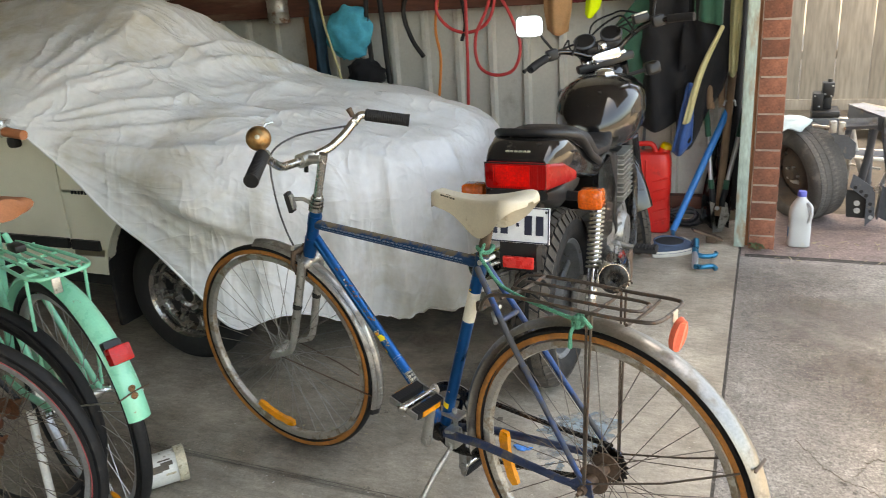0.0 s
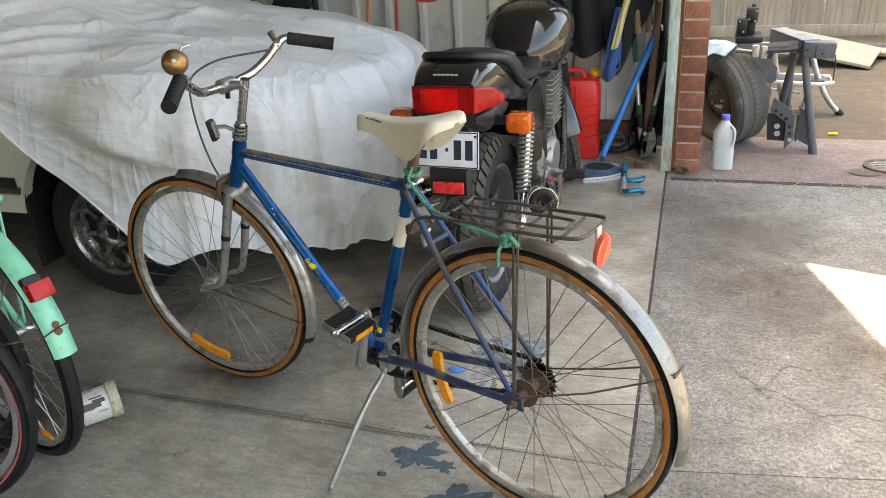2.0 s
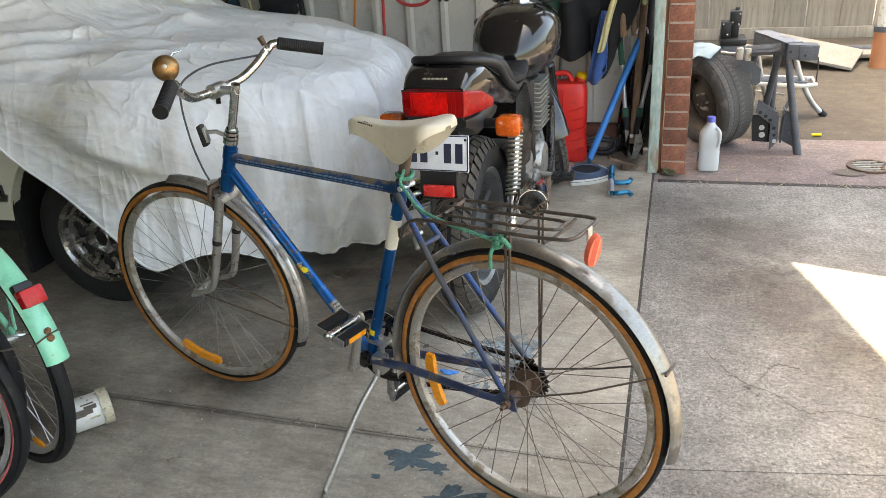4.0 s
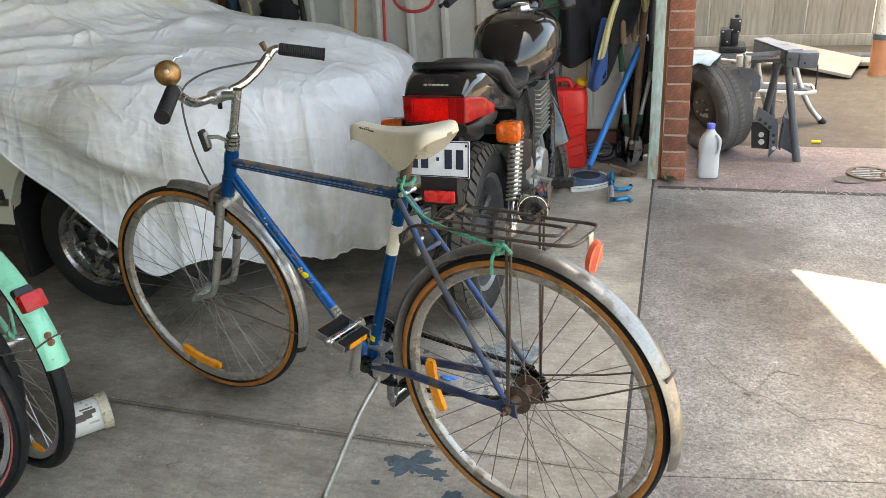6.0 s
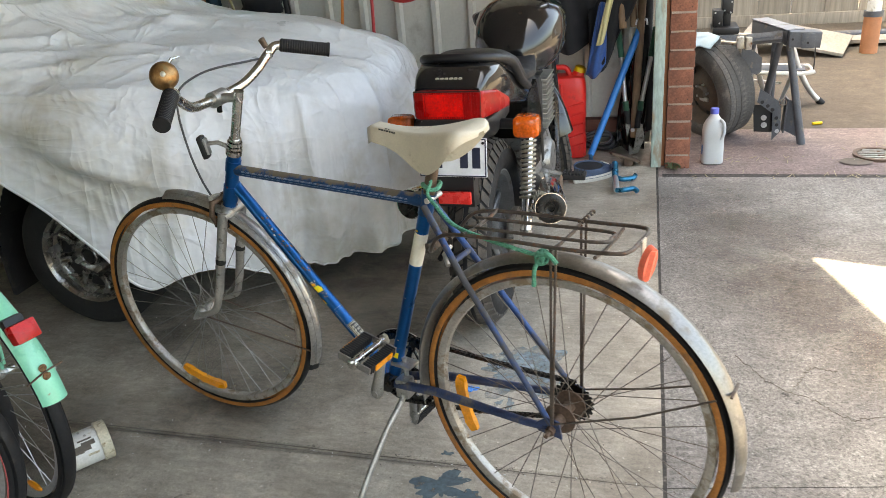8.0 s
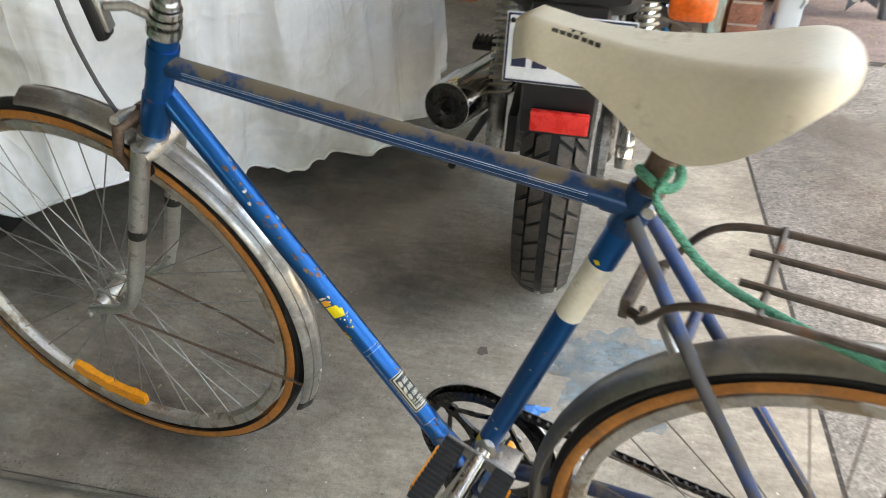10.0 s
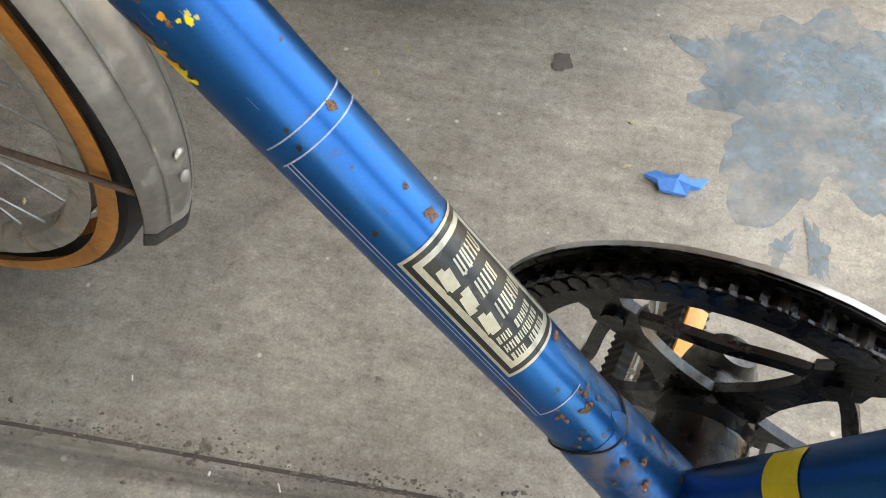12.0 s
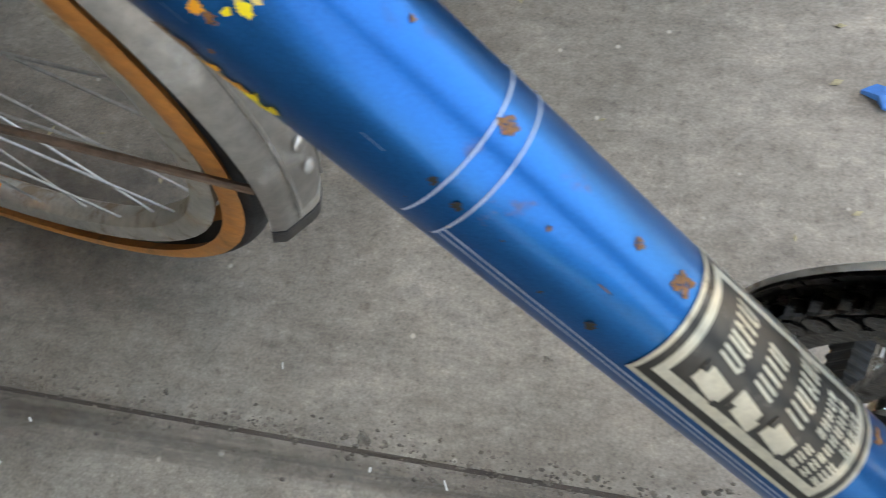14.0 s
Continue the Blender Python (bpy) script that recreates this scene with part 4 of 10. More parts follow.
# ---- the blue bicycle ----
def wheel(parent, name, m, R=0.336, tube_r=0.016, spokes=36, flange=0.026, tyre_mat=None, wall_mat=None, rim_mat=None, spoke_mat=None, hub_mat=None, hub_w=0.05, seed=0, hub_r=0.02, label="", big_flange=False, line=None):
    """A spoked wheel with its axle along y."""
    rr = R - 2 * tube_r
    sec = [(rr + 0.004, -0.012), (rr - 0.004, -0.0125), (rr - 0.012, -0.009), (rr - 0.015, 0), (rr - 0.012, 0.009), (rr - 0.004, 0.0125), (rr + 0.004, 0.012), (rr, 0)]
    w = part(name, Geo().ring(sec, 72, AXLE), rim_mat, parent, label, m)
    tr, wr = [], []
    for k in range(13):
        a = radians(-75 + 150 * k / 12)
        tr.append((R - tube_r + tube_r * math.cos(a), tube_r * math.sin(a)))
    part("tyre", Geo().ring(tr[2:-2] + [(R - tube_r, tube_r * 0.7), (R - tube_r, -tube_r * 0.7)], 84, AXLE), tyre_mat, w)
    for sgn in (1, -1):
        wall = []
        for k in range(6):
            a = radians(68 + 44 * k / 5)
            wall.append((R - tube_r + (tube_r + 0.0006) * math.cos(a), sgn * (tube_r + 0.0006) * math.sin(a)))
        part("tyre_wall", Geo().ring(wall + [(R - tube_r, sgn * tube_r * 0.5)], 84, AXLE), wall_mat, w)
    if line:
        for sgn in (1, -1):
            part("tyre_line", Geo().ring([(rr + 0.012, sgn * (tube_r * 0.93)), (rr + 0.017, sgn * (tube_r + 0.0012)), (rr + 0.017, sgn * tube_r * 0.8)], 72, AXLE), line, w)
    fr = hub_r if not big_flange else 0.034
    hub = [(0.006, -hub_w - 0.012), (0.006, -hub_w), (0.013, -hub_w + 0.002), (0.014, -flange - 0.003), (fr, -flange - 0.002), (fr, -flange + 0.002), (0.013, -flange + 0.005),
           (0.012, flange - 0.005), (fr, flange - 0.002), (fr, flange + 0.002), (0.014, flange + 0.003), (0.013, hub_w - 0.002), (0.006, hub_w), (0.006, hub_w + 0.012)]
    part("hub", Geo().lathe(hub, 20, AXLE), hub_mat, w)
    for sgn in (1, -1):
        part("axle_nut", Geo().lathe([(0.0, hub_w + 0.02), (0.0045, hub_w + 0.02), (0.0045, hub_w + 0.010), (0.0095, hub_w + 0.010), (0.0095, hub_w), (0, hub_w)], 6, AXLE if sgn > 0 else pose(0, 0, 0, 90)), hub_mat, w)
    meshes = {}
    for i in range(spokes):
        side = 1 if i % 2 else -1
        lead = 1 if (i // 2) % 2 else -1
        key = (side, lead)
        if key not in meshes:
            a = radians(55) * lead
            start = Vector((fr * 0.9 * math.cos(a), side * flange, fr * 0.9 * math.sin(a)))
            meshes[key] = Geo().tube([start, Vector((rr - 0.012, side * 0.002, 0))], 0.00105, 5).mesh("spoke", spoke_mat)
        part("spoke", meshes[key], None, w, "", pose(0, 0, 0, 0, 360.0 * i / spokes + seed, 0))
    return w


def patch(axis_a, axis_d, side, nrm, r, s0, s1, p0, p1, geo, ns=2, np_=8, off=0.0, shape=None):
    """A curved piece on a tube's surface between two stations and two angles."""
    verts = []
    for i in range(ns + 1):
        s = s0 + (s1 - s0) * i / ns
        for j in range(np_ + 1):
            a = p0 + (p1 - p0) * j / np_
            verts.append(axis_a + axis_d * s + (side * math.cos(a) + nrm * math.sin(a)) * (r + off))
    w = np_ + 1
    geo.add(verts, [(i * w + j, i * w + j + 1, (i + 1) * w + j + 1, (i + 1) * w + j) for i in range(ns) for j in range(np_)])


def fender(R, half, a0, a1, n=60, depth=0.012, m=None, ridge=0.0):
    """A rounded mudguard strip round the y axis; angles from +x, up positive."""
    outer, inner = [], []
    for k in range(17):
        t = -1 + 2 * k / 16
        outer.append((R + depth * (1 - t * t) ** 0.8 - 0.003 + ridge * (max(0.0, 1 - abs(t) * 2.6) ** 0.5 + max(0.0, 1 - abs(abs(t) - 0.85) * 7)), t * half))
    prof = outer + [(r - 0.0012, y * 0.96) for r, y in reversed(outer)]
    g = Geo()
    verts, k = [], len(prof)
    for i in range(n + 1):
        a = radians(a0 + (a1 - a0) * i / n)
        verts += [(r * math.cos(a), y, r * math.sin(a)) for r, y in prof]
    faces = [(i * k + j, (i + 1) * k + j, (i + 1) * k + (j + 1) % k, i * k + (j + 1) % k) for i in range(n) for j in range(k)]
    faces += [tuple(range(k)), tuple(n * k + j for j in range(k - 1, -1, -1))]
    return g.add(verts, faces, m)


AX = 0.336
bx = Vector((-0.9474, 0.3201, 0)).normalized()
by = Vector((-0.3202, -0.9469, 0.011))
by = (by - bx * by.dot(bx)).normalized()
bz = bx.cross(by)
bike = thing("bicycle", basis(Vector((-0.2703, 1.4176, 0.0)), bx, by, bz),
             "old blue bicycle with cream saddle standing on its kickstand", "bicycle")


def P3(x, y, z):
    return Vector((x + 0.0536 * z, y, 0.985 * z + AX))


BB, ST, HT, HB = Vector((0.4431, -0.0007, 0.2903)), P3(0.270, 0, 0.450), P3(0.826, 0, 0.472), P3(0.883, 0, 0.337)
DT = Vector((0.8861, -0.0083, 0.7285))
dtd = (DT - BB).normalized()
dts = (Vector((0, 1, 0)) - dtd * dtd.y).normalized()
dtn = dts.cross(dtd)
if dtn.z < 0:
    dtn = -dtn
# frame of the painted marks on the down tube
MB = BB - dtd * 0.0075
mks, mkn = dts * math.cos(0.12) - dtn * math.sin(0.12), dts * math.sin(0.12) + dtn * math.cos(0.12)
down = part("down_tube", Geo().tube([BB + dtd * (0.02 + 0.04 * k) for k in range(16)], 0.0143, 40, caps=False), M["blue"], bike, "scratched bright blue down tube")
part("top_tube", Geo().tube([P3(0.827, 0, 0.434), P3(0.274, 0, 0.430)], 0.0130, 24), M["blue_dusty"], bike, "dusty dark blue top tube")
tta, ttb = P3(0.80, 0, 0.434), P3(0.32, 0, 0.4305)
ttd = (ttb - tta).normalized()
for ph in (0.10, 0.26, -0.30):
    g = Geo()
    patch(tta, ttd, Vector((0, 1, 0)), Vector((0, 0, 1)), 0.0130, 0.0, (ttb - tta).length, ph, ph + 0.05, g, 12, 1, 0.0003)
    part("pinstripe", g, M["line"], bike)
part("seat_tube", Geo().tube([BB, ST], 0.0143, 28), M["blue"], bike, "blue seat tube with a white band")
part("seat_band", Geo().tube([BB + (ST - BB) * 0.655, BB + (ST - BB) * 0.813], 0.01475, 28, caps=False), M["white_band"], bike, "yellowed white band")
part("head_tube", Geo().tube([HB, HT], 0.0165, 28), M["blue"], bike)
hd = (HT - HB).normalized()
for c, r, l in ((HT - hd * 0.028, 0.0185, 0.03), (HB + hd * 0.035, 0.0185, 0.045)):
    part("lug", Geo().tube([c - hd * l / 2, c + hd * l / 2], r, 24), M["blue"], bike)
part("lug", Geo().tube([P3(0.308, 0, 0.4305), P3(0.272, 0, 0.430)], 0.0148, 20), M["blue_dusty"], bike)
part("lug", Geo().tube([BB + (ST - BB) * 0.90, ST], 0.0162, 20), M["blue_dusty"], bike)
lugg = Geo().tube([BB + dtd * 0.015, BB + dtd * 0.035, BB + dtd * 0.058, BB + dtd * 0.066], [0.0175, 0.0163, 0.0154, 0.0146], 32)
part("lug", lugg, M["blue_worn"], bike, "dusty worn blue lug")
# rounded tongue of the lug along the tube
g = Geo()
tv = []
for k in range(9):
    hw = 0.36 * math.sqrt(max(0.02, 1 - (k / 8) ** 2.2))
    for j in range(11):
        ph = 1.72 + hw * (j / 5 - 1)
        rr = 0.0144 if j in (0, 10) or k == 8 else 0.0152
        tv.append(MB + dtd * (0.060 + 0.019 * k / 8) + (mks * math.cos(ph) + mkn * math.sin(ph)) * rr)
g.add([tuple(p) for p in tv], [(k * 11 + j, k * 11 + j + 1, k * 11 + j + 12, k * 11 + j + 11) for k in range(8) for j in range(10)])
part("lug_tongue", g, M["blue_worn"], bike, "dusty worn blue lug tongue")
part("bottom_bracket", Geo().lathe([(0, -0.036), (0.013, -0.036), (0.02, -0.034), (0.0205, 0.034), (0.013, 0.036), (0, 0.036)], 24, Matrix.Translation(BB) @ AXLE), M["grease"], bike, "greasy rusted bottom bracket shell")
for s in (1, -1):
    part("chain_stay", Geo().tube([BB + Vector((-0.012, s * 0.018, -0.002)), P3(0.30, s * 0.034, -0.022), P3(0.06, s * 0.060, -0.006), P3(0.0, s * 0.064, 0.0)], [0.0108, 0.0105, 0.0085, 0.007], 14), M["grey_blue"], bike, "scuffed grey-blue chain stay")
    part("seat_stay", Geo().tube([P3(0.278, s * 0.016, 0.425), P3(0.19, s * 0.036, 0.287), P3(0.0, s * 0.064, 0.004)], [0.0070, 0.0068, 0.0060], 14), M["stay_worn"], bike, "worn blue seat stay")
    part("dropout", Geo().prism([(-0.022, AX - 0.018), (0.03, AX - 0.012), (0.036, AX + 0.004), (0.01, AX + 0.026), (-0.016, AX + 0.02)], s * 0.0625, s * 0.067), M["grey_blue"], bike)
part("stay_bridge", Geo().tube([P3(0.21, 0.032, 0.318), P3(0.21, -0.032, 0.318)], 0.006, 12), M["grey_blue"], bike)
part("brake_bridge", Geo().tube([P3(0.235, 0.0, 0.335), P3(0.232, 0.03, 0.33), P3(0.215, 0.045, 0.315)], 0.005, 10), M["alloy"], bike)

# marks on the down tube
rng = random.Random(21)
for s in (0.2157, 0.2218):
    g = Geo()
    patch(MB, dtd, mks, mkn, 0.0143, s, s + 0.00045, 0.15, 2.9, g, 1, 26, 0.0002)
    part("pinstripe_ring", g, M["line"], down)
for ph in (0.36, 0.25):
    g = Geo()
    patch(MB, dtd, mks, mkn, 0.0143, 0.098, 0.2157, ph, ph + 0.03, g, 20, 2, 0.0002)
    part("pinstripe", g, M["line"], down)
g = Geo()
patch(MB, dtd, mks, mkn, 0.0143, 0.098, 0.0985, 0.36, 1.6, g, 1, 14, 0.0002)
part("pinstripe_ring", g, M["line"], down)
# shop sticker: black field, silver borders, rows of plain bars
SB, STP, P0, P1 = 0.1190, 0.1745, 0.50, 2.62
g = Geo()
patch(MB, dtd, mks, mkn, 0.0143, SB, STP, P0, P1, g, 14, 28, 0.00015)
sticker = part("sticker", g, M["ink"], down, "worn black shop sticker with silver print")


def bar(s0, s1, p0, p1, off=0.0003, mat="silver", nm="print_bar"):
    g = Geo()
    patch(MB, dtd, mks, mkn, 0.0143, s0, s1, p0, p1, g, max(1, int(abs(s1 - s0) / 0.004)), max(1, int(abs(p1 - p0) / 0.09)), off)
    part(nm, g, M[mat], sticker)


for k, (i0, w) in enumerate(((0.0, 0.0011), (0.0030, 0.0021))):
    bar(SB + i0, SB + i0 + w, P0 + i0 / 0.0143, P1 - i0 / 0.0143, nm="border")
    bar(STP - i0 - w, STP - i0, P0 + i0 / 0.0143, P1 - i0 / 0.0143, nm="border")
    bar(SB + i0, STP - i0, P0 + i0 / 0.0143, P0 + (i0 + w) / 0.0143, 0.00032, nm="border")
    bar(SB + i0, STP - i0, P1 - (i0 + w) / 0.0143, P1 - i0 / 0.0143, 0.00032, nm="border")
# plain blocks and leaning bars for the print
def slat(s0, s1, p0, p1, lean=0.0, mat="silver", off=0.0003, nm="print_bar"):
    """A bar on the sticker whose upper end leans round the tube."""
    g = Geo()
    vs = []
    for i in range(4):
        for j in range(4):
            ph = p0 + (p1 - p0) * j / 3 + lean * i / 3
            vs.append(MB + dtd * (s0 + (s1 - s0) * i / 3) + (mks * math.cos(ph) + mkn * math.sin(ph)) * (0.0143 + off))
    g.add(vs, [(i * 4 + j, i * 4 + j + 1, i * 4 + j + 5, i * 4 + j + 4) for i in range(3) for j in range(3)])
    part(nm, g, M[mat], sticker)


prng = random.Random(40)
for k in range(3):
    s = 0.1652 - 0.0102 * k
    slat(s - 0.0084, s, 0.86, 1.16, 0.10, nm="print_block")
    slat(s - 0.0014, s + 0.0001, 1.12 if k != 1 else 0.92, 1.28 if k != 1 else 1.04, 0.0, "ink", 0.00045, "print_gap")
    slat(s - 0.0085, s - 0.0072, 0.84 if k != 1 else 1.06, 0.93 if k != 1 else 1.20, 0.0, "ink", 0.00045, "print_gap")
    p = 1.33
    for j in range((4, 3, 5)[k]):
        w = prng.choice((0.13, 0.15, 0.17))
        slat(s - 0.0068, s - 0.0006, p, p + 0.052, 0.07)
        slat(s - 0.0068, s - 0.0006, p + w - 0.052, p + w, 0.07)
        if prng.random() < 0.7:
            h = prng.choice((0.0014, 0.0034, 0.0056))
            slat(s - 0.0006 - h - 0.0010, s - 0.0006 - h, p + 0.045, p + w - 0.045, 0.0)
        p += w + 0.065
for k in range(3):
    s = 0.1350 - 0.0040 * k
    p = 0.90
    for j in range((9, 9, 9)[k]):
        w = prng.choice((0.075, 0.09, 0.10))
        if not (j == 3 and k != 1):
            slat(s - 0.0031, s - 0.0002, p, p + 0.034, 0.03)
            slat(s - 0.0031, s - 0.0002, p + w - 0.034, p + w, 0.03)
            if prng.random() < 0.6:
                h = prng.choice((0.0006, 0.0014, 0.0024))
                slat(s - 0.0002 - h - 0.0006, s - 0.0002 - h, p + 0.03, p + w - 0.03, 0.0)
        p += w + 0.045
# yellow decal remains and chips
for s0, s1, p0, p1, mat, rag in ((0.2795, 0.2965, 0.02, 1.12, "yellow", 0.16), (0.2985, 0.3065, -0.02, 0.72, "orange_decal", 0.12), (0.3080, 0.3110, 0.0, 0.62, "white_band", 0.10),
                                 (0.247, 0.252, -0.30, 0.06, "yellow", 0.10), (0.252, 0.259, -0.28, 0.02, "orange_decal", 0.10), (0.259, 0.266, -0.25, 0.05, "chip", 0.12), (0.3035, 0.3085, 0.86, 1.02, "white_band", 0.06)):
    g = Geo()
    vs, n_s, n_p = [], 16, 14
    for i in range(n_s + 1):
        t = i / n_s
        lo = p0 + rag * 0.25 * noise.noise(Vector((t * 3.0, s0 * 90, 1.0)))
        hi = p1 + rag * (2.2 * noise.noise(Vector((t * 4.2, s0 * 70, 4.0))) + 1.0 * noise.noise(Vector((t * 13.0, s0 * 70, 8.0)))) - rag * 3.2 * abs(t - 0.45) ** 2
        for j in range(n_p + 1):
            ph = lo + (hi - lo) * j / n_p
            ss = s0 + (s1 - s0) * t + 0.0012 * noise.noise(Vector((ph * 6.0, s0 * 50, 2.0))) - 0.004 * (ph - p0)
            vs.append(MB + dtd * ss + (mks * math.cos(ph) + mkn * math.sin(ph)) * 0.01452)
    g.add(vs, [(i * (n_p + 1) + j, i * (n_p + 1) + j + 1, (i + 1) * (n_p + 1) + j + 1, (i + 1) * (n_p + 1) + j) for i in range(n_s) for j in range(n_p)])
    part("decal", g, M[mat], down, "torn yellow decal")


def chip(s, p, size, mat="chip", stretch=1.0, nm="paint_chip", r=0.0143, a=MB, d=dtd, sd=mks, nr=mkn, par=None):
    g = Geo()
    verts = [a + d * s + (sd * math.cos(p) + nr * math.sin(p)) * (r + 0.0002)]
    n, ph0 = 30, rng.uniform(0, 50)
    for i in range(n):
        t = 2 * math.pi * i / n
        k = 0.72 + 0.45 * noise.noise(Vector((math.cos(t) * 1.3 + ph0, math.sin(t) * 1.3, 0))) + 0.45 * noise.noise(Vector((math.cos(t) * 4.0, math.sin(t) * 4.0 + ph0, 3)))
        ss, pp = s + math.cos(t) * size * k * stretch, p + math.sin(t) * size * k / r
        verts.append(a + d * ss + (sd * math.cos(pp) + nr * math.sin(pp)) * (r + 0.00022))
    g.add(verts, [(0, i + 1, (i + 1) % n + 1) for i in range(n)])
    part(nm, g, M[mat], par or down)


for s, p, z, mt in ((0.2200, 1.74, 0.0022, "chip"), (0.1784, 1.74, 0.0030, "chip"), (0.0895, 1.36, 0.0027, "chip"), (0.1160, 2.05, 0.0026, "chip"), (0.104, 1.15, 0.0010, "chip"),
                    (0.190, 1.75, 0.0014, "chip"), (0.186, 0.62, 0.0013, "ink"), (0.2180, 0.74, 0.0012, "ink"), (0.2235, 0.80, 0.0010, "ink"),
                    (0.262, 0.62, 0.0014, "orange_decal"), (0.259, 0.78, 0.0009, "yellow"), (0.264, 1.05, 0.0010, "yellow"), (0.272, 1.2, 0.0012, "cloth_yellow"), (0.275, 0.55, 0.0012, "white_band"),
                    (0.268, 0.50, 0.0010, "chip"), (0.300, 0.75, 0.0018, "white_band"), (0.305, 0.60, 0.0012, "chip"), (0.335, 1.5, 0.0045, "chip"), (0.342, 1.75, 0.0035, "chip"), (0.365, 1.3, 0.002, "chip"),
                    (0.40, 0.9, 0.0028, "chip"), (0.43, 1.2, 0.004, "chip"), (0.455, 0.7, 0.003, "white_band"), (0.47, 1.0, 0.003, "white_band"), (0.50, 1.6, 0.004, "chip"), (0.24, 1.9, 0.0008, "chip"), (0.205, 1.2, 0.0007, "chip")):
    chip(s, p, z, mt)
for k in range(26):
    chip(rng.uniform(0.19, 0.55), rng.uniform(0.2, 2.4), rng.uniform(0.0002, 0.0007), rng.choice(["chip", "chip", "white_band", "ink"]))
for k in range(46):
    t = rng.random() ** 1.6
    chip(0.030 + 0.078 * t, rng.uniform(0.35, 2.5), rng.uniform(0.0005, 0.0026) * (1.25 - t), rng.choice(["chip", "chip", "chip", "ink"]), rng.uniform(0.8, 1.8))
for s, p, z, mt in ((0.2575, 0.92, 0.0012, "yellow"), (0.2588, 0.98, 0.0008, "flake"), (0.2570, 1.04, 0.0007, "flake"), (0.2650, 1.22, 0.0011, "flake"), (0.2664, 1.18, 0.0007, "yellow"), 
                    (0.2710, 0.80, 0.0012, "white_band"), (0.2720, 0.74, 0.0009, "chip"), (0.2685, 0.88, 0.0011, "chip"), (0.2755, 1.30, 0.0010, "flake"), (0.2765, 1.42, 0.0008, "flake"), (0.2600, 0.62, 0.0010, "chip")):
    chip(s, p, z, mt, 1.5)
for k in range(22):
    chip(rng.uniform(0.325, 0.52), rng.uniform(0.7, 2.1), rng.uniform(0.0012, 0.0042), rng.choice(["chip", "chip", "stay_worn", "scuff"]), 1.6)
for k in range(34):
    s0, p0 = rng.uniform(0.07, 0.45), rng.uniform(0.3, 2.3)
    if 0.115 < s0 < 0.178:
        continue
    ls, lp = rng.choice([(0.006, 0.012), (0.0003, 0.25), (0.003, 0.02), (0.0004, 0.12)])
    g = Geo()
    patch(MB, dtd, mks, mkn, 0.0143, s0, s0 + ls * rng.uniform(0.5, 1.4), p0, p0 + lp, g, 2, 4, 0.0002)
    part("scratch", g, M[rng.choice(["scuff", "scuff", "line", "chip"])], down)
# seat tube marks
sd_ = (ST - BB).normalized()
sn_ = Vector((0, 1, 0)).cross(sd_)
for s, z, mt in ((0.125, 0.0025, "silver"), (0.132, 0.002, "silver"), (0.12, 0.0016, "chip"), (0.22, 0.0014, "chip"), (0.19, 0.001, "cloth_yellow"), (0.28, 0.0014, "chip"), (0.422, 0.004, "yellow"), (0.245, 0.0012, "white_band")):
    chip(s, rng.uniform(-0.3, 0.9), z, mt, 1.0, "paint_chip", 0.0143 if s < 0.41 else 0.0163, BB, sd_, Vector((0, 1, 0)), sn_, bike)

g = Geo()
patch(BB, sd_, Vector((0, 1, 0)), sn_, 0.0143, 0.072, 0.088, -0.5, 2.1, g, 3, 18, 0.0004)
part("decal", g, M["yellow"], bike, "worn yellow decal band")
for k in range(26):
    chip(rng.uniform(0.040, 0.100), rng.uniform(0.3, 2.5), rng.uniform(0.0005, 0.0018), rng.choice(["chip", "chip", "chip", "grey_blue", "ink"]), r=0.0145)
for k in range(14):
    chip(rng.uniform(0.03, 0.07), rng.uniform(0.2, 2.4), rng.uniform(0.0008, 0.0026), "chip", r=0.0166)
# thin black line stands for the shadow along the lug's edge
lug_edge = [BB + dtd * (0.0660 + 0.004 * math.cos(2 * a + 0.6)) + (dts * math.cos(a) + dtn * math.sin(a)) * 0.0150 for a in [2 * math.pi * k / 40 for k in range(40)]]
part("lug_edge", Geo().tube(lug_edge, 0.0005, 6, None, True), M["ink"], bike)
# steering: everything that turns with the fork
STEER = Matrix.Translation(HB + Vector((-0.010, 0, -0.006))) @ Matrix.Rotation(radians(9.2), 4, hd) @ Matrix.Translation(-HB)
CROWN, FH = P3(0.893, -0.010, 0.324), P3(1.084, -0.010, 0.006)
part("fork_crown", Geo().tube([CROWN + Vector((0, 0.045, 0)), CROWN + Vector((0, 0.025, 0.004)), CROWN + Vector((0, -0.025, 0.004)), CROWN + Vector((0, -0.045, 0))], [0.011, 0.0155, 0.0155, 0.011], 18), M["alloy"], bike, "dull chromed fork crown", STEER)
for s in (1, -1):
    bl = spline([CROWN + Vector((0, s * 0.039, 0.012)), P3(0.946, s * 0.041 - 0.01, 0.19), P3(0.981, s * 0.043 - 0.01, 0.095), P3(1.014, s * 0.046 - 0.01, 0.035), P3(1.084, s * 0.048 - 0.01, 0.008)], 6)
    part("fork_blade", Geo().tube(bl, [0.0125] * 7 + [0.0115] * 6 + [0.0098] * 6 + [0.0075] * 6, 16), M["alloy"], bike, "dull grey fork blade", STEER)
    part("blade_band", Geo().tube([P3(0.9425, s * 0.041 - 0.01, 0.202), P3(0.9475, s * 0.041 - 0.01, 0.186)], 0.0131, 16, caps=False), M["ink"], bike, "", STEER)
fw = wheel(bike, "front_wheel", STEER @ Matrix.Translation(FH), AX, 0.0165, 36, 0.020, M["rubber"], M["gum"], M["rim"], M["spoke_grey"], M["alloy"], 0.040, 4.0)
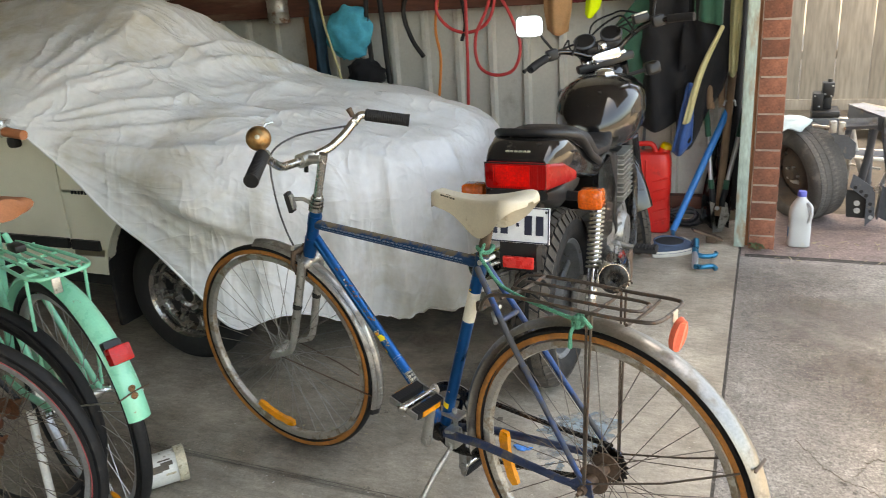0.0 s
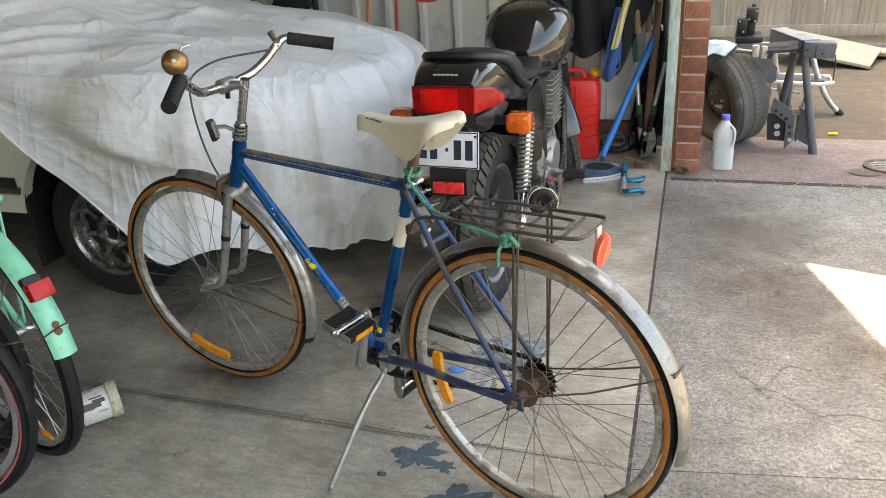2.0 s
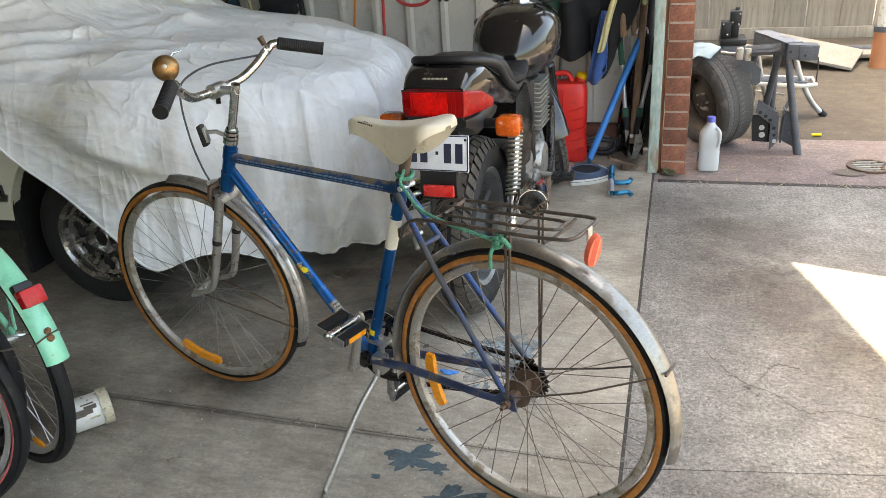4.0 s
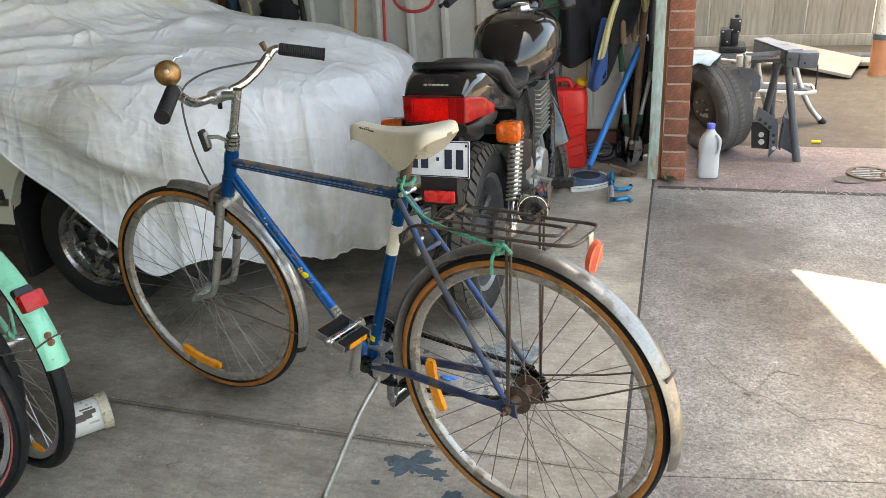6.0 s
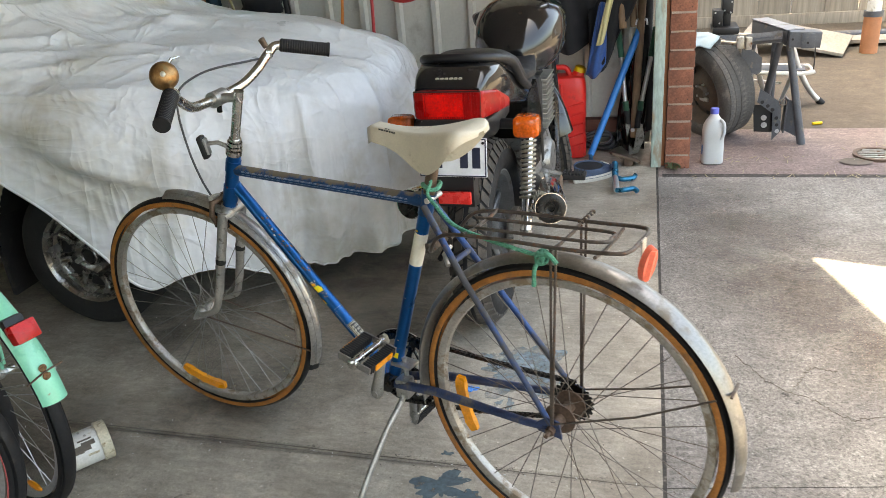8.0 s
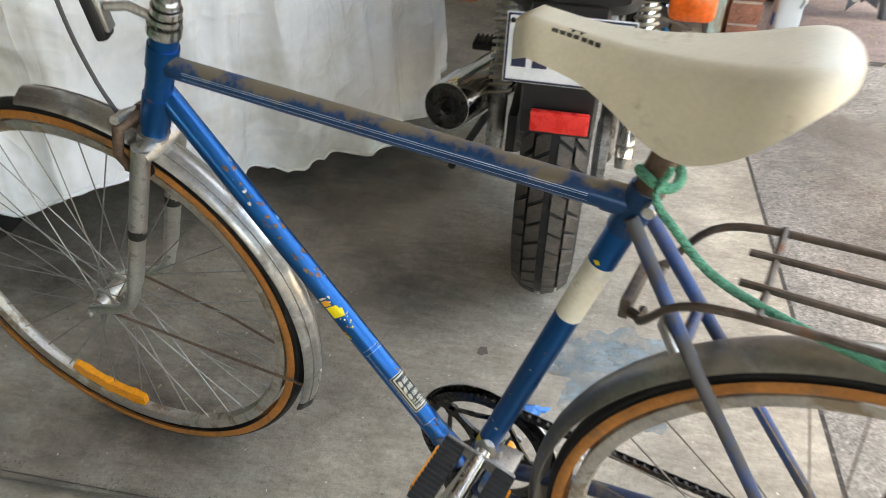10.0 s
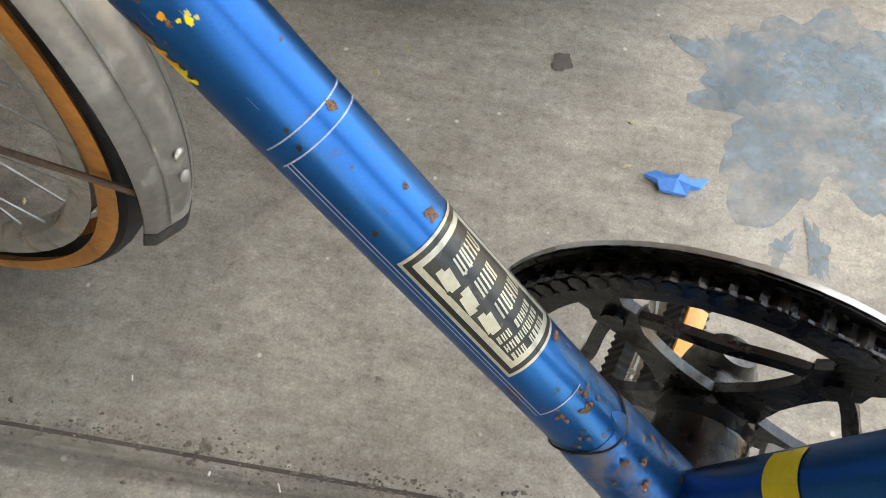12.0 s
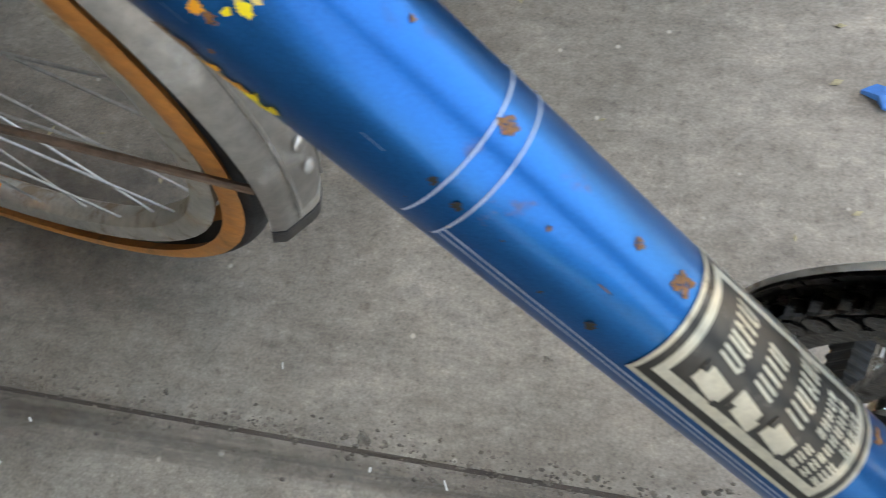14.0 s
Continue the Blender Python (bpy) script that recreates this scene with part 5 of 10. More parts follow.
rw = wheel(bike, "rear_wheel", Matrix.Translation(P3(0, 0, 0)), AX, 0.0165, 36, 0.026, M["rubber"], M["gum"], M["rim"], M["spoke"], M["rusty"], 0.062, 2.0, big_flange=True)
# amber spoke reflectors and valves
for w, a, r0 in ((fw, -72.0, 0.265), (rw, -12.0, 0.248)):
    g = Geo()
    rings = []
    for k in range(13):
        t = radians(a - 16 + 32 * k / 12)
        e = 0.012 if 0 < k < 12 else 0.009
        thick = 0.0055 + (0.002 if k % 4 == 2 else 0)
        rings.append([(math.cos(t) * (r0 + q * e), y, math.sin(t) * (r0 + q * e)) for q, y in ((-1, -thick), (1, -thick), (1, thick), (-1, thick))])
    part("spoke_reflector", g.loft(rings, Matrix.Translation((0, 0.006, 0))), M["amber"], w, "amber plastic spoke reflector")
part("valve", Geo().tube([(0.215, 0, 0.185), (0.232, 0, 0.20)], [0.0035, 0.0045], 8), M["plastic"], rw, "", pose(0, 0, 0, 0, 172))
# mudguards
part("rear_mudguard", fender(AX + 0.012, 0.026, -12, 189, 90, 0.014, Matrix.Translation(P3(0, 0, 0))), M["guard"], bike, "stained alloy rear mudguard")
part("front_mudguard", fender(AX + 0.007, 0.0235, 84, 201, 70, 0.013, Matrix.Translation(FH + Vector((-0.006, 0, 0))), 0.0020), M["guard_front"], bike, "dented alloy front mudguard", STEER)
part("mudguard_flap", fender(AX + 0.0072, 0.0242, 200, 203, 6, 0.0134, Matrix.Translation(FH + Vector((-0.006, 0, 0))), 0.0020), M["plastic"], bike, "black rubber end strip", STEER)
for y in (-0.0125, 0.0125):
    part("mudguard_rib", Geo().tube([(math.cos(radians(a)) * (AX + 0.0147), y, math.sin(radians(a)) * (AX + 0.0147)) for a in range(85, 201, 3)], 0.0012, 6), M["guard_front"], bike, "", STEER @ Matrix.Translation(FH + Vector((-0.006, 0, 0))))
for dz in (0.0, 0.018):
    a = radians(188 + dz * 190)
    part("rivet", Geo().sphere((math.cos(a) * (AX + 0.0200) - 0.006, 0.003, math.sin(a) * (AX + 0.0200)), (0.0020, 0.0042, 0.0042), 12), M["guard_front"], bike, "", STEER @ Matrix.Translation(FH))
for s in (1, -1):
    part("mudguard_stay", Geo().tube([P3(0.0, s * 0.068, 0.012), P3(-0.17, s * 0.052, 0.075), P3(-0.31, s * 0.030, 0.142)], 0.0022, 8), M["rack"], bike)
    part("mudguard_stay", Geo().tube([FH + Vector((0, s * 0.045, 0.008)), FH + Vector((-0.18, s * 0.036, -0.03)), FH + Vector((-0.335, s * 0.020, -0.072))], 0.0022, 8), M["rusty"], bike, "", STEER)
part("stay_clip", Geo().box((-0.327, 0, 0.150 + AX), (0.006, 0.052, 0.005), 0.002), M["rack"], bike)
# headset, stem, handlebar
HTS, HBS = HT + Vector((0.010, 0, 0.006)), HB + Vector((0.010, 0, 0.006))
for c, r, h in ((0.010, 0.0195, 0.012), (0.024, 0.0185, 0.006), (0.034, 0.0175, 0.008), (0.043, 0.0145, 0.006)):
    part("headset_ring", Geo().tube([HTS + hd * (c - h / 2), HTS + hd * (c + h / 2)], r, 24), M["chrome"], bike, "", STEER)
part("headset_ring", Geo().tube([HBS - hd * 0.014, HBS], 0.0195, 24), M["alloy"], bike, "", STEER)
STM = P3(0.771, 0, 0.635)
part("stem", Geo().tube([HTS + hd * 0.04, STM + hd * 0.004], 0.0113, 20), M["chrome"], bike, "tarnished chrome stem", STEER)
CL = P3(0.834, 0, 0.621)
part("stem_arm", Geo().tube([STM - hd * 0.012 - Vector((0.008, 0, 0)), CL], [0.0115, 0.0105], 16), M["alloy"], bike, "", STEER)
part("stem_clamp", Geo().tube([CL + Vector((0, 0.022, 0)), CL - Vector((0, 0.022, 0))], 0.0185, 20), M["alloy"], bike, "", STEER)
part("clamp_bolt", Geo().tube([CL + Vector((0.004, 0, -0.034)), CL + Vector((0, 0, -0.010))], [0.0065, 0.0065], 6), M["grease"], bike, "", STEER)
for s in (1, -1):
    bp = spline([CL, CL + Vector((0.002, s * 0.045, 0.0)), P3(0.828, s * 0.095, 0.628), P3(0.815, s * (0.135 if s > 0 else 0.145), 0.652)] + ([P3(0.802, 0.166, 0.676), P3(0.786, 0.188, 0.686), P3(0.733, 0.286, 0.6575)] if s > 0 else [P3(0.802, -0.185, 0.681), P3(0.785, -0.213, 0.692), P3(0.70, -0.272, 0.667)]), 6)
    part("handlebar", Geo().tube(bp, 0.0112, 18), M["chrome"], bike, "tarnished chrome swept handlebar", STEER)
    ga, gb = (P3(0.787, 0.186, 0.686), P3(0.730, 0.291, 0.656)) if s > 0 else (P3(0.787, -0.2125, 0.6925), P3(0.690, -0.279, 0.664))
    gd = (gb - ga)
    rr = [0.0135] + [0.0158 + 0.0011 * (k % 2) for k in range(40)] + [0.0174, 0.0170]
    pts = [ga + gd * (k / (len(rr) - 1)) for k in range(len(rr))]
    part("grip", Geo().tube(pts, rr, 20), M["rubber"], bike, "black ribbed rubber grip", STEER)
    c = P3(0.803, 0.166, 0.676) if s > 0 else P3(0.803, -0.186, 0.681)
    part("lever_clamp", Geo().tube([c - (gb - ga).normalized() * 0.007, c + (gb - ga).normalized() * 0.007], 0.015, 16), M["chrome"], bike, "", STEER)
    if s < 0:
        part("lever_pivot", Geo().tube([c + Vector((0.006, 0, 0.012)), c + Vector((0.012, 0.006, 0.034))], [0.007, 0.0085], 10), M["rusty"], bike, "broken brake lever pivot", STEER)
BC = P3(0.800, 0.176, 0.722)
bell_m = STEER @ along(BC, BC + Vector((-0.62, 0.72, 0.35)))
part("bell", Geo().lathe([(0.0, 0.026), (0.010, 0.0255), (0.020, 0.021), (0.027, 0.012), (0.0295, 0.002), (0.0292, -0.003), (0.027, -0.003)], 32, bell_m), M["bell"], bike, "tarnished brass bicycle bell")
part("bell_base", Geo().lathe([(0.0, -0.012), (0.0225, -0.012), (0.0235, -0.004), (0.02, 0.0), (0, 0)], 24, bell_m), M["chrome"], bike)
part("bell_screw", Geo().lathe([(0.0, 0.0285), (0.004, 0.028), (0.0058, 0.0265), (0.0055, 0.0245), (0, 0.0245)], 14, bell_m), M["silver"], bike)
part("bell_bracket", Geo().tube([BC + Vector((0.006, -0.006, -0.014)), P3(0.812, 0.168, 0.672)], [0.008, 0.012], 10), M["chrome"], bike, "", STEER)
part("bell_lever", Geo().tube([BC + Vector((0.012, -0.022, 0.010)), BC + Vector((0.004, -0.036, 0.026)), BC + Vector((-0.008, -0.048, 0.028))], [0.003, 0.0035, 0.002], 8), M["chrome"], bike, "", STEER)
cable = spline([P3(0.812, -0.176, 0.676), P3(0.845, -0.13, 0.672), P3(0.905, -0.04, 0.662), P3(0.935, 0.025, 0.630), P3(0.940, 0.040, 0.575), P3(0.94, 0.036, 0.48), P3(0.940, 0.020, 0.40), P3(0.925, 0.010, 0.345)], 10)
part("brake_cable", Geo().tube(cable, 0.0027, 8), M["cable"], bike, "grey brake cable")
# lamp bracket on the headset
part("lamp_arm", Geo().tube([HTS + hd * 0.024 + Vector((0.012, 0.004, 0)), P3(0.862, 0.012, 0.514), P3(0.884, 0.022, 0.514)], 0.0055, 10), M["alloy"], bike, "", STEER)
part("lamp_mount", Geo().box((0, 0, 0), (0.014, 0.028, 0.056), 0.005, STEER @ Matrix.Translation(P3(0.897, 0.024, 0.505)) @ pose(0, 0, 0, 0, 8, 20)), M["plastic"], bike, "black lamp mount")
part("lamp_mount_plate", Geo().box((0, 0, 0), (0.006, 0.020, 0.040), 0.002, STEER @ Matrix.Translation(P3(0.888, 0.022, 0.507)) @ pose(0, 0, 0, 0, 8, 20)), M["alloy"], bike, "dull metal clip")
# front brake caliper
cal = P3(0.908, -0.008, 0.345)
part("brake_arm", Geo().tube([cal + Vector((0, 0.0, 0.02)), cal + Vector((0.012, 0.036, 0.012)), cal + Vector((0.016, 0.043, -0.020)), cal + Vector((0.015, 0.032, -0.048))], [0.008, 0.008, 0.007, 0.006], 10), M["rusty"], bike, "corroded brake arm", STEER)
part("brake_arm", Geo().tube([cal + Vector((0.006, 0.0, 0.02)), cal + Vector((0.016, -0.036, 0.012)), cal + Vector((0.02, -0.043, -0.020)), cal + Vector((0.018, -0.032, -0.048))], [0.008, 0.008, 0.007, 0.006], 10), M["rusty"], bike, "corroded brake arm", STEER)
part("brake_arm", Geo().tube([cal + Vector((0.004, 0.046, 0.03)), cal + Vector((0.008, 0.02, 0.026)), cal + Vector((0.01, -0.02, 0.012))], 0.006, 10), M["alloy"], bike, "", STEER)
part("brake_bolt", Geo().tube([cal + Vector((-0.03, 0, -0.005)), cal + Vector((0.032, 0, -0.002))], 0.006, 10), M["rusty"], bike, "", STEER)
for s in (1, -1):
    part("brake_block", Geo().box(cal + Vector((0.012, s * 0.021, -0.055)), (0.04, 0.011, 0.012), 0.002), M["rubber"], bike, "", STEER)
# saddle and post
part("seat_post", Geo().tube([ST - (ST - BB).normalized() * 0.02, P3(0.249, 0, 0.520)], 0.0125, 18), M["rusty"], bike, "rusty seat post")
part("seat_clamp_bolt", Geo().tube([P3(0.262, 0.026, 0.440), P3(0.262, -0.026, 0.440)], 0.006, 8), M["alloy"], bike)
rings = []
for k, u in enumerate([i / 18 for i in range(14)] + [0.77, 0.82, 0.865, 0.90, 0.93, 0.955, 0.975, 0.99, 0.998]):
    x = 0.428 - 0.264 * u
    back = max(0.0, (u - 0.76) / 0.24)
    w = (0.020 + 0.066 * max(0.0, (u - 0.22) / 0.78) ** 1.35) * math.sqrt(max(0.004, 1 - back ** 2.4))
    if k == 0:
        w = 0.012
    top = 0.580 - 0.012 * math.sin(u * math.pi) + 0.024 * u ** 2.0 - (0.010 if k == 0 else 0.0) - 0.020 * back ** 4
    drop = (0.034 + 0.046 * math.exp(-((u - 0.60) / 0.26) ** 2)) * (1 - 0.75 * back ** 2)
    sec = []
    for j in range(17):
        t = -1 + 2 * j / 16
        y = w * math.copysign(abs(math.sin(t * math.pi / 2)) ** 0.8, t)
        z = top - drop * max(0.0, (abs(t) - 0.45) / 0.55) ** 2.1
        sec.append((x, y, z + AX))
    under = [(x, y * 0.88, z - 0.004) for (_, y, z) in reversed(sec[1:-1])]
    rings.append(sec + under)
saddle = part("saddle", Geo().loft(rings), M["saddle"], bike, "cream vinyl saddle with a small black print", None, 70)
for k, (u0, u1, v0, v1) in enumerate(((2.40, 2.80, 13.0, 13.45), (2.88, 3.20, 13.0, 13.45), (3.28, 3.60, 13.0, 13.45), (3.68, 4.00, 13.0, 13.45), (4.16, 4.48, 13.0, 13.45), (4.56, 4.88, 13.0, 13.45), (4.96, 5.28, 13.0, 13.45), (3.36, 4.32, 12.1, 12.25), (3.52, 3.68, 12.25, 12.7), (4.00, 4.16, 12.25, 12.7))):
    def on(u, v):
        i, j = int(u), int(v)
        a, b = Vector(rings[i][j]).lerp(Vector(rings[i][j + 1]), v - j), Vector(rings[i + 1][j]).lerp(Vector(rings[i + 1][j + 1]), v - j)
        return a.lerp(b, u - i) + Vector((0, 0.0006, 0.0007))
    part("print_bar", Geo().add([on(u0, v0), on(u1, v0), on(u1, v1), on(u0, v1)], [(0, 1, 2, 3)]), M["ink"], saddle)
part("saddle_rail", Geo().tube([P3(0.360, 0.010, 0.550), P3(0.278, 0.018, 0.522), P3(0.212, 0.022, 0.556)], 0.0035, 8), M["rusty"], bike)
part("saddle_rail", Geo().tube([P3(0.360, -0.010, 0.550), P3(0.278, -0.018, 0.522), P3(0.212, -0.022, 0.556)], 0.0035, 8), M["rusty"], bike)
part("saddle_clamp", Geo().tube([P3(0.255, 0.028, 0.522), P3(0.255, -0.028, 0.522)], 0.011, 14), M["rusty"], bike)
# crank, pedals, chain
CW = Matrix.Translation(BB)
ring_o = Geo()
ring_o.ring([(0.094, -0.047), (0.094, -0.044), (0.080, -0.044), (0.080, -0.047)], 60, CW @ AXLE)
part("chainring", ring_o, M["grease"], bike, "greasy black chainring")
part("chainring_guard", Geo().ring([(0.1015, -0.052), (0.1035, -0.048), (0.1015, -0.048), (0.0985, -0.0525)], 72, CW @ AXLE), M["grease"], bike, "greasy black chain guard ring")
part("guard_edge", Geo().ring([(0.1016, -0.0535), (0.1040, -0.0515), (0.1036, -0.0495), (0.1012, -0.0525)], 72, CW @ AXLE), M["alloy"], bike, "worn alloy edge")
part("chain_guard_disc", Geo().ring([(0.0995, -0.0525), (0.0995, -0.0495), (0.086, -0.0495), (0.086, -0.0525)], 60, CW @ AXLE), M["grease"], bike)
for k in range(5):
    a = radians(40 + 72 * k)
    o = Vector((math.cos(a), 0, math.sin(a)))
    t = Vector((-math.sin(a), 0, math.cos(a)))
    y = Vector((0, -0.048, 0))
    side = [(0.012, 0.014), (0.024, 0.0095), (0.034, 0.0068), (0.046, 0.0058), (0.056, 0.0060), (0.063, 0.0085), (0.068, 0.0110), (0.074, 0.0085), (0.079, 0.0105), (0.083, 0.0170)]
    arm = [(r, -q) for r, q in side] + side[::-1]
    part("chainring_arm", Geo().prism([(BB.x + math.cos(a) * r - math.sin(a) * q, BB.z + math.sin(a) * r + math.cos(a) * q) for r, q in arm], -0.050, -0.0455), M["grease"], bike)
    part("chainring_bolt", Geo().tube([BB + y + o * 0.068 + Vector((0, 0.006, 0)), BB + y + o * 0.068 - Vector((0, 0.006, 0))], 0.005, 8), M["grease"], bike)
    arc = [(a + 0.13 + 1.0 * j / 14, 0.067 - 0.009 * math.sin(math.pi * j / 14)) for j in range(15)]
    band = [(BB.x + math.cos(w) * q, BB.z + math.sin(w) * q) for w, q in arc] + [(BB.x + math.cos(w) * (q - 0.0062), BB.z + math.sin(w) * (q - 0.0062)) for w, q in arc[::-1]]
    part("chainring_arc", Geo().prism(band, -0.0495, -0.0460), M["grease"], bike)
part("spider_boss", Geo().lathe([(0, -0.060), (0.014, -0.060), (0.019, -0.05), (0.021, -0.040), (0.017, -0.034), (0, -0.034)], 20, CW @ AXLE), M["grease"], bike)
up = Vector((-0.052, 0, 0.164)).normalized()
for s in (1, -1):
    a0 = BB + Vector((0, s * 0.068, 0))
    up = Vector((-0.052 if s > 0 else -0.015, 0, 0.164)).normalized()
    a1 = a0 + up * (0.170 * s) + Vector((0, s * 0.012, 0))
    part("crank_arm", Geo().tube([a0 - up * 0.016 * s, a0, a0 + (a1 - a0) * 0.1, a0 + (a1 - a0) * 0.5, a0 + (a1 - a0) * 0.92, a1, a1 + up * 0.012 * s], [0.008, 0.0165, 0.0150, 0.0110, 0.0115, 0.0135, 0.006], 14, squash=0.62), M["alloy"] if s > 0 else M["cast"], bike, "dull alloy crank arm")
    part("crank_bolt", Geo().tube([a0, a0 + Vector((0, s * 0.012, 0))], 0.009, 12), M["alloy"] if s > 0 else M["grease"], bike)
    pc = a1 + Vector((0, s * 0.062, 0))
    tilt = pose(0, 0, 0, 0, -14 if s > 0 else 70, 0)
    pm = Matrix.Translation(pc) @ tilt
    ped = part("pedal", Geo().lathe([(0, -0.055), (0.009, -0.055), (0.008, -0.04), (0.0085, 0.035), (0.0125, 0.042), (0.0125, 0.054), (0.006, 0.058), (0, 0.058)], 18, pose(0, 0, 0, -90 * s)), M["chrome"], bike, "worn pedal with rubber blocks", pm)
    for q in (1, -1):
        rib_rows = []
        for rib in range(53):
            grow = 0.0012 if rib % 4 in (1, 2) else 0.0
            rib_rows.append([(q * 0.031 + sx * (0.0108 + grow), -0.043 + 0.086 * rib / 52, sz * (0.0086 + grow)) for sx, sz in ((-1, -1), (1, -1), (1, 1), (-1, 1))])
        part("pedal_block", Geo().loft(rib_rows), M["rubber"], ped, "ribbed black rubber pedal block", None, 25)
        part("pedal_reflector", Geo().box((q * 0.0442, 0, 0), (0.003, 0.058, 0.014), 0.001), M["amber"], ped, "amber pedal reflector")
    for q in (0.046, -0.046):
        part("pedal_plate", Geo().box((0, q, 0), (0.084, 0.004, 0.0165), 0.001), M["cast"], ped)
# chain: upper and lower run as links
links = []
RS = 0.044
cy = -0.045


def chain_pt(s, top):
    a = BB + Vector((0, cy, 0)) + Vector((0.006, 0, 0.0935 if top else -0.0935))
    b = P3(0, cy, 0) + Vector((0.0, 0, RS if top else -RS))
    sag = -0.010 * math.sin(math.pi * s) if not top else -0.004 * math.sin(math.pi * s)
    return a + (b - a) * s + Vector((0, 0, sag))


chain = part("chain", Geo().tube([chain_pt(k / 10, True) for k in range(11)], 0.0022, 6), M["grease"], bike, "greasy rusty chain")
eight = [(sx * (0.0063 + 0.0047 * math.cos(w)), sz * 0.0047 * math.sin(w)) for sx, sz, ws in ((1, 1, (0.0, 0.7, 1.4, 2.2)), (-1, 1, (2.2, 1.4, 0.7, 0.0)), (-1, -1, (0.7, 1.4, 2.2)), (1, -1, (2.2, 1.4, 0.7))) for w in ws]
lk = Geo().prism(eight, 0.0030, 0.0042).prism(eight, -0.0042, -0.0030).tube([(-0.0063, 0.0048, 0), (-0.0063, -0.0048, 0)], 0.0038, 8).mesh("chain_link", M["grease"])
for top in (True, False):
    for k in range(36):
        a, b = chain_pt(k / 36, top), chain_pt((k + 1) / 36, top)
        d = b - a
        part("chain_link", lk, None, chain, "", Matrix.Translation((a + b) / 2) @ pose(0, 0, 0, 0, math.degrees(math.atan2(-d.z, d.x))))
for k in range(34):
    a = radians(100 - 185 * k / 33 + 0)
    c = BB + Vector((math.cos(a) * 0.0935, cy, math.sin(a) * 0.0935))
    part("chain_link", lk, None, chain, "", Matrix.Translation(c) @ pose(0, 0, 0, 0, -math.degrees(a) + 90))
for r, y in ((0.044, -0.040), (0.036, -0.0455), (0.030, -0.050)):
    g = Geo()
    tn = int(r * 500)
    out = []
    for k in range(tn * 4):
        a = 2 * math.pi * k / (tn * 4)
        q = r + (0.0035 if k % 4 in (1, 2) else -0.0015)
        out.append((q * math.cos(a), q * math.sin(a) + AX))
    part("sprocket", g.prism(out, y, y + 0.002), M["grease"], bike)
# kickstand
foot = bike.matrix_basis.inverted() @ Vector((-0.767, 1.362, 0.006))
kt = P3(0.402, 0.026, -0.062)
part("kickstand_plate", Geo().box(P3(0.405, 0.0, 0.006), (0.055, 0.040, 0.008), 0.003), M["alloy"], bike)
part("kickstand_bolt", Geo().tube([P3(0.405, 0, 0.022), P3(0.405, 0, -0.05)], 0.006, 8), M["alloy"], bike)
part("kickstand_block", Geo().box(P3(0.405, 0.012, -0.052), (0.034, 0.034, 0.050), 0.006), M["alloy"], bike, "cast kickstand block")
part("kickstand", Geo().tube(spline([kt, kt + Vector((0.004, 0.008, -0.022)), kt + (foot - kt) * 0.35 + Vector((0.004, 0.003, 0)), foot + (kt - foot) * 0.12, foot, foot + Vector((-0.016, 0.016, 0.000))], 6), [0.0070] * 20 + [0.0062] * 11, 12), M["alloy"], bike, "dull alloy kickstand")
# rear rack
rk = part("rear_rack", Geo().tube(spline([P3(0.252, 0.028, 0.339), P3(0.248, 0.052, 0.345), P3(0.205, 0.066, 0.391), P3(0.10, 0.068, 0.404), P3(-0.05, 0.068, 0.408), P3(-0.145, 0.064, 0.414), P3(-0.168, 0.046, 0.416), P3(-0.170, 0.0, 0.416), P3(-0.168, -0.046, 0.416), P3(-0.145, -0.064, 0.414), P3(-0.05, -0.068, 0.408), P3(0.10, -0.068, 0.404), P3(0.205, -0.066, 0.391), P3(0.248, -0.052, 0.345), P3(0.252, -0.028, 0.339)], 6), 0.0040, 10), M["rack"], bike, "tarnished dark wire luggage rack")
part("rack_wire", Geo().tube(spline([P3(0.178, 0.024, 0.399), P3(0.06, 0.026, 0.404), P3(-0.098, 0.026, 0.412), P3(-0.116, 0.0, 0.413), P3(-0.098, -0.026, 0.412), P3(0.06, -0.026, 0.404), P3(0.178, -0.024, 0.399)], 6), 0.0036, 8), M["rack"], rk)
for x in (0.155, -0.028, -0.112):
    part("rack_wire", Geo().tube([P3(x, 0.07, 0.403), P3(x, 0.03, 0.398), P3(x, -0.03, 0.398), P3(x, -0.07, 0.403)], 0.0036, 8), M["rack"], rk)
part("rack_spring", Geo().tube(spline([P3(-0.072 + 0.004 * math.cos(k * 2.1), 0.034 - 0.0045 * k, 0.448 + 0.004 * math.sin(k * 2.1)) for k in range(16)], 3), 0.0016, 6), M["rack"], rk)
part("rack_bracket", Geo().box(P3(0.268, 0.0, 0.339), (0.010, 0.075, 0.022), 0.002), M["rack"], rk)
for s in (1, -1):
    for dx in (0.0, -0.013):
        part("rack_stay", Geo().tube([P3(-0.028 + dx * 0.8, s * 0.069, 0.405), P3(-0.004 + dx * 0.2, s * 0.074, 0.018)], 0.0027, 8), M["rack"], rk)
    part("rack_arm", Geo().tube([P3(0.25, s * 0.046, 0.343), P3(0.262, s * 0.036, 0.338)], 0.005, 8), M["rack"], rk)
    part("axle_end", Geo().tube([P3(0, s * 0.070, 0), P3(0, s * 0.094, 0)], 0.0045, 10), M["rusty"], bike)
    part("wheel_nut", Geo().tube([P3(0, s * 0.068, 0), P3(0, s * 0.080, 0)], 0.0098, 6), M["rusty"], bike)
RFM = Matrix.Translation(P3(-0.178, 0, 0.376)) @ pose(0, 0, 0, 8, -8, -30)
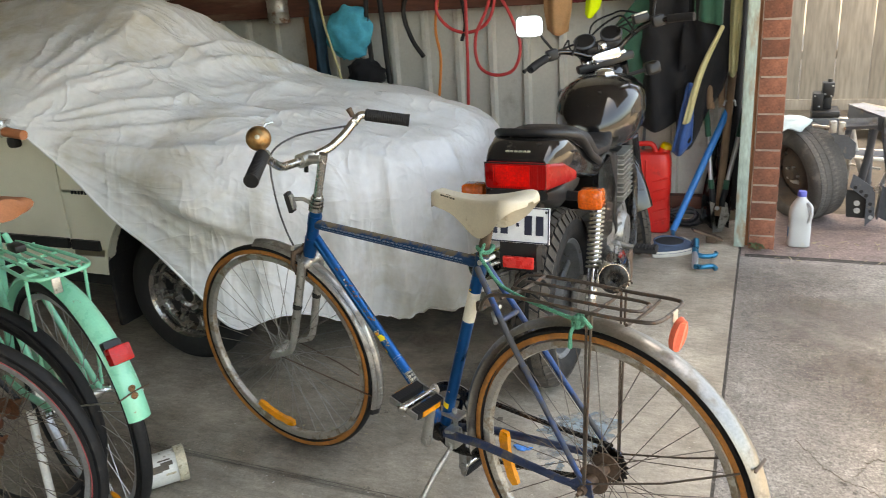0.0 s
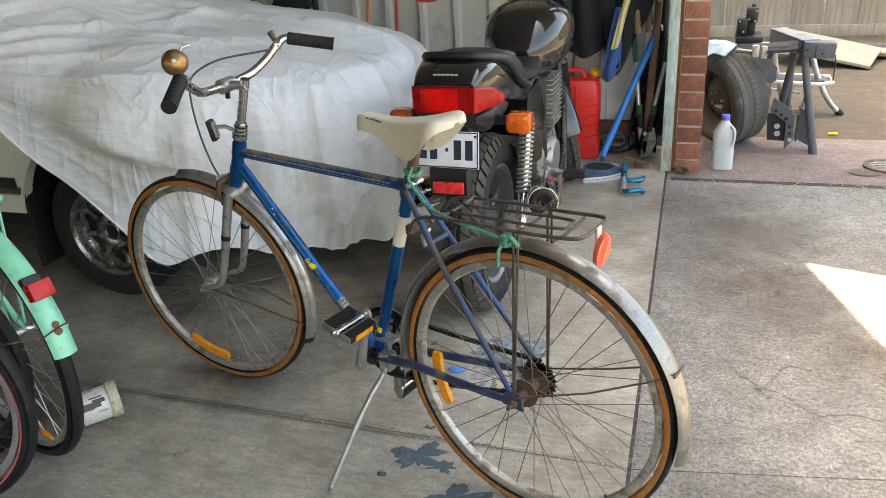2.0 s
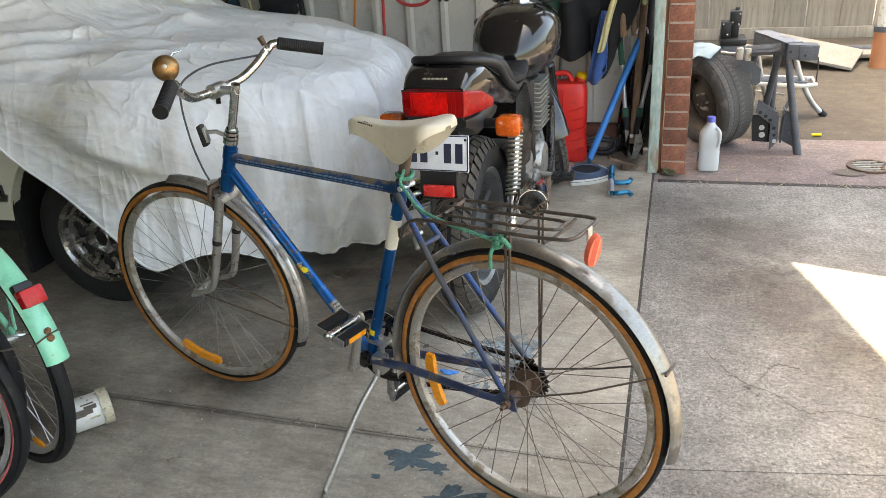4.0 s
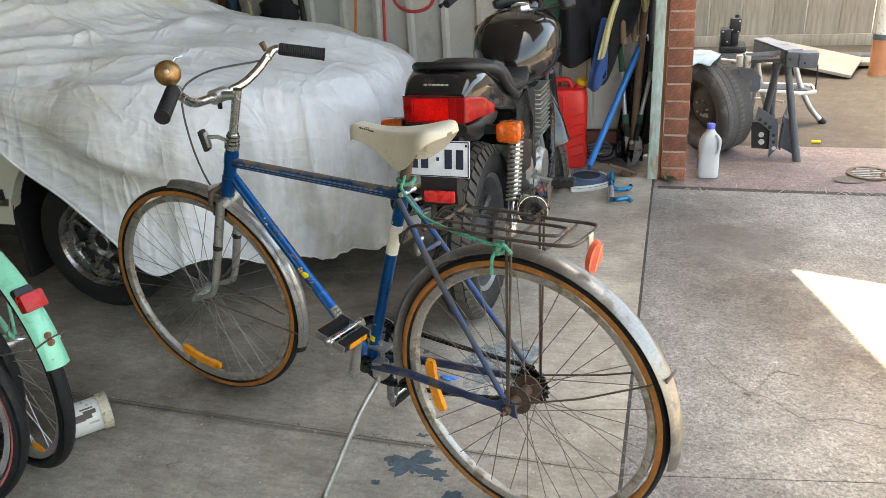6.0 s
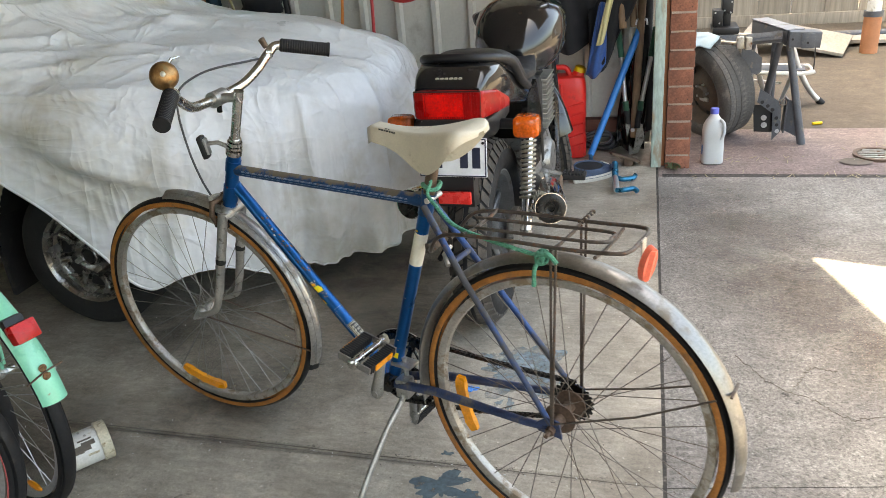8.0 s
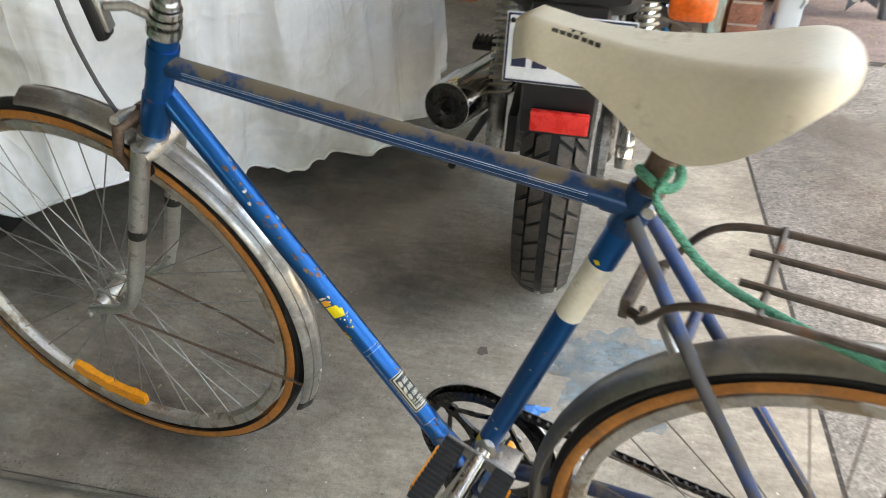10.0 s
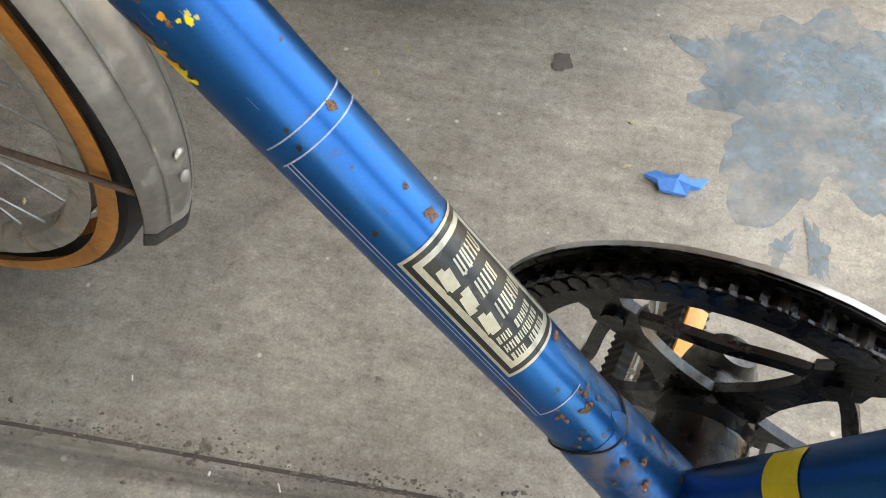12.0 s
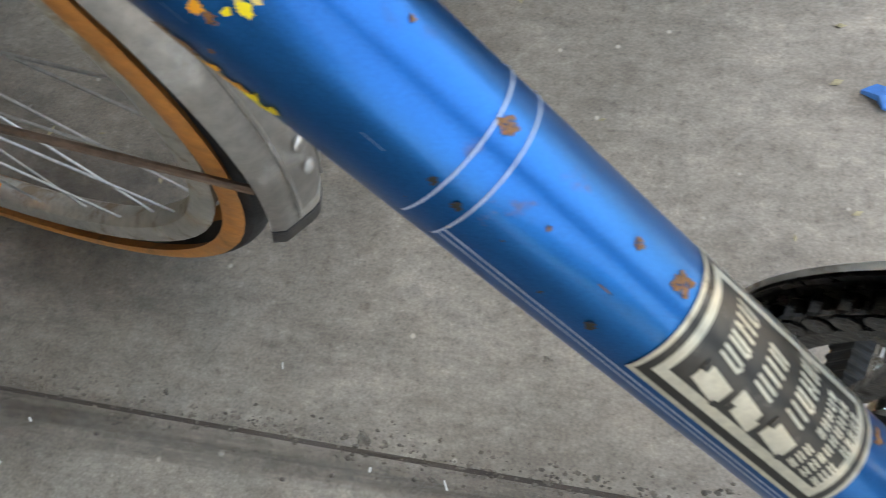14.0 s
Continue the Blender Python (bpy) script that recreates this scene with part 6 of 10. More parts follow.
part("rear_reflector", Geo().loft([[(0.0, 0.016 * k * math.cos(t), 0.036 * k * math.sin(t)) for t in [2 * math.pi * j / 20 for j in range(20)]] for k in (1.0,)] + [[(-0.012, 0.014 * math.cos(t), 0.034 * math.sin(t)) for t in [2 * math.pi * j / 20 for j in range(20)]]], RFM), M["salmon"], rk, "faded red rear reflector")
part("reflector_ridge", Geo().loft([[(-0.0115, -0.009, z * 1.0), (-0.0165, 0.0, z * 0.98), (-0.0115, 0.009, z * 1.0)] for z in (-0.029, 0.0, 0.029)], RFM), M["salmon"], rk)
part("reflector_bracket", Geo().box(P3(-0.1745, 0, 0.406), (0.003, 0.022, 0.030), 0.001), M["alloy"], rk)

# green rope tied from the seat post to the rack
BM = bike.matrix_basis
KN = P3(-0.012, 0.072, 0.387)
rope = thing("rope", Matrix.Translation(BM @ KN), "faded green braided rope tied from seat post to rack", "rope")
RI = Matrix.Translation(-(BM @ KN)) @ BM
rp = spline([P3(0.250, 0.018, 0.482), P3(0.258, 0.024, 0.457), P3(0.238, 0.030, 0.436), P3(0.19, 0.045, 0.408), P3(0.10, 0.066, 0.399), KN], 24)


def strand(path, ph, r, tw):
    out = []
    L = 0.0
    for i, q in enumerate(path):
        if i:
            L += (q - path[i - 1]).length
        a = L * tw + ph
        out.append(q + Vector((0, math.cos(a), math.sin(a))) * r)
    return out


for k in range(3):
    part("strand", Geo().tube(strand(rp, k * 2.094, 0.0021, 330), 0.0026, 7, RI), M["rope"], rope)
part("loop", Geo().tube(spline([P3(0.262 + 0.0175 * math.cos(a), 0.0175 * math.sin(a), 0.466 + 0.004 * math.sin(2 * a)) for a in [2 * math.pi * k / 12 for k in range(12)]], 4, True), 0.0048, 8, RI, True), M["rope"], rope)
kn = []
for k in range(40):
    a = k * 0.62
    kn.append(KN + Vector((0.0135 * math.cos(a) * math.cos(a * 0.31), 0.009 * math.sin(a * 1.3), 0.0105 * math.sin(a))))
part("knot", Geo().tube(spline(kn, 3), 0.0034, 7, RI), M["rope"], rope)
part("tail", Geo().tube(spline([KN, KN + Vector((0.010, 0.012, -0.02)), KN + Vector((0.012, 0.013, -0.055))], 6), [0.0042] * 11 + [0.005, 0.0045], 8, RI), M["rope"], rope)
part("tail", Geo().tube(spline([KN, KN + Vector((-0.014, 0.008, 0.012)), KN + Vector((-0.03, 0.004, -0.006))], 6), 0.0045, 8, RI), M["rope"], rope)


# ---- motorcycle ----
mh = Vector((0.044, 0.999, 0)).normalized()
moto = thing("motorcycle", basis(Vector((-0.613, 2.40, 0)), mh, Vector((-mh.y, mh.x, 0)), Vector((0, 0, 1))),
             "black motorcycle with chrome exhausts and a red tail light", "motorcycle")


def moto_wheel(name, m, R, w, rim_r, label, tread_n=44):
    prof = []
    for k in range(13):
        a = radians(-118 + 236 * k / 12)
        prof.append((R - w * 0.5 + w * 0.5 * math.cos(a) * 1.0, w * 0.5 * math.sin(a)))
    prof = [(rim_r, -w * 0.36)] + prof[1:-1] + [(rim_r, w * 0.36)]
    tyre = part(name, Geo().ring(prof, 72, AXLE), M["rubber"], moto, label, m)
    rim = part("rim", Geo().ring([(rim_r + 0.012, -w * 0.34), (rim_r - 0.004, -w * 0.37), (rim_r - 0.016, -w * 0.30), (rim_r - 0.02, 0), (rim_r - 0.016, w * 0.30), (rim_r - 0.004, w * 0.37), (rim_r + 0.012, w * 0.34), (rim_r + 0.004, 0)], 60, AXLE), M["moto_wheel"], tyre)
    part("hub", Geo().lathe([(0, -0.06), (0.03, -0.06), (0.06, -0.045), (0.062, 0.045), (0.03, 0.06), (0, 0.06)], 24, AXLE), M["moto_wheel"], tyre)
    for k in range(5):
        a = radians(72 * k + 20)
        o = Vector((math.cos(a), 0, math.sin(a)))
        part("wheel_spoke", Geo().tube([o * 0.05, o * (rim_r - 0.012)], [0.020, 0.013], 10, squash=0.55), M["moto_wheel"], tyre)
    # tread blocks between zigzag grooves, over a blacker core that paints their shade
    lugs = []
    for side in (1, -1):
        g = Geo()
        for (r0, y0), (r1, y1), span, sk in (((R + 0.0055, side * 0.008), (R - 0.002, side * w * 0.26), 0.405, 0.05), ((R - 0.0045, side * w * 0.30), (R - 0.025, side * w * 0.455), 0.36, 0.06)):
            a0, a1 = -span * math.pi / tread_n * 2, span * math.pi / tread_n * 2
            vs = []
            for dr in (-0.008, 0.0):
                for r, y, s in ((r0, y0, 0), (r1, y1, sk)):
                    for a in (a0, a1):
                        vs.append(((r + dr) * math.cos(a + s), y, (r + dr) * math.sin(a + s)))
            g.add(vs, [(0, 1, 3, 2), (4, 6, 7, 5), (0, 4, 5, 1), (2, 3, 7, 6), (0, 2, 6, 4), (1, 5, 7, 3)])
        lugs.append(g.mesh("tread_block", M["moto_tread"]))
    for k in range(tread_n):
        for side in (0, 1):
            part("tread_block", lugs[side], None, tyre, "", pose(0, 0, 0, 0, 360.0 * (k + 0.5 * side) / tread_n, 0))
    return tyre


moto_wheel("rear_wheel", Matrix.Translation((0, 0, 0.308)), 0.304, 0.128, 0.205, "worn black motorcycle rear tyre")
FA = Vector((1.335, 0, 0.295))
steer_top = Vector((0.905, 0, 1.0))
sa = (steer_top - Vector((1.285, 0, 0.30))).normalized()
MST = Matrix.Translation(steer_top + Vector((0, 0.03, 0))) @ Matrix.Rotation(radians(30), 4, sa) @ Matrix.Translation(-steer_top)
moto_wheel("front_wheel", MST @ Matrix.Translation(FA), 0.291, 0.098, 0.215, "dusty black motorcycle front tyre", 40)


def ring_sec(x, w, z0, z1, p=2.6, n=20, yoff=0.0):
    """A rounded section across the machine at x, from height z0 to z1."""
    out = []
    for j in range(n):
        a = 2 * math.pi * j / n
        c, s = math.cos(a), math.sin(a)
        out.append((x, yoff + w * math.copysign(abs(c) ** (2 / p), c), (z0 + z1) / 2 + (z1 - z0) / 2 * math.copysign(abs(s) ** (2 / p), s)))
    return out


# tail cowl, tail light
part("tail_cowl", Geo().loft([ring_sec(x, w, a, b, 4.4, 28) for x, w, a, b in ((-0.350, 0.088, 0.850, 0.869), (-0.338, 0.094, 0.800, 0.884), (-0.30, 0.104, 0.79, 0.905), (-0.22, 0.120, 0.775, 0.919), (-0.06, 0.122, 0.74, 0.86), (0.10, 0.120, 0.70, 0.78), (0.24, 0.114, 0.68, 0.75))]), M["moto_black"], moto, "glossy black tail cowl")
lens = part("tail_light", Geo().loft([ring_sec(x, w, a, b, 9.0, 32) for x, w, a, b in ((-0.357, 0.090, 0.784, 0.858), (-0.353, 0.0935, 0.781, 0.861), (-0.348, 0.096, 0.780, 0.861), (-0.27, 0.122, 0.778, 0.846), (-0.200, 0.1330, 0.777, 0.808))]), M["red_lens"], moto, "red ribbed tail light lens with a brighter middle")
# brake section in brighter red, which paints the glow in its middle
part("brake_lens", Geo().box((-0.3575, 0.012, 0.8215), (0.004, 0.110, 0.060), 0.0015), M["red_glow"], lens, "brake lens in brighter red for its glow")
for k in range(26):
    part("lens_rib", Geo().tube([(-0.3592, 0.080 - 0.0064 * k, 0.787), (-0.3592, 0.080 - 0.0064 * k, 0.856)], 0.0011, 5), M["red_lens"] if not 4 <= k <= 19 else M["red_glow"], lens)
part("lens_frame", Geo().tube([(-0.358, 0.089, 0.783), (-0.358, -0.089, 0.783), (-0.358, -0.091, 0.8585), (-0.358, 0.091, 0.8585)], 0.0022, 6, None, True), M["plastic"], lens)
part("lens_divider", Geo().box((-0.3585, -0.064, 0.8215), (0.003, 0.004, 0.072)), M["red_lens"], lens)
g = Geo()
for k in range(6):
    g.box((-0.336, -0.034 + 0.0125 * k, 0.888), (0.010, 0.0085, 0.004), 0.001)
part("badge", g, M["silver"], moto, "small pale maker's badge as plain bars", pose(0, 0, 0, 0, 0, 0))
part("tail_under", Geo().loft([ring_sec(x, w, a, b, 4.0) for x, w, a, b in ((-0.335, 0.088, 0.745, 0.778), (-0.25, 0.108, 0.70, 0.782), (-0.05, 0.10, 0.70, 0.80), (0.05, 0.08, 0.70, 0.80))]), M["plastic"], moto, "black plastic tail underside")
part("rear_mudguard", Geo().loft([[(x + dx, y, z) for y, dx in ((-0.062, 0.03), (-0.056, 0.0), (0.056, 0.0), (0.062, 0.03), (0.052, 0.012), (-0.052, 0.012))] for x, z in ((-0.31, 0.745), (-0.345, 0.66), (-0.358, 0.58), (-0.352, 0.535))]), M["plastic"], moto, "black plastic rear mudguard")
PL = Matrix.Translation((-0.366, -0.006, 0.682)) @ pose(0, 0, 0, 0, 8, 0)
plate = part("number_plate", Geo().box((0, 0, 0), (0.004, 0.190, 0.105), 0.0015), M["plate"], moto, "white number plate with plain dark bars", PL)
for y, z, sy, sz in ((0, 0.0495, 0.184, 0.003), (0, -0.0495, 0.184, 0.003), (0.0915, 0, 0.003, 0.10), (-0.0915, 0, 0.003, 0.10)):
    part("plate_edge", Geo().box((-0.0028, y, z), (0.0016, sy, sz)), M["plate_ink"], plate)
for y in (0.072, 0.040, 0.0, -0.032, -0.066):
    part("plate_bar", Geo().box((-0.0028, y, 0.0), (0.0016, 0.022 if y else 0.008, 0.056 if y else 0.010)), M["plate_ink"], plate)
for y in (0.085, -0.085):
    part("plate_bolt", Geo().sphere((-0.003, y, 0.040), (0.003, 0.004, 0.004), 8), M["plastic"], plate)
part("plate_bracket", Geo().box((-0.338, 0.0, 0.635), (0.02, 0.12, 0.05), 0.004), M["plastic"], moto)
part("rear_reflector", Geo().box((-0.372, -0.006, 0.569), (0.014, 0.092, 0.034), 0.003), M["red_bright"], moto, "red rectangular reflector")
for s in (1, -1):
    part("indicator_stalk", Geo().tube([(-0.20, s * 0.09, 0.729), (-0.205, s * 0.16, 0.729)], [0.016, 0.014], 12), M["plastic"], moto)
    ind = part("indicator", Geo().loft([ring_sec(x, w, 0.729 - h, 0.729 + h, 5, 20, s * 0.183) for x, w, h in ((-0.245, 0.030, 0.024), (-0.240, 0.036, 0.0295), (-0.205, 0.037, 0.030), (-0.195, 0.030, 0.024))]), M["orange_lens"], moto, "orange indicator lens")
    part("indicator_back", Geo().loft([ring_sec(x, w, 0.729 - h, 0.729 + h, 5, 20, s * 0.183) for x, w, h in ((-0.198, 0.034, 0.028), (-0.165, 0.020, 0.018))]), M["plastic"], ind)
    # shock absorber
    a, b = Vector((-0.04, s * 0.135, 0.335)), Vector((0.075, s * 0.135, 0.70))
    d = b - a
    # left body in dull alloy to paint the shade on that side
    sh = part("shock_absorber", Geo().tube([a, a + d * 0.25, a + d * 0.26, a + d * 0.9], [0.019, 0.019, 0.016, 0.016], 16), M["moto_chrome"] if s < 0 else M["cast"], moto, "chrome shock absorber, duller on the shaded left side")
    coil = []
    for k in range(16 * 14 + 1):
        t = k / (16 * 14)
        an = 2 * math.pi * 16 * t
        e = Vector((math.cos(an) * d.normalized().z, math.sin(an), -math.cos(an) * d.normalized().x))
        coil.append(a + d * (0.26 + 0.60 * t) + e * 0.0215)
    part("coil_spring", Geo().tube(coil, 0.0041, 8), M["spring"], sh, "cream painted coil spring")
    part("shock_cap", Geo().tube([a + d * 0.86, a + d * 0.95], [0.03, 0.018], 16), M["plastic"], sh)
    part("shock_foot", Geo().tube([a - d * 0.06, a + d * 0.07], [0.016, 0.02], 12), M["cast"], sh)
    # exhaust
    MZ = 0.438
    prof = [(0.040, -0.006), (0.048, -0.006), (0.0495, 0.0), (0.052, 0.02), (0.054, 0.10), (0.054, 0.30), (0.040, 0.46), (0.020, 0.52)]
    mm = along((-0.105, s * 0.224, MZ), (0.5, s * 0.090, MZ - 0.11))
    part("muffler", Geo().lathe(prof, 32, mm), M["moto_chrome"], moto, "chrome exhaust muffler")
    part("muffler_end", Geo().lathe([(0.0, 0.012), (0.010, 0.012), (0.011, -0.010), (0.017, -0.011), (0.019, -0.006), (0.036, -0.009), (0.046, -0.006), (0.0465, 0.0), (0.040, 0.004)], 28, mm), M["grease"], moto, "sooty black muffler end")
    part("exhaust_pipe", Geo().tube(spline([(0.40, s * 0.108, 0.345), (0.62, s * 0.12, 0.29), (0.86, s * 0.09, 0.34), (0.90, s * 0.08, 0.52), (0.80, s * 0.06, 0.56)], 6), 0.019, 14), M["grease"], moto)
    part("swing_arm", Geo().tube([(0.0, s * 0.095, 0.308), (0.45, s * 0.11, 0.35)], [0.018, 0.024], 12), M["cast"], moto)
    fr = part("footrest", Geo().box((0.45, s * 0.222, 0.345), (0.058, 0.088, 0.020), 0.005), M["rubber"], moto, "black rubber footrest")
    for k in range(7):
        part("tread_rib", Geo().box((0.45, s * 0.222 - 0.036 + 0.012 * k, 0.357), (0.056, 0.005, 0.006), 0.001), M["rubber"], fr)
    part("heel_plate", Geo().box((0.30, s * 0.180, 0.335), (0.055, 0.010, 0.115), 0.006, pose(0, 0, 0, 0, 0, s * 3)), M["rusty"], moto, "rusty brown heel plate")
    part("footrest_bracket", Geo().tube([(0.45, s * 0.11, 0.36), (0.45, s * 0.19, 0.345)], 0.011, 10), M["cast"], moto)
    part("side_panel", Geo().loft([[(x, s * (0.098 + o), z) for x, z in ((0.10, 0.46), (0.34, 0.44), (0.40, 0.60), (0.30, 0.74), (0.14, 0.72))] for o in (0.0, 0.02)]), M["moto_black"], moto, "glossy black side panel")
part("number_stay", Geo().tube([(-0.02, 0.10, 0.62), (-0.22, 0.06, 0.66)], 0.01, 8), M["plastic"], moto)
part("side_stand", Geo().tube([(0.42, 0.16, 0.26), (0.36, 0.30, 0.012)], 0.011, 10), M["plastic"], moto)
part("rear_brake", Geo().lathe([(0, 0), (0.075, 0), (0.085, 0.01), (0.085, 0.025), (0, 0.03)], 24, Matrix.Translation((0, -0.075, 0.308)) @ pose(0, 0, 0, 90)), M["cast"], moto)
part("chain_case", Geo().loft([[(x, 0.085 + o, z) for x, z in ((-0.12, 0.36), (0.42, 0.42), (0.42, 0.47), (-0.10, 0.43))] for o in (0.0, 0.018)]), M["plastic"], moto)
# seat
part("seat", Geo().loft([ring_sec(x, w, a, b, 3.0) for x, w, a, b in ((-0.19, 0.075, 0.875, 0.905), (-0.16, 0.100, 0.86, 0.918), (-0.05, 0.112, 0.84, 0.912), (0.05, 0.116, 0.80, 0.880), (0.14, 0.118, 0.76, 0.805), (0.30, 0.118, 0.74, 0.785), (0.42, 0.100, 0.74, 0.795), (0.48, 0.080, 0.77, 0.82))]), M["seat"], moto, "stepped black vinyl seat")
part("grab_rail", Geo().tube(spline([(0.10, 0.128, 0.765), (-0.02, 0.130, 0.815), (-0.12, 0.126, 0.885), (-0.20, 0.104, 0.912), (-0.24, 0.066, 0.921), (-0.25, 0.0, 0.924), (-0.24, -0.066, 0.921), (-0.20, -0.104, 0.912), (-0.12, -0.126, 0.885), (-0.02, -0.130, 0.815), (0.10, -0.128, 0.765)], 5), 0.0125, 12), M["seat"], moto, "black padded grab rail")
# tank
part("fuel_tank", Geo().loft([ring_sec(x, w, a, b, p) for x, w, a, b, p in ((0.42, 0.060, 0.75, 0.83, 2.4), (0.45, 0.100, 0.725, 0.88, 2.4), (0.52, 0.142, 0.70, 0.935, 2.6), (0.62, 0.164, 0.70, 0.962, 2.8), (0.74, 0.162, 0.71, 0.968, 2.8), (0.84, 0.138, 0.74, 0.952, 2.6), (0.90, 0.095, 0.78, 0.925, 2.4), (0.925, 0.05, 0.81, 0.90, 2.2))]), M["moto_black"], moto, "glossy black teardrop fuel tank")
part("fuel_cap", Geo().lathe([(0, 0.022), (0.02, 0.021), (0.036, 0.014), (0.04, 0.0), (0, 0)], 24, pose(0.72, 0, 0.963, 0, -4)), M["moto_chrome"], moto, "chrome fuel cap")
# engine
part("crankcase", Geo().box((0.56, 0, 0.36), (0.36, 0.20, 0.22), 0.05), M["cast"], moto, "cast alloy engine case")
part("clutch_cover", Geo().lathe([(0, 0.03), (0.07, 0.028), (0.085, 0.012), (0.088, 0), (0, 0)], 26, Matrix.Translation((0.56, -0.10, 0.37)) @ pose(0, 0, 0, 90)), M["cast"], moto)
part("clutch_cover", Geo().lathe([(0, 0.03), (0.07, 0.028), (0.085, 0.012), (0.088, 0), (0, 0)], 26, Matrix.Translation((0.56, 0.10, 0.37)) @ pose(0, 0, 0, -90)), M["cast"], moto)
cyl = part("cylinder", Geo().box((0.70, 0, 0.57), (0.13, 0.14, 0.21), 0.02), M["plastic"], moto, "finned engine cylinder")
for k in range(11):
    part("fin", Geo().box((0.70, 0, 0.480 + 0.0185 * k), (0.18, 0.205, 0.0055), 0.002), M["alloy"], cyl)
part("air_box", Geo().box((0.40, 0, 0.62), (0.18, 0.22, 0.20), 0.03), M["plastic"], moto)
for s in (1, -1):
    part("frame_rail", Geo().tube(spline([(0.10, s * 0.10, 0.74), (0.42, s * 0.09, 0.70), (0.48, s * 0.095, 0.42), (0.55, s * 0.095, 0.24), (0.85, s * 0.10, 0.24), (0.93, s * 0.05, 0.75)], 5), 0.014, 10), M["plastic"], moto)
    part("carburettor", Geo().tube([(0.50, s * 0.05, 0.62), (0.62, s * 0.05, 0.60)], 0.028, 14), M["cast"], moto)
# front end, turned left on its lock
for s in (1, -1):
    lo, hi = Vector((1.322, s * 0.080, 0.29)), Vector((0.975, s * 0.075, 0.96))
    part("fork_leg", Geo().tube([lo, lo + (hi - lo) * 0.48, lo + (hi - lo) * 0.49, hi], [0.026, 0.027, 0.0185, 0.0185], 16), M["moto_black"], moto, "black fork leg", MST)
fm = []
for k in range(15):
    a = radians(20 + 160 * k / 14)
    out = [(t, 0.315 - 0.055 * abs(t) ** 2.6, 0.074 * math.sin(t * 1.45) / math.sin(1.45)) for t in (-1, -0.9, -0.75, -0.5, -0.25, 0, 0.25, 0.5, 0.75, 0.9, 1)]
    fm.append([(math.cos(a) * r, y, math.sin(a) * r) for t, r, y in out] + [(math.cos(a) * (r - 0.006), y * 0.94, math.sin(a) * (r - 0.006)) for t, r, y in reversed(out)])
part("front_mudguard", Geo().loft(fm, Matrix.Translation(FA)), M["moto_black"], moto, "glossy black front mudguard", MST, 70)
part("headlight", Geo().lathe([(0, -0.10), (0.05, -0.085), (0.085, -0.04), (0.095, 0.02), (0.095, 0.05), (0.088, 0.055), (0, 0.06)], 28, MST @ Matrix.Translation((1.03, 0, 0.92)) @ pose(0, 0, 0, 0, 90)), M["moto_black"], moto, "black headlight shell")
for z, w in ((0.80, 0.12), (0.985, 0.12)):
    part("fork_yoke", Geo().box((0.975 if z > 0.9 else 1.07, 0, z), (0.07, 0.24, 0.035), 0.010), M["plastic"], moto, "", MST)
bar = spline([(0.93, 0.0, 1.030), (0.93, 0.06, 1.030), (0.925, 0.11, 1.058), (0.885, 0.19, 1.09), (0.81, 0.285, 1.082), (0.765, 0.335, 1.07)], 6)
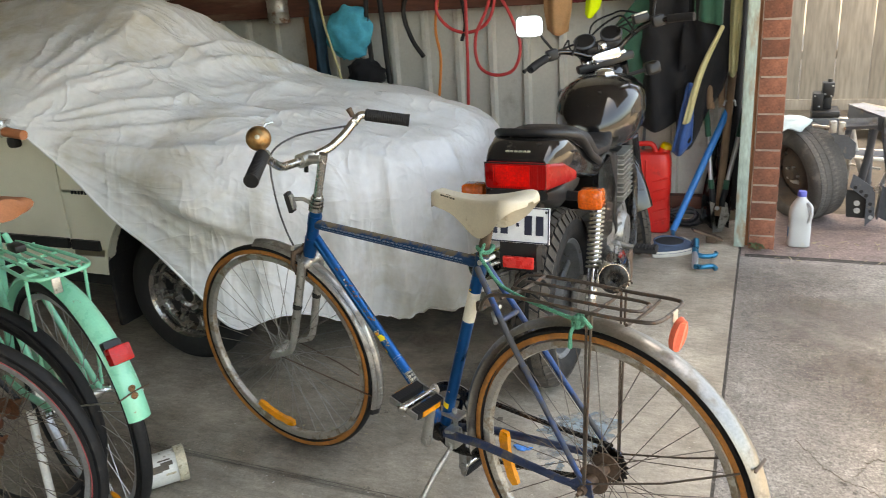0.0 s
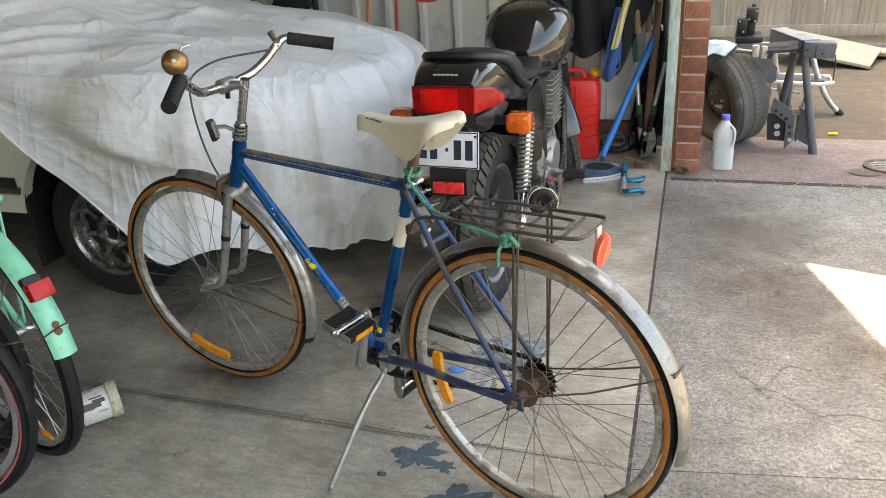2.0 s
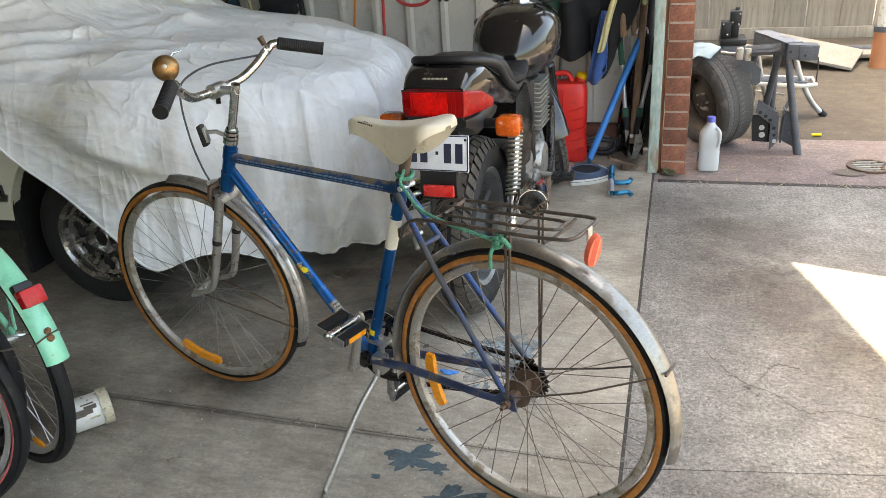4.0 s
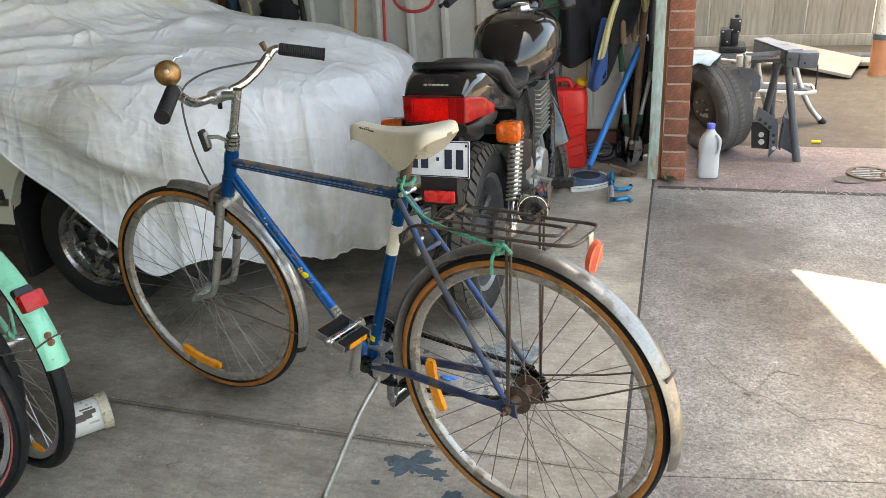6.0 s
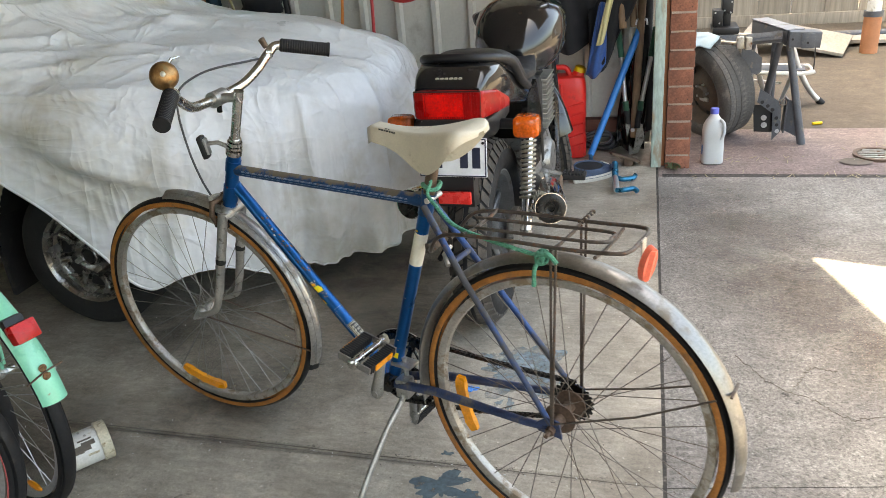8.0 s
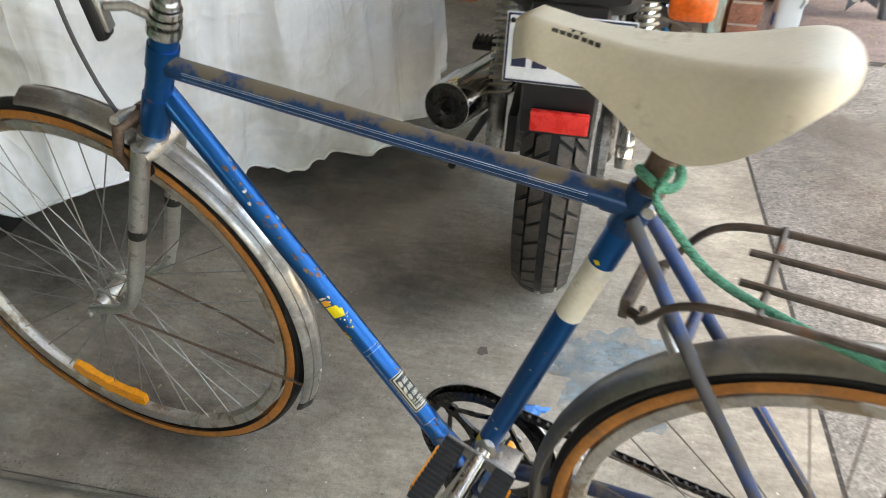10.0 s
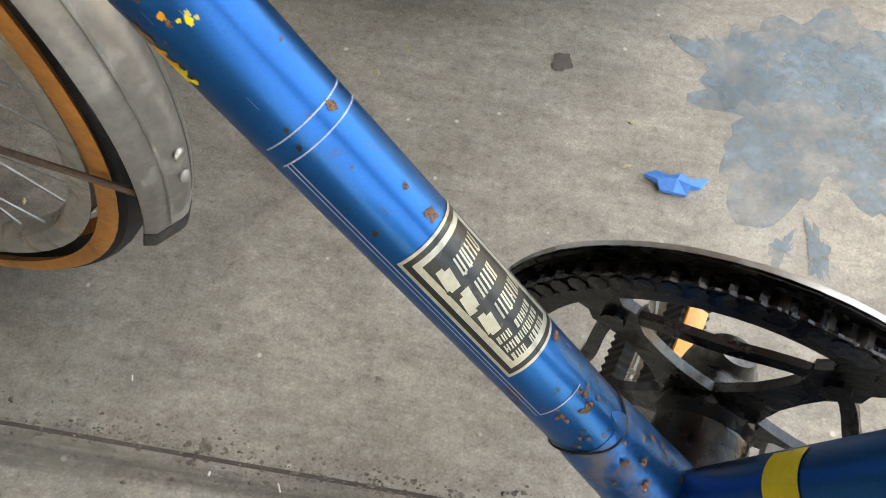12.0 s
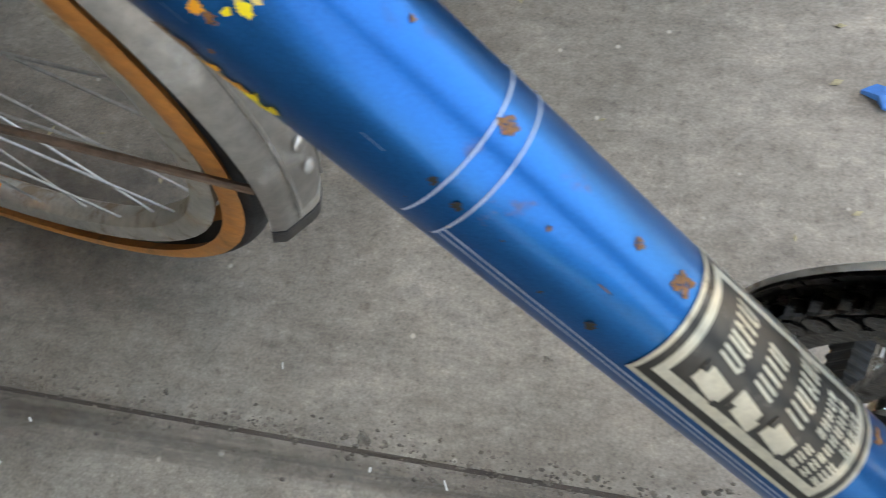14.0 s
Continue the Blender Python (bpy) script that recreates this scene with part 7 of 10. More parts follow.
for s in (1, -1):
    pts = [Vector((p.x, p.y * s, p.z)) for p in bar]
    part("handlebar", Geo().tube(pts, 0.0112, 14), M["moto_black"], moto, "black motorcycle handlebar", MST)
    part("grip", Geo().tube(pts[-9:], 0.0165, 16), M["rubber"], moto, "black rubber grip", MST)
    part("switch_box", Geo().box(pts[-11], (0.045, 0.05, 0.045), 0.010), M["plastic"], moto, "", MST)
    part("control_lever", Geo().tube(spline([pts[-11] + Vector((0.04, 0, 0)), pts[-7] + Vector((0.06, 0.005 * s, 0)), pts[-1] + Vector((0.055, 0.02 * s, -0.005))], 5), [0.006] * 10 + [0.009], 10), M["plastic"], moto, "black control lever", MST)
    stalk = [pts[-12], pts[-12] + Vector((0.02, 0.03 * s, 0.07)), pts[-12] + Vector((0.0, 0.05 * s, 0.122))]
    if s > 0:
        part("mirror_stalk", Geo().tube(spline(stalk, 5), 0.0055, 8), M["plastic"], moto, "", MST)
        mm_ = MST @ Matrix.Translation(pts[-12] + Vector((-0.01, 0.075, 0.135)))
        mw = moto.matrix_basis.inverted()
        face = (mw @ Vector((0.35, -0.6, 1.55)) - mm_.translation).normalized()
        fm_ = Matrix.Translation(mm_.translation) @ face.to_track_quat("Z", "Y").to_matrix().to_4x4()
        out = [(0.056 * math.copysign(abs(math.cos(t)) ** 0.45, math.cos(t)), 0.043 * math.copysign(abs(math.sin(t)) ** 0.45, math.sin(t))) for t in [2 * math.pi * k / 32 for k in range(32)]]
        mir = part("mirror", Geo().loft([[(x * q, y * q, z) for x, y in out] for q, z in ((0.6, -0.03), (0.95, -0.012), (1.0, 0.0))]), M["plastic"], moto, "square motorcycle mirror", fm_)
        part("mirror_glass", Geo().loft([[(x * 0.94, y * 0.94, z) for x, y in out] for z in (0.0005, 0.002)]), M["glass_mirror"], mir)
    else:
        part("mirror_stalk", Geo().tube(spline(stalk + [stalk[-1] + Vector((0.0, -0.02, 0.12))], 5), 0.0055, 8), M["plastic"], moto, "", MST)
    part("front_indicator", Geo().loft([ring_sec(x, w, -h, h, 4, 18) for x, w, h in ((-0.03, 0.02, 0.018), (-0.02, 0.032, 0.028), (0.02, 0.032, 0.028), (0.03, 0.02, 0.02))], MST @ Matrix.Translation((0.99, s * 0.19, 0.90))), M["plastic"], moto, "", None)
    part("indicator_stalk", Geo().tube([(1.0, s * 0.09, 0.90), (0.99, s * 0.17, 0.90)], 0.009, 8), M["plastic"], moto, "", MST)
for y in (0.058, -0.058):
    part("gauge", Geo().lathe([(0, -0.06), (0.025, -0.055), (0.043, -0.02), (0.046, 0.012), (0.040, 0.018), (0, 0.016)], 26, MST @ Matrix.Translation((1.0, y, 1.08)) @ pose(0, 0, 0, 0, -38)), M["plastic"], moto, "round black instrument")
    part("gauge_rim", Geo().ring([(0.040, 0.016), (0.047, 0.010), (0.047, 0.016), (0.041, 0.021)], 26, MST @ Matrix.Translation((1.0, y, 1.08)) @ pose(0, 0, 0, 0, -38)), M["steel_dark"], moto)
for k, (y0, y1) in enumerate(((0.05, -0.10), (-0.04, -0.16), (-0.02, -0.20), (0.03, 0.17))):
    part("control_cable", Geo().tube(spline([(0.90, y1 * 1.3, 1.08), (0.98, y1, 1.15 - 0.02 * k), (1.04, y0, 1.07), (1.04, y0 * 0.6, 0.90)], 7), 0.0045, 8), M["rubber"], moto, "", MST)
part("bar_clamp", Geo().box((0.935, 0, 1.015), (0.05, 0.12, 0.04), 0.008), M["moto_chrome"], moto, "", MST)
part("switch_box", Geo().box((0.965, 0.0, 1.02), (0.05, 0.07, 0.05), 0.012), M["plastic"], moto, "", MST)
part("instrument_panel", Geo().loft([ring_sec(x, w, a, b, 4.0) for x, w, a, b in ((0.955, 0.060, 1.035, 1.060), (0.985, 0.095, 1.005, 1.078), (1.03, 0.090, 0.985, 1.050), (1.05, 0.05, 0.99, 1.02))]), M["plastic"], moto, "black instrument panel", MST)
part("brake_reservoir", Geo().box((0.895, -0.165, 1.118), (0.05, 0.062, 0.034), 0.006), M["plastic"], moto, "black brake fluid reservoir", MST)
part("reservoir_cap", Geo().box((0.895, -0.165, 1.138), (0.046, 0.058, 0.006), 0.002), M["alloy"], moto, "", MST)
part("ignition_switch", Geo().lathe([(0, 0.03), (0.014, 0.03), (0.02, 0.022), (0.021, 0.0), (0, 0)], 18, MST @ Matrix.Translation((0.958, 0.0, 1.042)) @ pose(0, 0, 0, 0, -25)), M["moto_chrome"], moto)
for s in (1, -1):
    part("fork_cap", Geo().lathe([(0, 0.02), (0.012, 0.02), (0.02, 0.012), (0.021, 0.0), (0, 0)], 16, MST @ Matrix.Translation((0.965, s * 0.075, 1.000)) @ pose(0, 0, 0, 0, -25)), M["moto_chrome"], moto, "chrome fork cap")
    part("bar_riser", Geo().tube([(0.940, s * 0.045, 0.995), (0.932, s * 0.045, 1.032)], [0.016, 0.014], 12), M["moto_chrome"], moto, "", MST)
for k, (y0, z0, y1, z1) in enumerate(((0.14, 1.06, 0.03, 1.00), (0.19, 1.075, 0.05, 0.97), (-0.13, 1.06, -0.03, 1.00), (-0.24, 1.09, -0.06, 0.97), (-0.20, 1.11, 0.02, 1.12))):
    part("control_cable", Geo().tube(spline([(0.89, y0, z0), (0.935, y0 * 0.7, z0 + 0.045), (1.0, (y0 + y1) / 2, (z0 + z1) / 2 + 0.05), (1.03, y1, z1), (1.02, y1 * 0.5, 0.86)], 7), 0.0038, 8), M["rubber"], moto, "", MST)


# ---- covered car ----
car = thing("car", pose(-2.6, 2.2, 0), "cream white car half hidden under a grey cover", "car")
CI = Matrix.Translation((2.6, -2.2, 0))
WX, WZ, AR = -2.005, 0.288, 0.378


def side_y(z):
    return 2.175 + 0.10 * max(0.0, z - 0.60) ** 1.6 + 0.28 * max(0.0, 0.42 - z) ** 2


def side_panel(x0, x1, z0, z1, off=0.0, mat="car", nm="body_panel", rows=14, arch=True, label=""):
    g = Geo()
    zs = [z0 + (z1 - z0) * i / rows for i in range(rows + 1)]

    def spans(z):
        if arch and abs(z - WZ) < AR:
            h = math.sqrt(AR * AR - (z - WZ) ** 2)
            return [(x0, min(x1, WX - h)), (max(x0, WX + h), x1)]
        return None
    def under(z):
        return -2.48 + (0.86 - z) * 0.80 if nm == "front_wing" else x1
    for za, zb in zip(zs, zs[1:]):
        sa_, sb_ = spans(za), spans(zb)
        if sa_ is None and sb_ is None:
            segs = [((x0, x1), (x0, x1))]
        else:
            sa_ = sa_ or [(x0, WX), (WX, x1)]
            sb_ = sb_ or [(x0, WX), (WX, x1)]
            segs = list(zip(sa_, sb_))
        for (a0, a1), (b0, b1) in segs:
            a1, b1 = max(a0, min(a1, under(za))), max(b0, min(b1, under(zb)))
            if a1 - a0 < 1e-4 and b1 - b0 < 1e-4:
                continue
            ya, yb = side_y(za) + off, side_y(zb) + off
            g.add([(a0, ya, za), (a1, ya, za), (b1, yb, zb), (b0, yb, zb), (a0, ya + 0.03, za), (a1, ya + 0.03, za), (b1, yb + 0.03, zb), (b0, yb + 0.03, zb)],
                  [(0, 1, 2, 3), (4, 7, 6, 5), (0, 4, 5, 1), (3, 2, 6, 7), (0, 3, 7, 4), (1, 5, 6, 2)])
    return part(nm, Geo().add(g.v, g.f, CI), M[mat], car, label)


side_panel(-2.532, -1.72, 0.325, 0.93, nm="front_wing", rows=60, label="cream front wing")
side_panel(-3.70, -2.540, 0.345, 0.95, nm="door", arch=False, label="cream car door")
side_panel(-5.15, -3.71, 0.30, 0.95, nm="rear_wing", arch=False, label="cream rear wing")
side_panel(-2.60, -2.45, 0.33, 0.93, 0.012, "black_trim", "door_gap", arch=False)
side_panel(-3.70, -2.41, 0.265, 0.320, 0.03, "black_trim", "sill", 3, False)
side_panel(-3.70, -2.545, 0.432, 0.472, -0.014, "black_trim", "rub_strip", 3, False, "black rubber side strip")
side_panel(-2.528, -2.385, 0.430, 0.470, -0.014, "black_trim", "rub_strip", 3, False, "black rubber side strip")
for k in range(6):
    part("badge_bar", Geo().box((-2.475 + 0.017 * k, side_y(0.66) - 0.002, 0.665), (0.011, 0.004, 0.014), 0.001, CI), M["black_trim"], car)
arch_g = Geo()
arch_g.lathe([(AR - 0.003, -0.003), (AR + 0.008, -0.003), (AR + 0.008, 0.03), (AR - 0.002, 0.05), (AR - 0.004, 0.01)], 64, CI @ Matrix.Translation((WX, 2.172, WZ)) @ pose(0, 0, 0, -90), -170, -5)
part("wheel_arch", arch_g, M["car"], car)
part("arch_liner", Geo().lathe([(AR - 0.002, 0.012), (AR - 0.004, 0.55), (0.0, 0.56)], 40, CI @ Matrix.Translation((WX, 2.172, WZ)) @ pose(0, 0, 0, -90), -178, -2), M["black_trim"], car)
part("underbody", Geo().box((-3.35, 3.02, 0.40), (3.5, 1.3, 0.36), 0.04, CI), M["black_trim"], car, "dark car underbody")
part("bumper", Geo().box((-1.45, 3.05, 0.44), (0.2, 0.9, 0.14), 0.05, CI), M["black_trim"], car)
part("mudflap", Geo().box((-2.375, 2.27, 0.30), (0.022, 0.18, 0.40), 0.008, CI @ pose(0, 0, 0, 0, 0, 0)), M["rubber"], car, "black rubber mudflap")
part("mirror", Geo().box((-2.66, 2.06, 0.935), (0.07, 0.12, 0.07), 0.022, CI), M["moto_chrome"], car, "chrome and black door mirror")
part("mirror_arm", Geo().tube([(-2.66, 2.10, 0.93), (-2.70, 2.22, 0.94)], 0.02, 10, CI), M["black_trim"], car)
part("door_handle", Geo().box((-2.64, 2.11, 0.875), (0.045, 0.04, 0.045), 0.016, CI), M["black_trim"], car)


def car_wheel(cx, cy, cz, sgn, parent, R=0.268, w=0.165, label="car wheel with dull steel rim"):
    m = CI @ Matrix.Translation((cx, cy, cz))
    prof = [(0.166, -w * 0.42), (0.19, -w * 0.5), (0.235, -w * 0.52), (R - 0.016, -w * 0.46), (R, -w * 0.36), (R, w * 0.36), (R - 0.016, w * 0.46), (0.235, w * 0.52), (0.19, w * 0.5), (0.166, w * 0.42)]
    ty = part("wheel", Geo().ring(prof, 64, AXLE), M["car_tyre"], parent, label, m)
    y = -w * 0.42 * sgn

    def at(r, dy, a):
        return (r * math.cos(a), y + dy * sgn, r * math.sin(a))
    part("rim", Geo().lathe([(r, y + d * sgn) for r, d in ((0.176, -0.004), (0.171, -0.012), (0.164, -0.006), (0.158, 0.004), (0.154, 0.022), (0.146, 0.026), (0.140, 0.032), (0.133, 0.066))], 56, AXLE), M["steel_wheel"], ty)
    part("rim_disc", Geo().lathe([(r, y + d * sgn) for r, d in ((0.134, 0.060), (0.112, 0.058), (0.084, 0.040), (0.074, 0.024), (0.062, 0.020), (0.050, 0.026), (0.040, 0.028), (0.036, 0.016), (0.0, 0.016))], 56, AXLE), M["steel_wheel"], ty)
    for k in range(8):
        a = radians(45 * k + 12)
        # a raised rib between two slots, whose shade is painted as black patches
        part("rim_spoke", Geo().tube([at(0.137, 0.030, a), at(0.112, 0.034, a), at(0.080, 0.026, a)], [0.014, 0.011, 0.014], 10), M["steel_wheel"], ty)
        b = a + radians(22.5)
        sl = []
        for r, h in ((0.132, 0.19), (0.122, 0.24), (0.104, 0.24), (0.094, 0.15)):
            sl.append([at(r, d, b + h * q) for q, d in ((-1, 0.050), (-0.8, 0.040), (0.8, 0.040), (1, 0.050))])
        part("rim_slot", Geo().loft(sl, None, False, False), M["black_trim"], ty)
    for k in range(4):
        a = radians(90 * k + 20)
        part("wheel_nut", Geo().tube([at(0.054, 0.026, a), at(0.054, 0.004, a), at(0.054, 0.000, a)], [0.0105, 0.0105, 0.007], 6), M["alloy"], ty)
    part("centre_cap", Geo().lathe([(0.0, y + 0.008 * sgn), (0.022, y + 0.008 * sgn), (0.026, y + 0.012 * sgn), (0.026, y + 0.022 * sgn)], 20, AXLE), M["black_trim"], ty)
    part("cap_ring", Geo().lathe([(0.026, y + 0.010 * sgn), (0.029, y + 0.006 * sgn), (0.033, y + 0.010 * sgn), (0.034, y + 0.024 * sgn)], 28, AXLE), M["steel_wheel"], ty)
    return ty


car_wheel(WX - 0.012, 2.258, 0.264, 1, car)
car_wheel(WX, 3.74, 0.264, -1, car)
car_wheel(-4.5, 2.255, 0.264, 1, car)
car_wheel(-4.5, 3.74, 0.264, -1, car)

# the cover: stations of hem, shoulder and ridge
STN = [((-5.4, 3.0, 0.25), (-5.38, 3.0, 0.85), (-5.0, 1.10)), ((-5.3, 2.4, 0.30), (-5.25, 2.5, 0.90), (-4.95, 1.15)), ((-4.7, 2.15, 0.90), (-4.7, 2.33, 1.08), (-4.7, 1.33)), ((-3.7, 2.16, 0.985), (-3.7, 2.32, 1.12), (-3.7, 1.375)), ((-3.0, 2.13, 0.975), (-3.0, 2.31, 1.12), (-3.0, 1.37)), ((-2.66, 2.09, 0.955), (-2.62, 2.28, 1.06), (-2.62, 1.35)),
       ((-2.42, 2.09, 0.80), (-2.40, 2.22, 0.96), (-2.35, 1.17)), ((-2.20, 2.085, 0.60), (-2.18, 2.17, 0.90), (-2.10, 1.0)), ((-2.04, 2.085, 0.485), (-2.02, 2.15, 0.87), (-1.95, 0.955)),
       ((-1.87, 2.08, 0.34), (-1.86, 2.15, 0.85), (-1.8, 0.935)), ((-1.72, 2.09, 0.205), (-1.7, 2.17, 0.83), (-1.65, 0.92)), ((-1.57, 2.18, 0.235), (-1.5, 2.24, 0.80), (-1.5, 0.90)),
       ((-1.42, 2.44, 0.115), (-1.32, 2.36, 0.76), (-1.4, 0.885)), ((-1.22, 2.62, 0.10), (-1.14, 2.52, 0.75), (-1.3, 0.87)), ((-1.06, 2.76, 0.11), (-1.045, 2.76, 0.76), (-1.22, 0.86)),
       ((-1.01, 3.0, 0.13), (-1.01, 3.0, 0.77), (-1.18, 0.852))]
# the far side hangs like the near one
STN += [((h[0], 6.0 - h[1], max(h[2], 0.25)), (s[0], 6.0 - s[1], s[2]), t) for h, s, t in reversed(STN[:-1])]
NU, NV = 20, 90
hem = spline([s[0] for s in STN], NU)
sho = spline([s[1] for s in STN], NU)
top = spline([(s[2][0], 3.0, s[2][1]) for s in STN], NU)
cv = []
for h, s, t in zip(hem, sho, top):
    row = []
    for j in range(NV + 1):
        v = j / NV
        if v < 0.3:
            p = h.lerp(s, v * 2)
        elif v > 0.7:
            p = s.lerp(t, v * 2 - 1)
        else:
            w = (v - 0.3) / 0.4
            p = h.lerp(s, 0.6) * (1 - w) ** 2 + s * 2 * w * (1 - w) + s.lerp(t, 0.4) * w * w
        row.append(p.copy())
    cv.append(row)
# folds: pulled towards the mirror on the side, hanging on the nose
MR = Vector((-2.66, 2.05, 0.96))
flat = [list(r) for r in cv]
for i, row in enumerate(flat):
    for j, p in enumerate(row):
        a = flat[min(i + 1, len(cv) - 1)][j] - flat[max(i - 1, 0)][j]
        b = row[min(j + 1, NV)] - row[max(j - 1, 0)]
        n_ = a.cross(b)
        if n_.length < 1e-9:
            continue
        n_.normalize()
        if n_.dot(p - Vector((-2.3, 3.0, 0.45))) < 0:
            n_ = -n_
        lift = max(0.0, (j / NV - 0.8) / 0.2)
        n_ = n_.lerp(Vector((0, 0, 1)), lift).normalized()
        d = p - MR
        dist = d.length
        ang = math.atan2(d.z + 0.55 * max(0.0, d.y), d.x + 0.02)
        near = min(1.0, dist / 0.9) * math.exp(-max(0.0, dist - 0.6) / 1.2) * (0.35 + 0.9 * abs(noise.noise(p * 1.1 + Vector((4, 1, 8)))) * 2)
        q = Vector((ang * 4.2 + 0.5 * noise.noise(p * 1.4), dist * 0.50, 3.7))
        r1 = max(0.0, 1 - abs(noise.noise(q)) * 3.0) ** 1.6
        q = Vector((ang * 9.0 + 4.0 + 0.7 * noise.noise(p * 2.0), dist * 0.9, 9.1))
        r2 = max(0.0, 1 - abs(noise.noise(q)) * 3.2) ** 1.8
        f = near * (0.042 * r1 + 0.010 * r2 - 0.008)
        hang = max(0.0, min(1.0, (p.x + 1.8) / 0.4)) * max(0.0, min(1.0, (0.86 - p.z) / 0.5))
        turn_ = math.atan2(p.y - 3.0, p.x + 1.9)
        q = Vector((turn_ * 4.6, p.z * 0.55, 1.3))
        q2 = Vector((turn_ * 11.0 + 2.0, p.z * 0.9 + 1.0, 5.3))
        f += hang * (0.062 * max(0.0, 1 - abs(noise.noise(q)) * 2.6) ** 1.3 + 0.020 * max(0.0, 1 - abs(noise.noise(q2)) * 2.8) ** 1.5 - 0.022)
        # long soft rolls running from the roof down to the nose
        w_ = p.y + 0.16 * math.sin(p.x * 1.7) + 0.10 * (p.x + 2.0)
        q = Vector((p.x * 0.28, w_ * 2.7, 7.3))
        q2 = Vector((p.x * 0.55 + 3.1, w_ * 6.0 + p.x * 0.6, 2.2))
        up_ = max(0.0, min(1.0, (p.z - 0.72) / 0.2))
        f += up_ * (0.022 * max(0.0, 1 - abs(noise.noise(q)) * 2.8) ** 1.7 + 0.008 * max(0.0, 1 - abs(noise.noise(q2)) * 3.0) ** 2)
        # the cloth sinks where nothing holds it behind the wheel
        e_ = Vector(((p.x + 1.62 + 0.5 * (p.z - 0.5)) / 0.26, (p.y - 2.2) / 0.4, (p.z - 0.47) / 0.12))
        f -= 0.022 * math.exp(-e_.length_squared)
        # a heavy fold sags over the wheel
        e_ = p.z - 0.634 + 0.36 * (p.x + 1.86)
        if p.y < 2.6:
            f += 0.060 * math.exp(-((p.x + 1.86) / 0.17) ** 2) * math.exp(-(e_ / (0.15 if e_ > 0 else 0.035)) ** 2)
        f += 0.010 * noise.noise(p * 1.9) + 0.0022 * noise.noise(Vector((p.x * 4.0, p.y * 9.0, p.z * 9.0)))
        cv[i][j] = p + n_ * f
# roof, screen, bonnet and nose of the body under the cloth
J0 = int(NV * 0.46)
body_rows = []
for row in flat:
    out = []
    for p in row[J0:]:
        near_ = Vector((max(-4.6, min(-1.55, p.x)), 3.0, 0.5))
        out.append(p + (near_ - p).normalized() * 0.06)
    body_rows.append(out)
nb = len(body_rows[0])
shell = Geo().add([p for r in body_rows for p in r], [(i * nb + j, (i + 1) * nb + j, (i + 1) * nb + j + 1, i * nb + j + 1) for i in range(0, len(body_rows) - 1) for j in range(nb - 1)], CI)
part("upper_body", shell, M["car"], car, "cream car bonnet, screen and roof under the cover")
n = NV + 1
cg = Geo()
cg.add([p for r in cv for p in r], [(i * n + j, (i + 1) * n + j, (i + 1) * n + j + 1, i * n + j + 1) for i in range(len(cv) - 1) for j in range(NV)])
cover = solo("car_cover", cg, M["cover"], ID, "crumpled silver-grey fabric car cover draped over a car", "car cover", angle=180)
sol = cover.modifiers.new("thick", "SOLIDIFY")
sol.thickness = 0.002
part("hem", Geo().tube([r[0] + Vector((0, 0, 0.002)) for r in cv], 0.0045, 8), M["cover"], cover, "folded stitched hem")


# ---- other bicycles ----
mb = thing("bicycle", basis(Vector((-1.66, 1.33, 0)), bx, Vector((-bx.y, bx.x, 0)), Vector((0, 0, 1))),
           "mint green bicycle with a red rear light and wire rack", "bicycle")


def Q(x, y, z):
    return Vector((x, y, z + 0.345))


wheel(mb, "rear_wheel", Matrix.Translation(Q(0, 0, 0)), 0.345, 0.019, 36, 0.028, M["rubber"], M["rubber"], M["alu"], M["spoke_new"], M["alloy"], 0.062, 3.0)
part("rear_mudguard", fender(0.360, 0.029, 169, 8, 70, 0.018, Matrix.Translation(Q(0, 0, 0)) @ pose(0, 0, 0, 0, 0, 0)), M["mint"], mb, "mint green rear mudguard")
for s in (1, -1):
    part("seat_stay", Geo().tube([Q(0.0, s * 0.066, 0.0), Q(0.20, s * 0.05, 0.24), Q(0.30, s * 0.025, 0.42)], 0.0085, 12), M["mint"], mb)
    part("chain_stay", Geo().tube([Q(0.0, s * 0.066, 0.0), Q(0.25, s * 0.05, -0.03), Q(0.44, s * 0.03, -0.05)], 0.0095, 12), M["mint"], mb)
    part("mudguard_stay", Geo().tube([Q(0.0, s * 0.07, 0.01), Q(-0.32, s * 0.036, 0.12)], 0.0024, 8), M["alloy"], mb)
    part("rack_stay", Geo().tube([Q(0.0, s * 0.072, 0.02), Q(-0.06, s * 0.072, 0.385)], 0.0045, 8), M["mint"], mb)
    part("axle_nut", Geo().tube([Q(0, s * 0.07, 0), Q(0, s * 0.09, 0)], 0.011, 8), M["chrome"], mb)
part("seat_tube", Geo().tube([Q(0.44, 0, -0.05), Q(0.29, 0, 0.46)], 0.015, 16), M["mint"], mb)
part("chainguard", Geo().box(Q(0.30, -0.06, 0.01), (0.42, 0.03, 0.07), 0.012), M["mint"], mb)
part("white_stay", Geo().tube([Q(0.10, 0.09, -0.02), Q(0.02, 0.12, -0.30)], 0.011, 10), M["tin_white"], mb, "white kickstand leg")
rkm = part("rear_rack", Geo().tube(spline([Q(0.30, 0.05, 0.39), Q(0.05, 0.072, 0.395), Q(-0.10, 0.068, 0.395), Q(-0.125, 0.0, 0.395), Q(-0.10, -0.068, 0.395), Q(0.05, -0.072, 0.395), Q(0.30, -0.05, 0.39)], 6), 0.0052, 10), M["mint"], mb, "mint green wire rack")
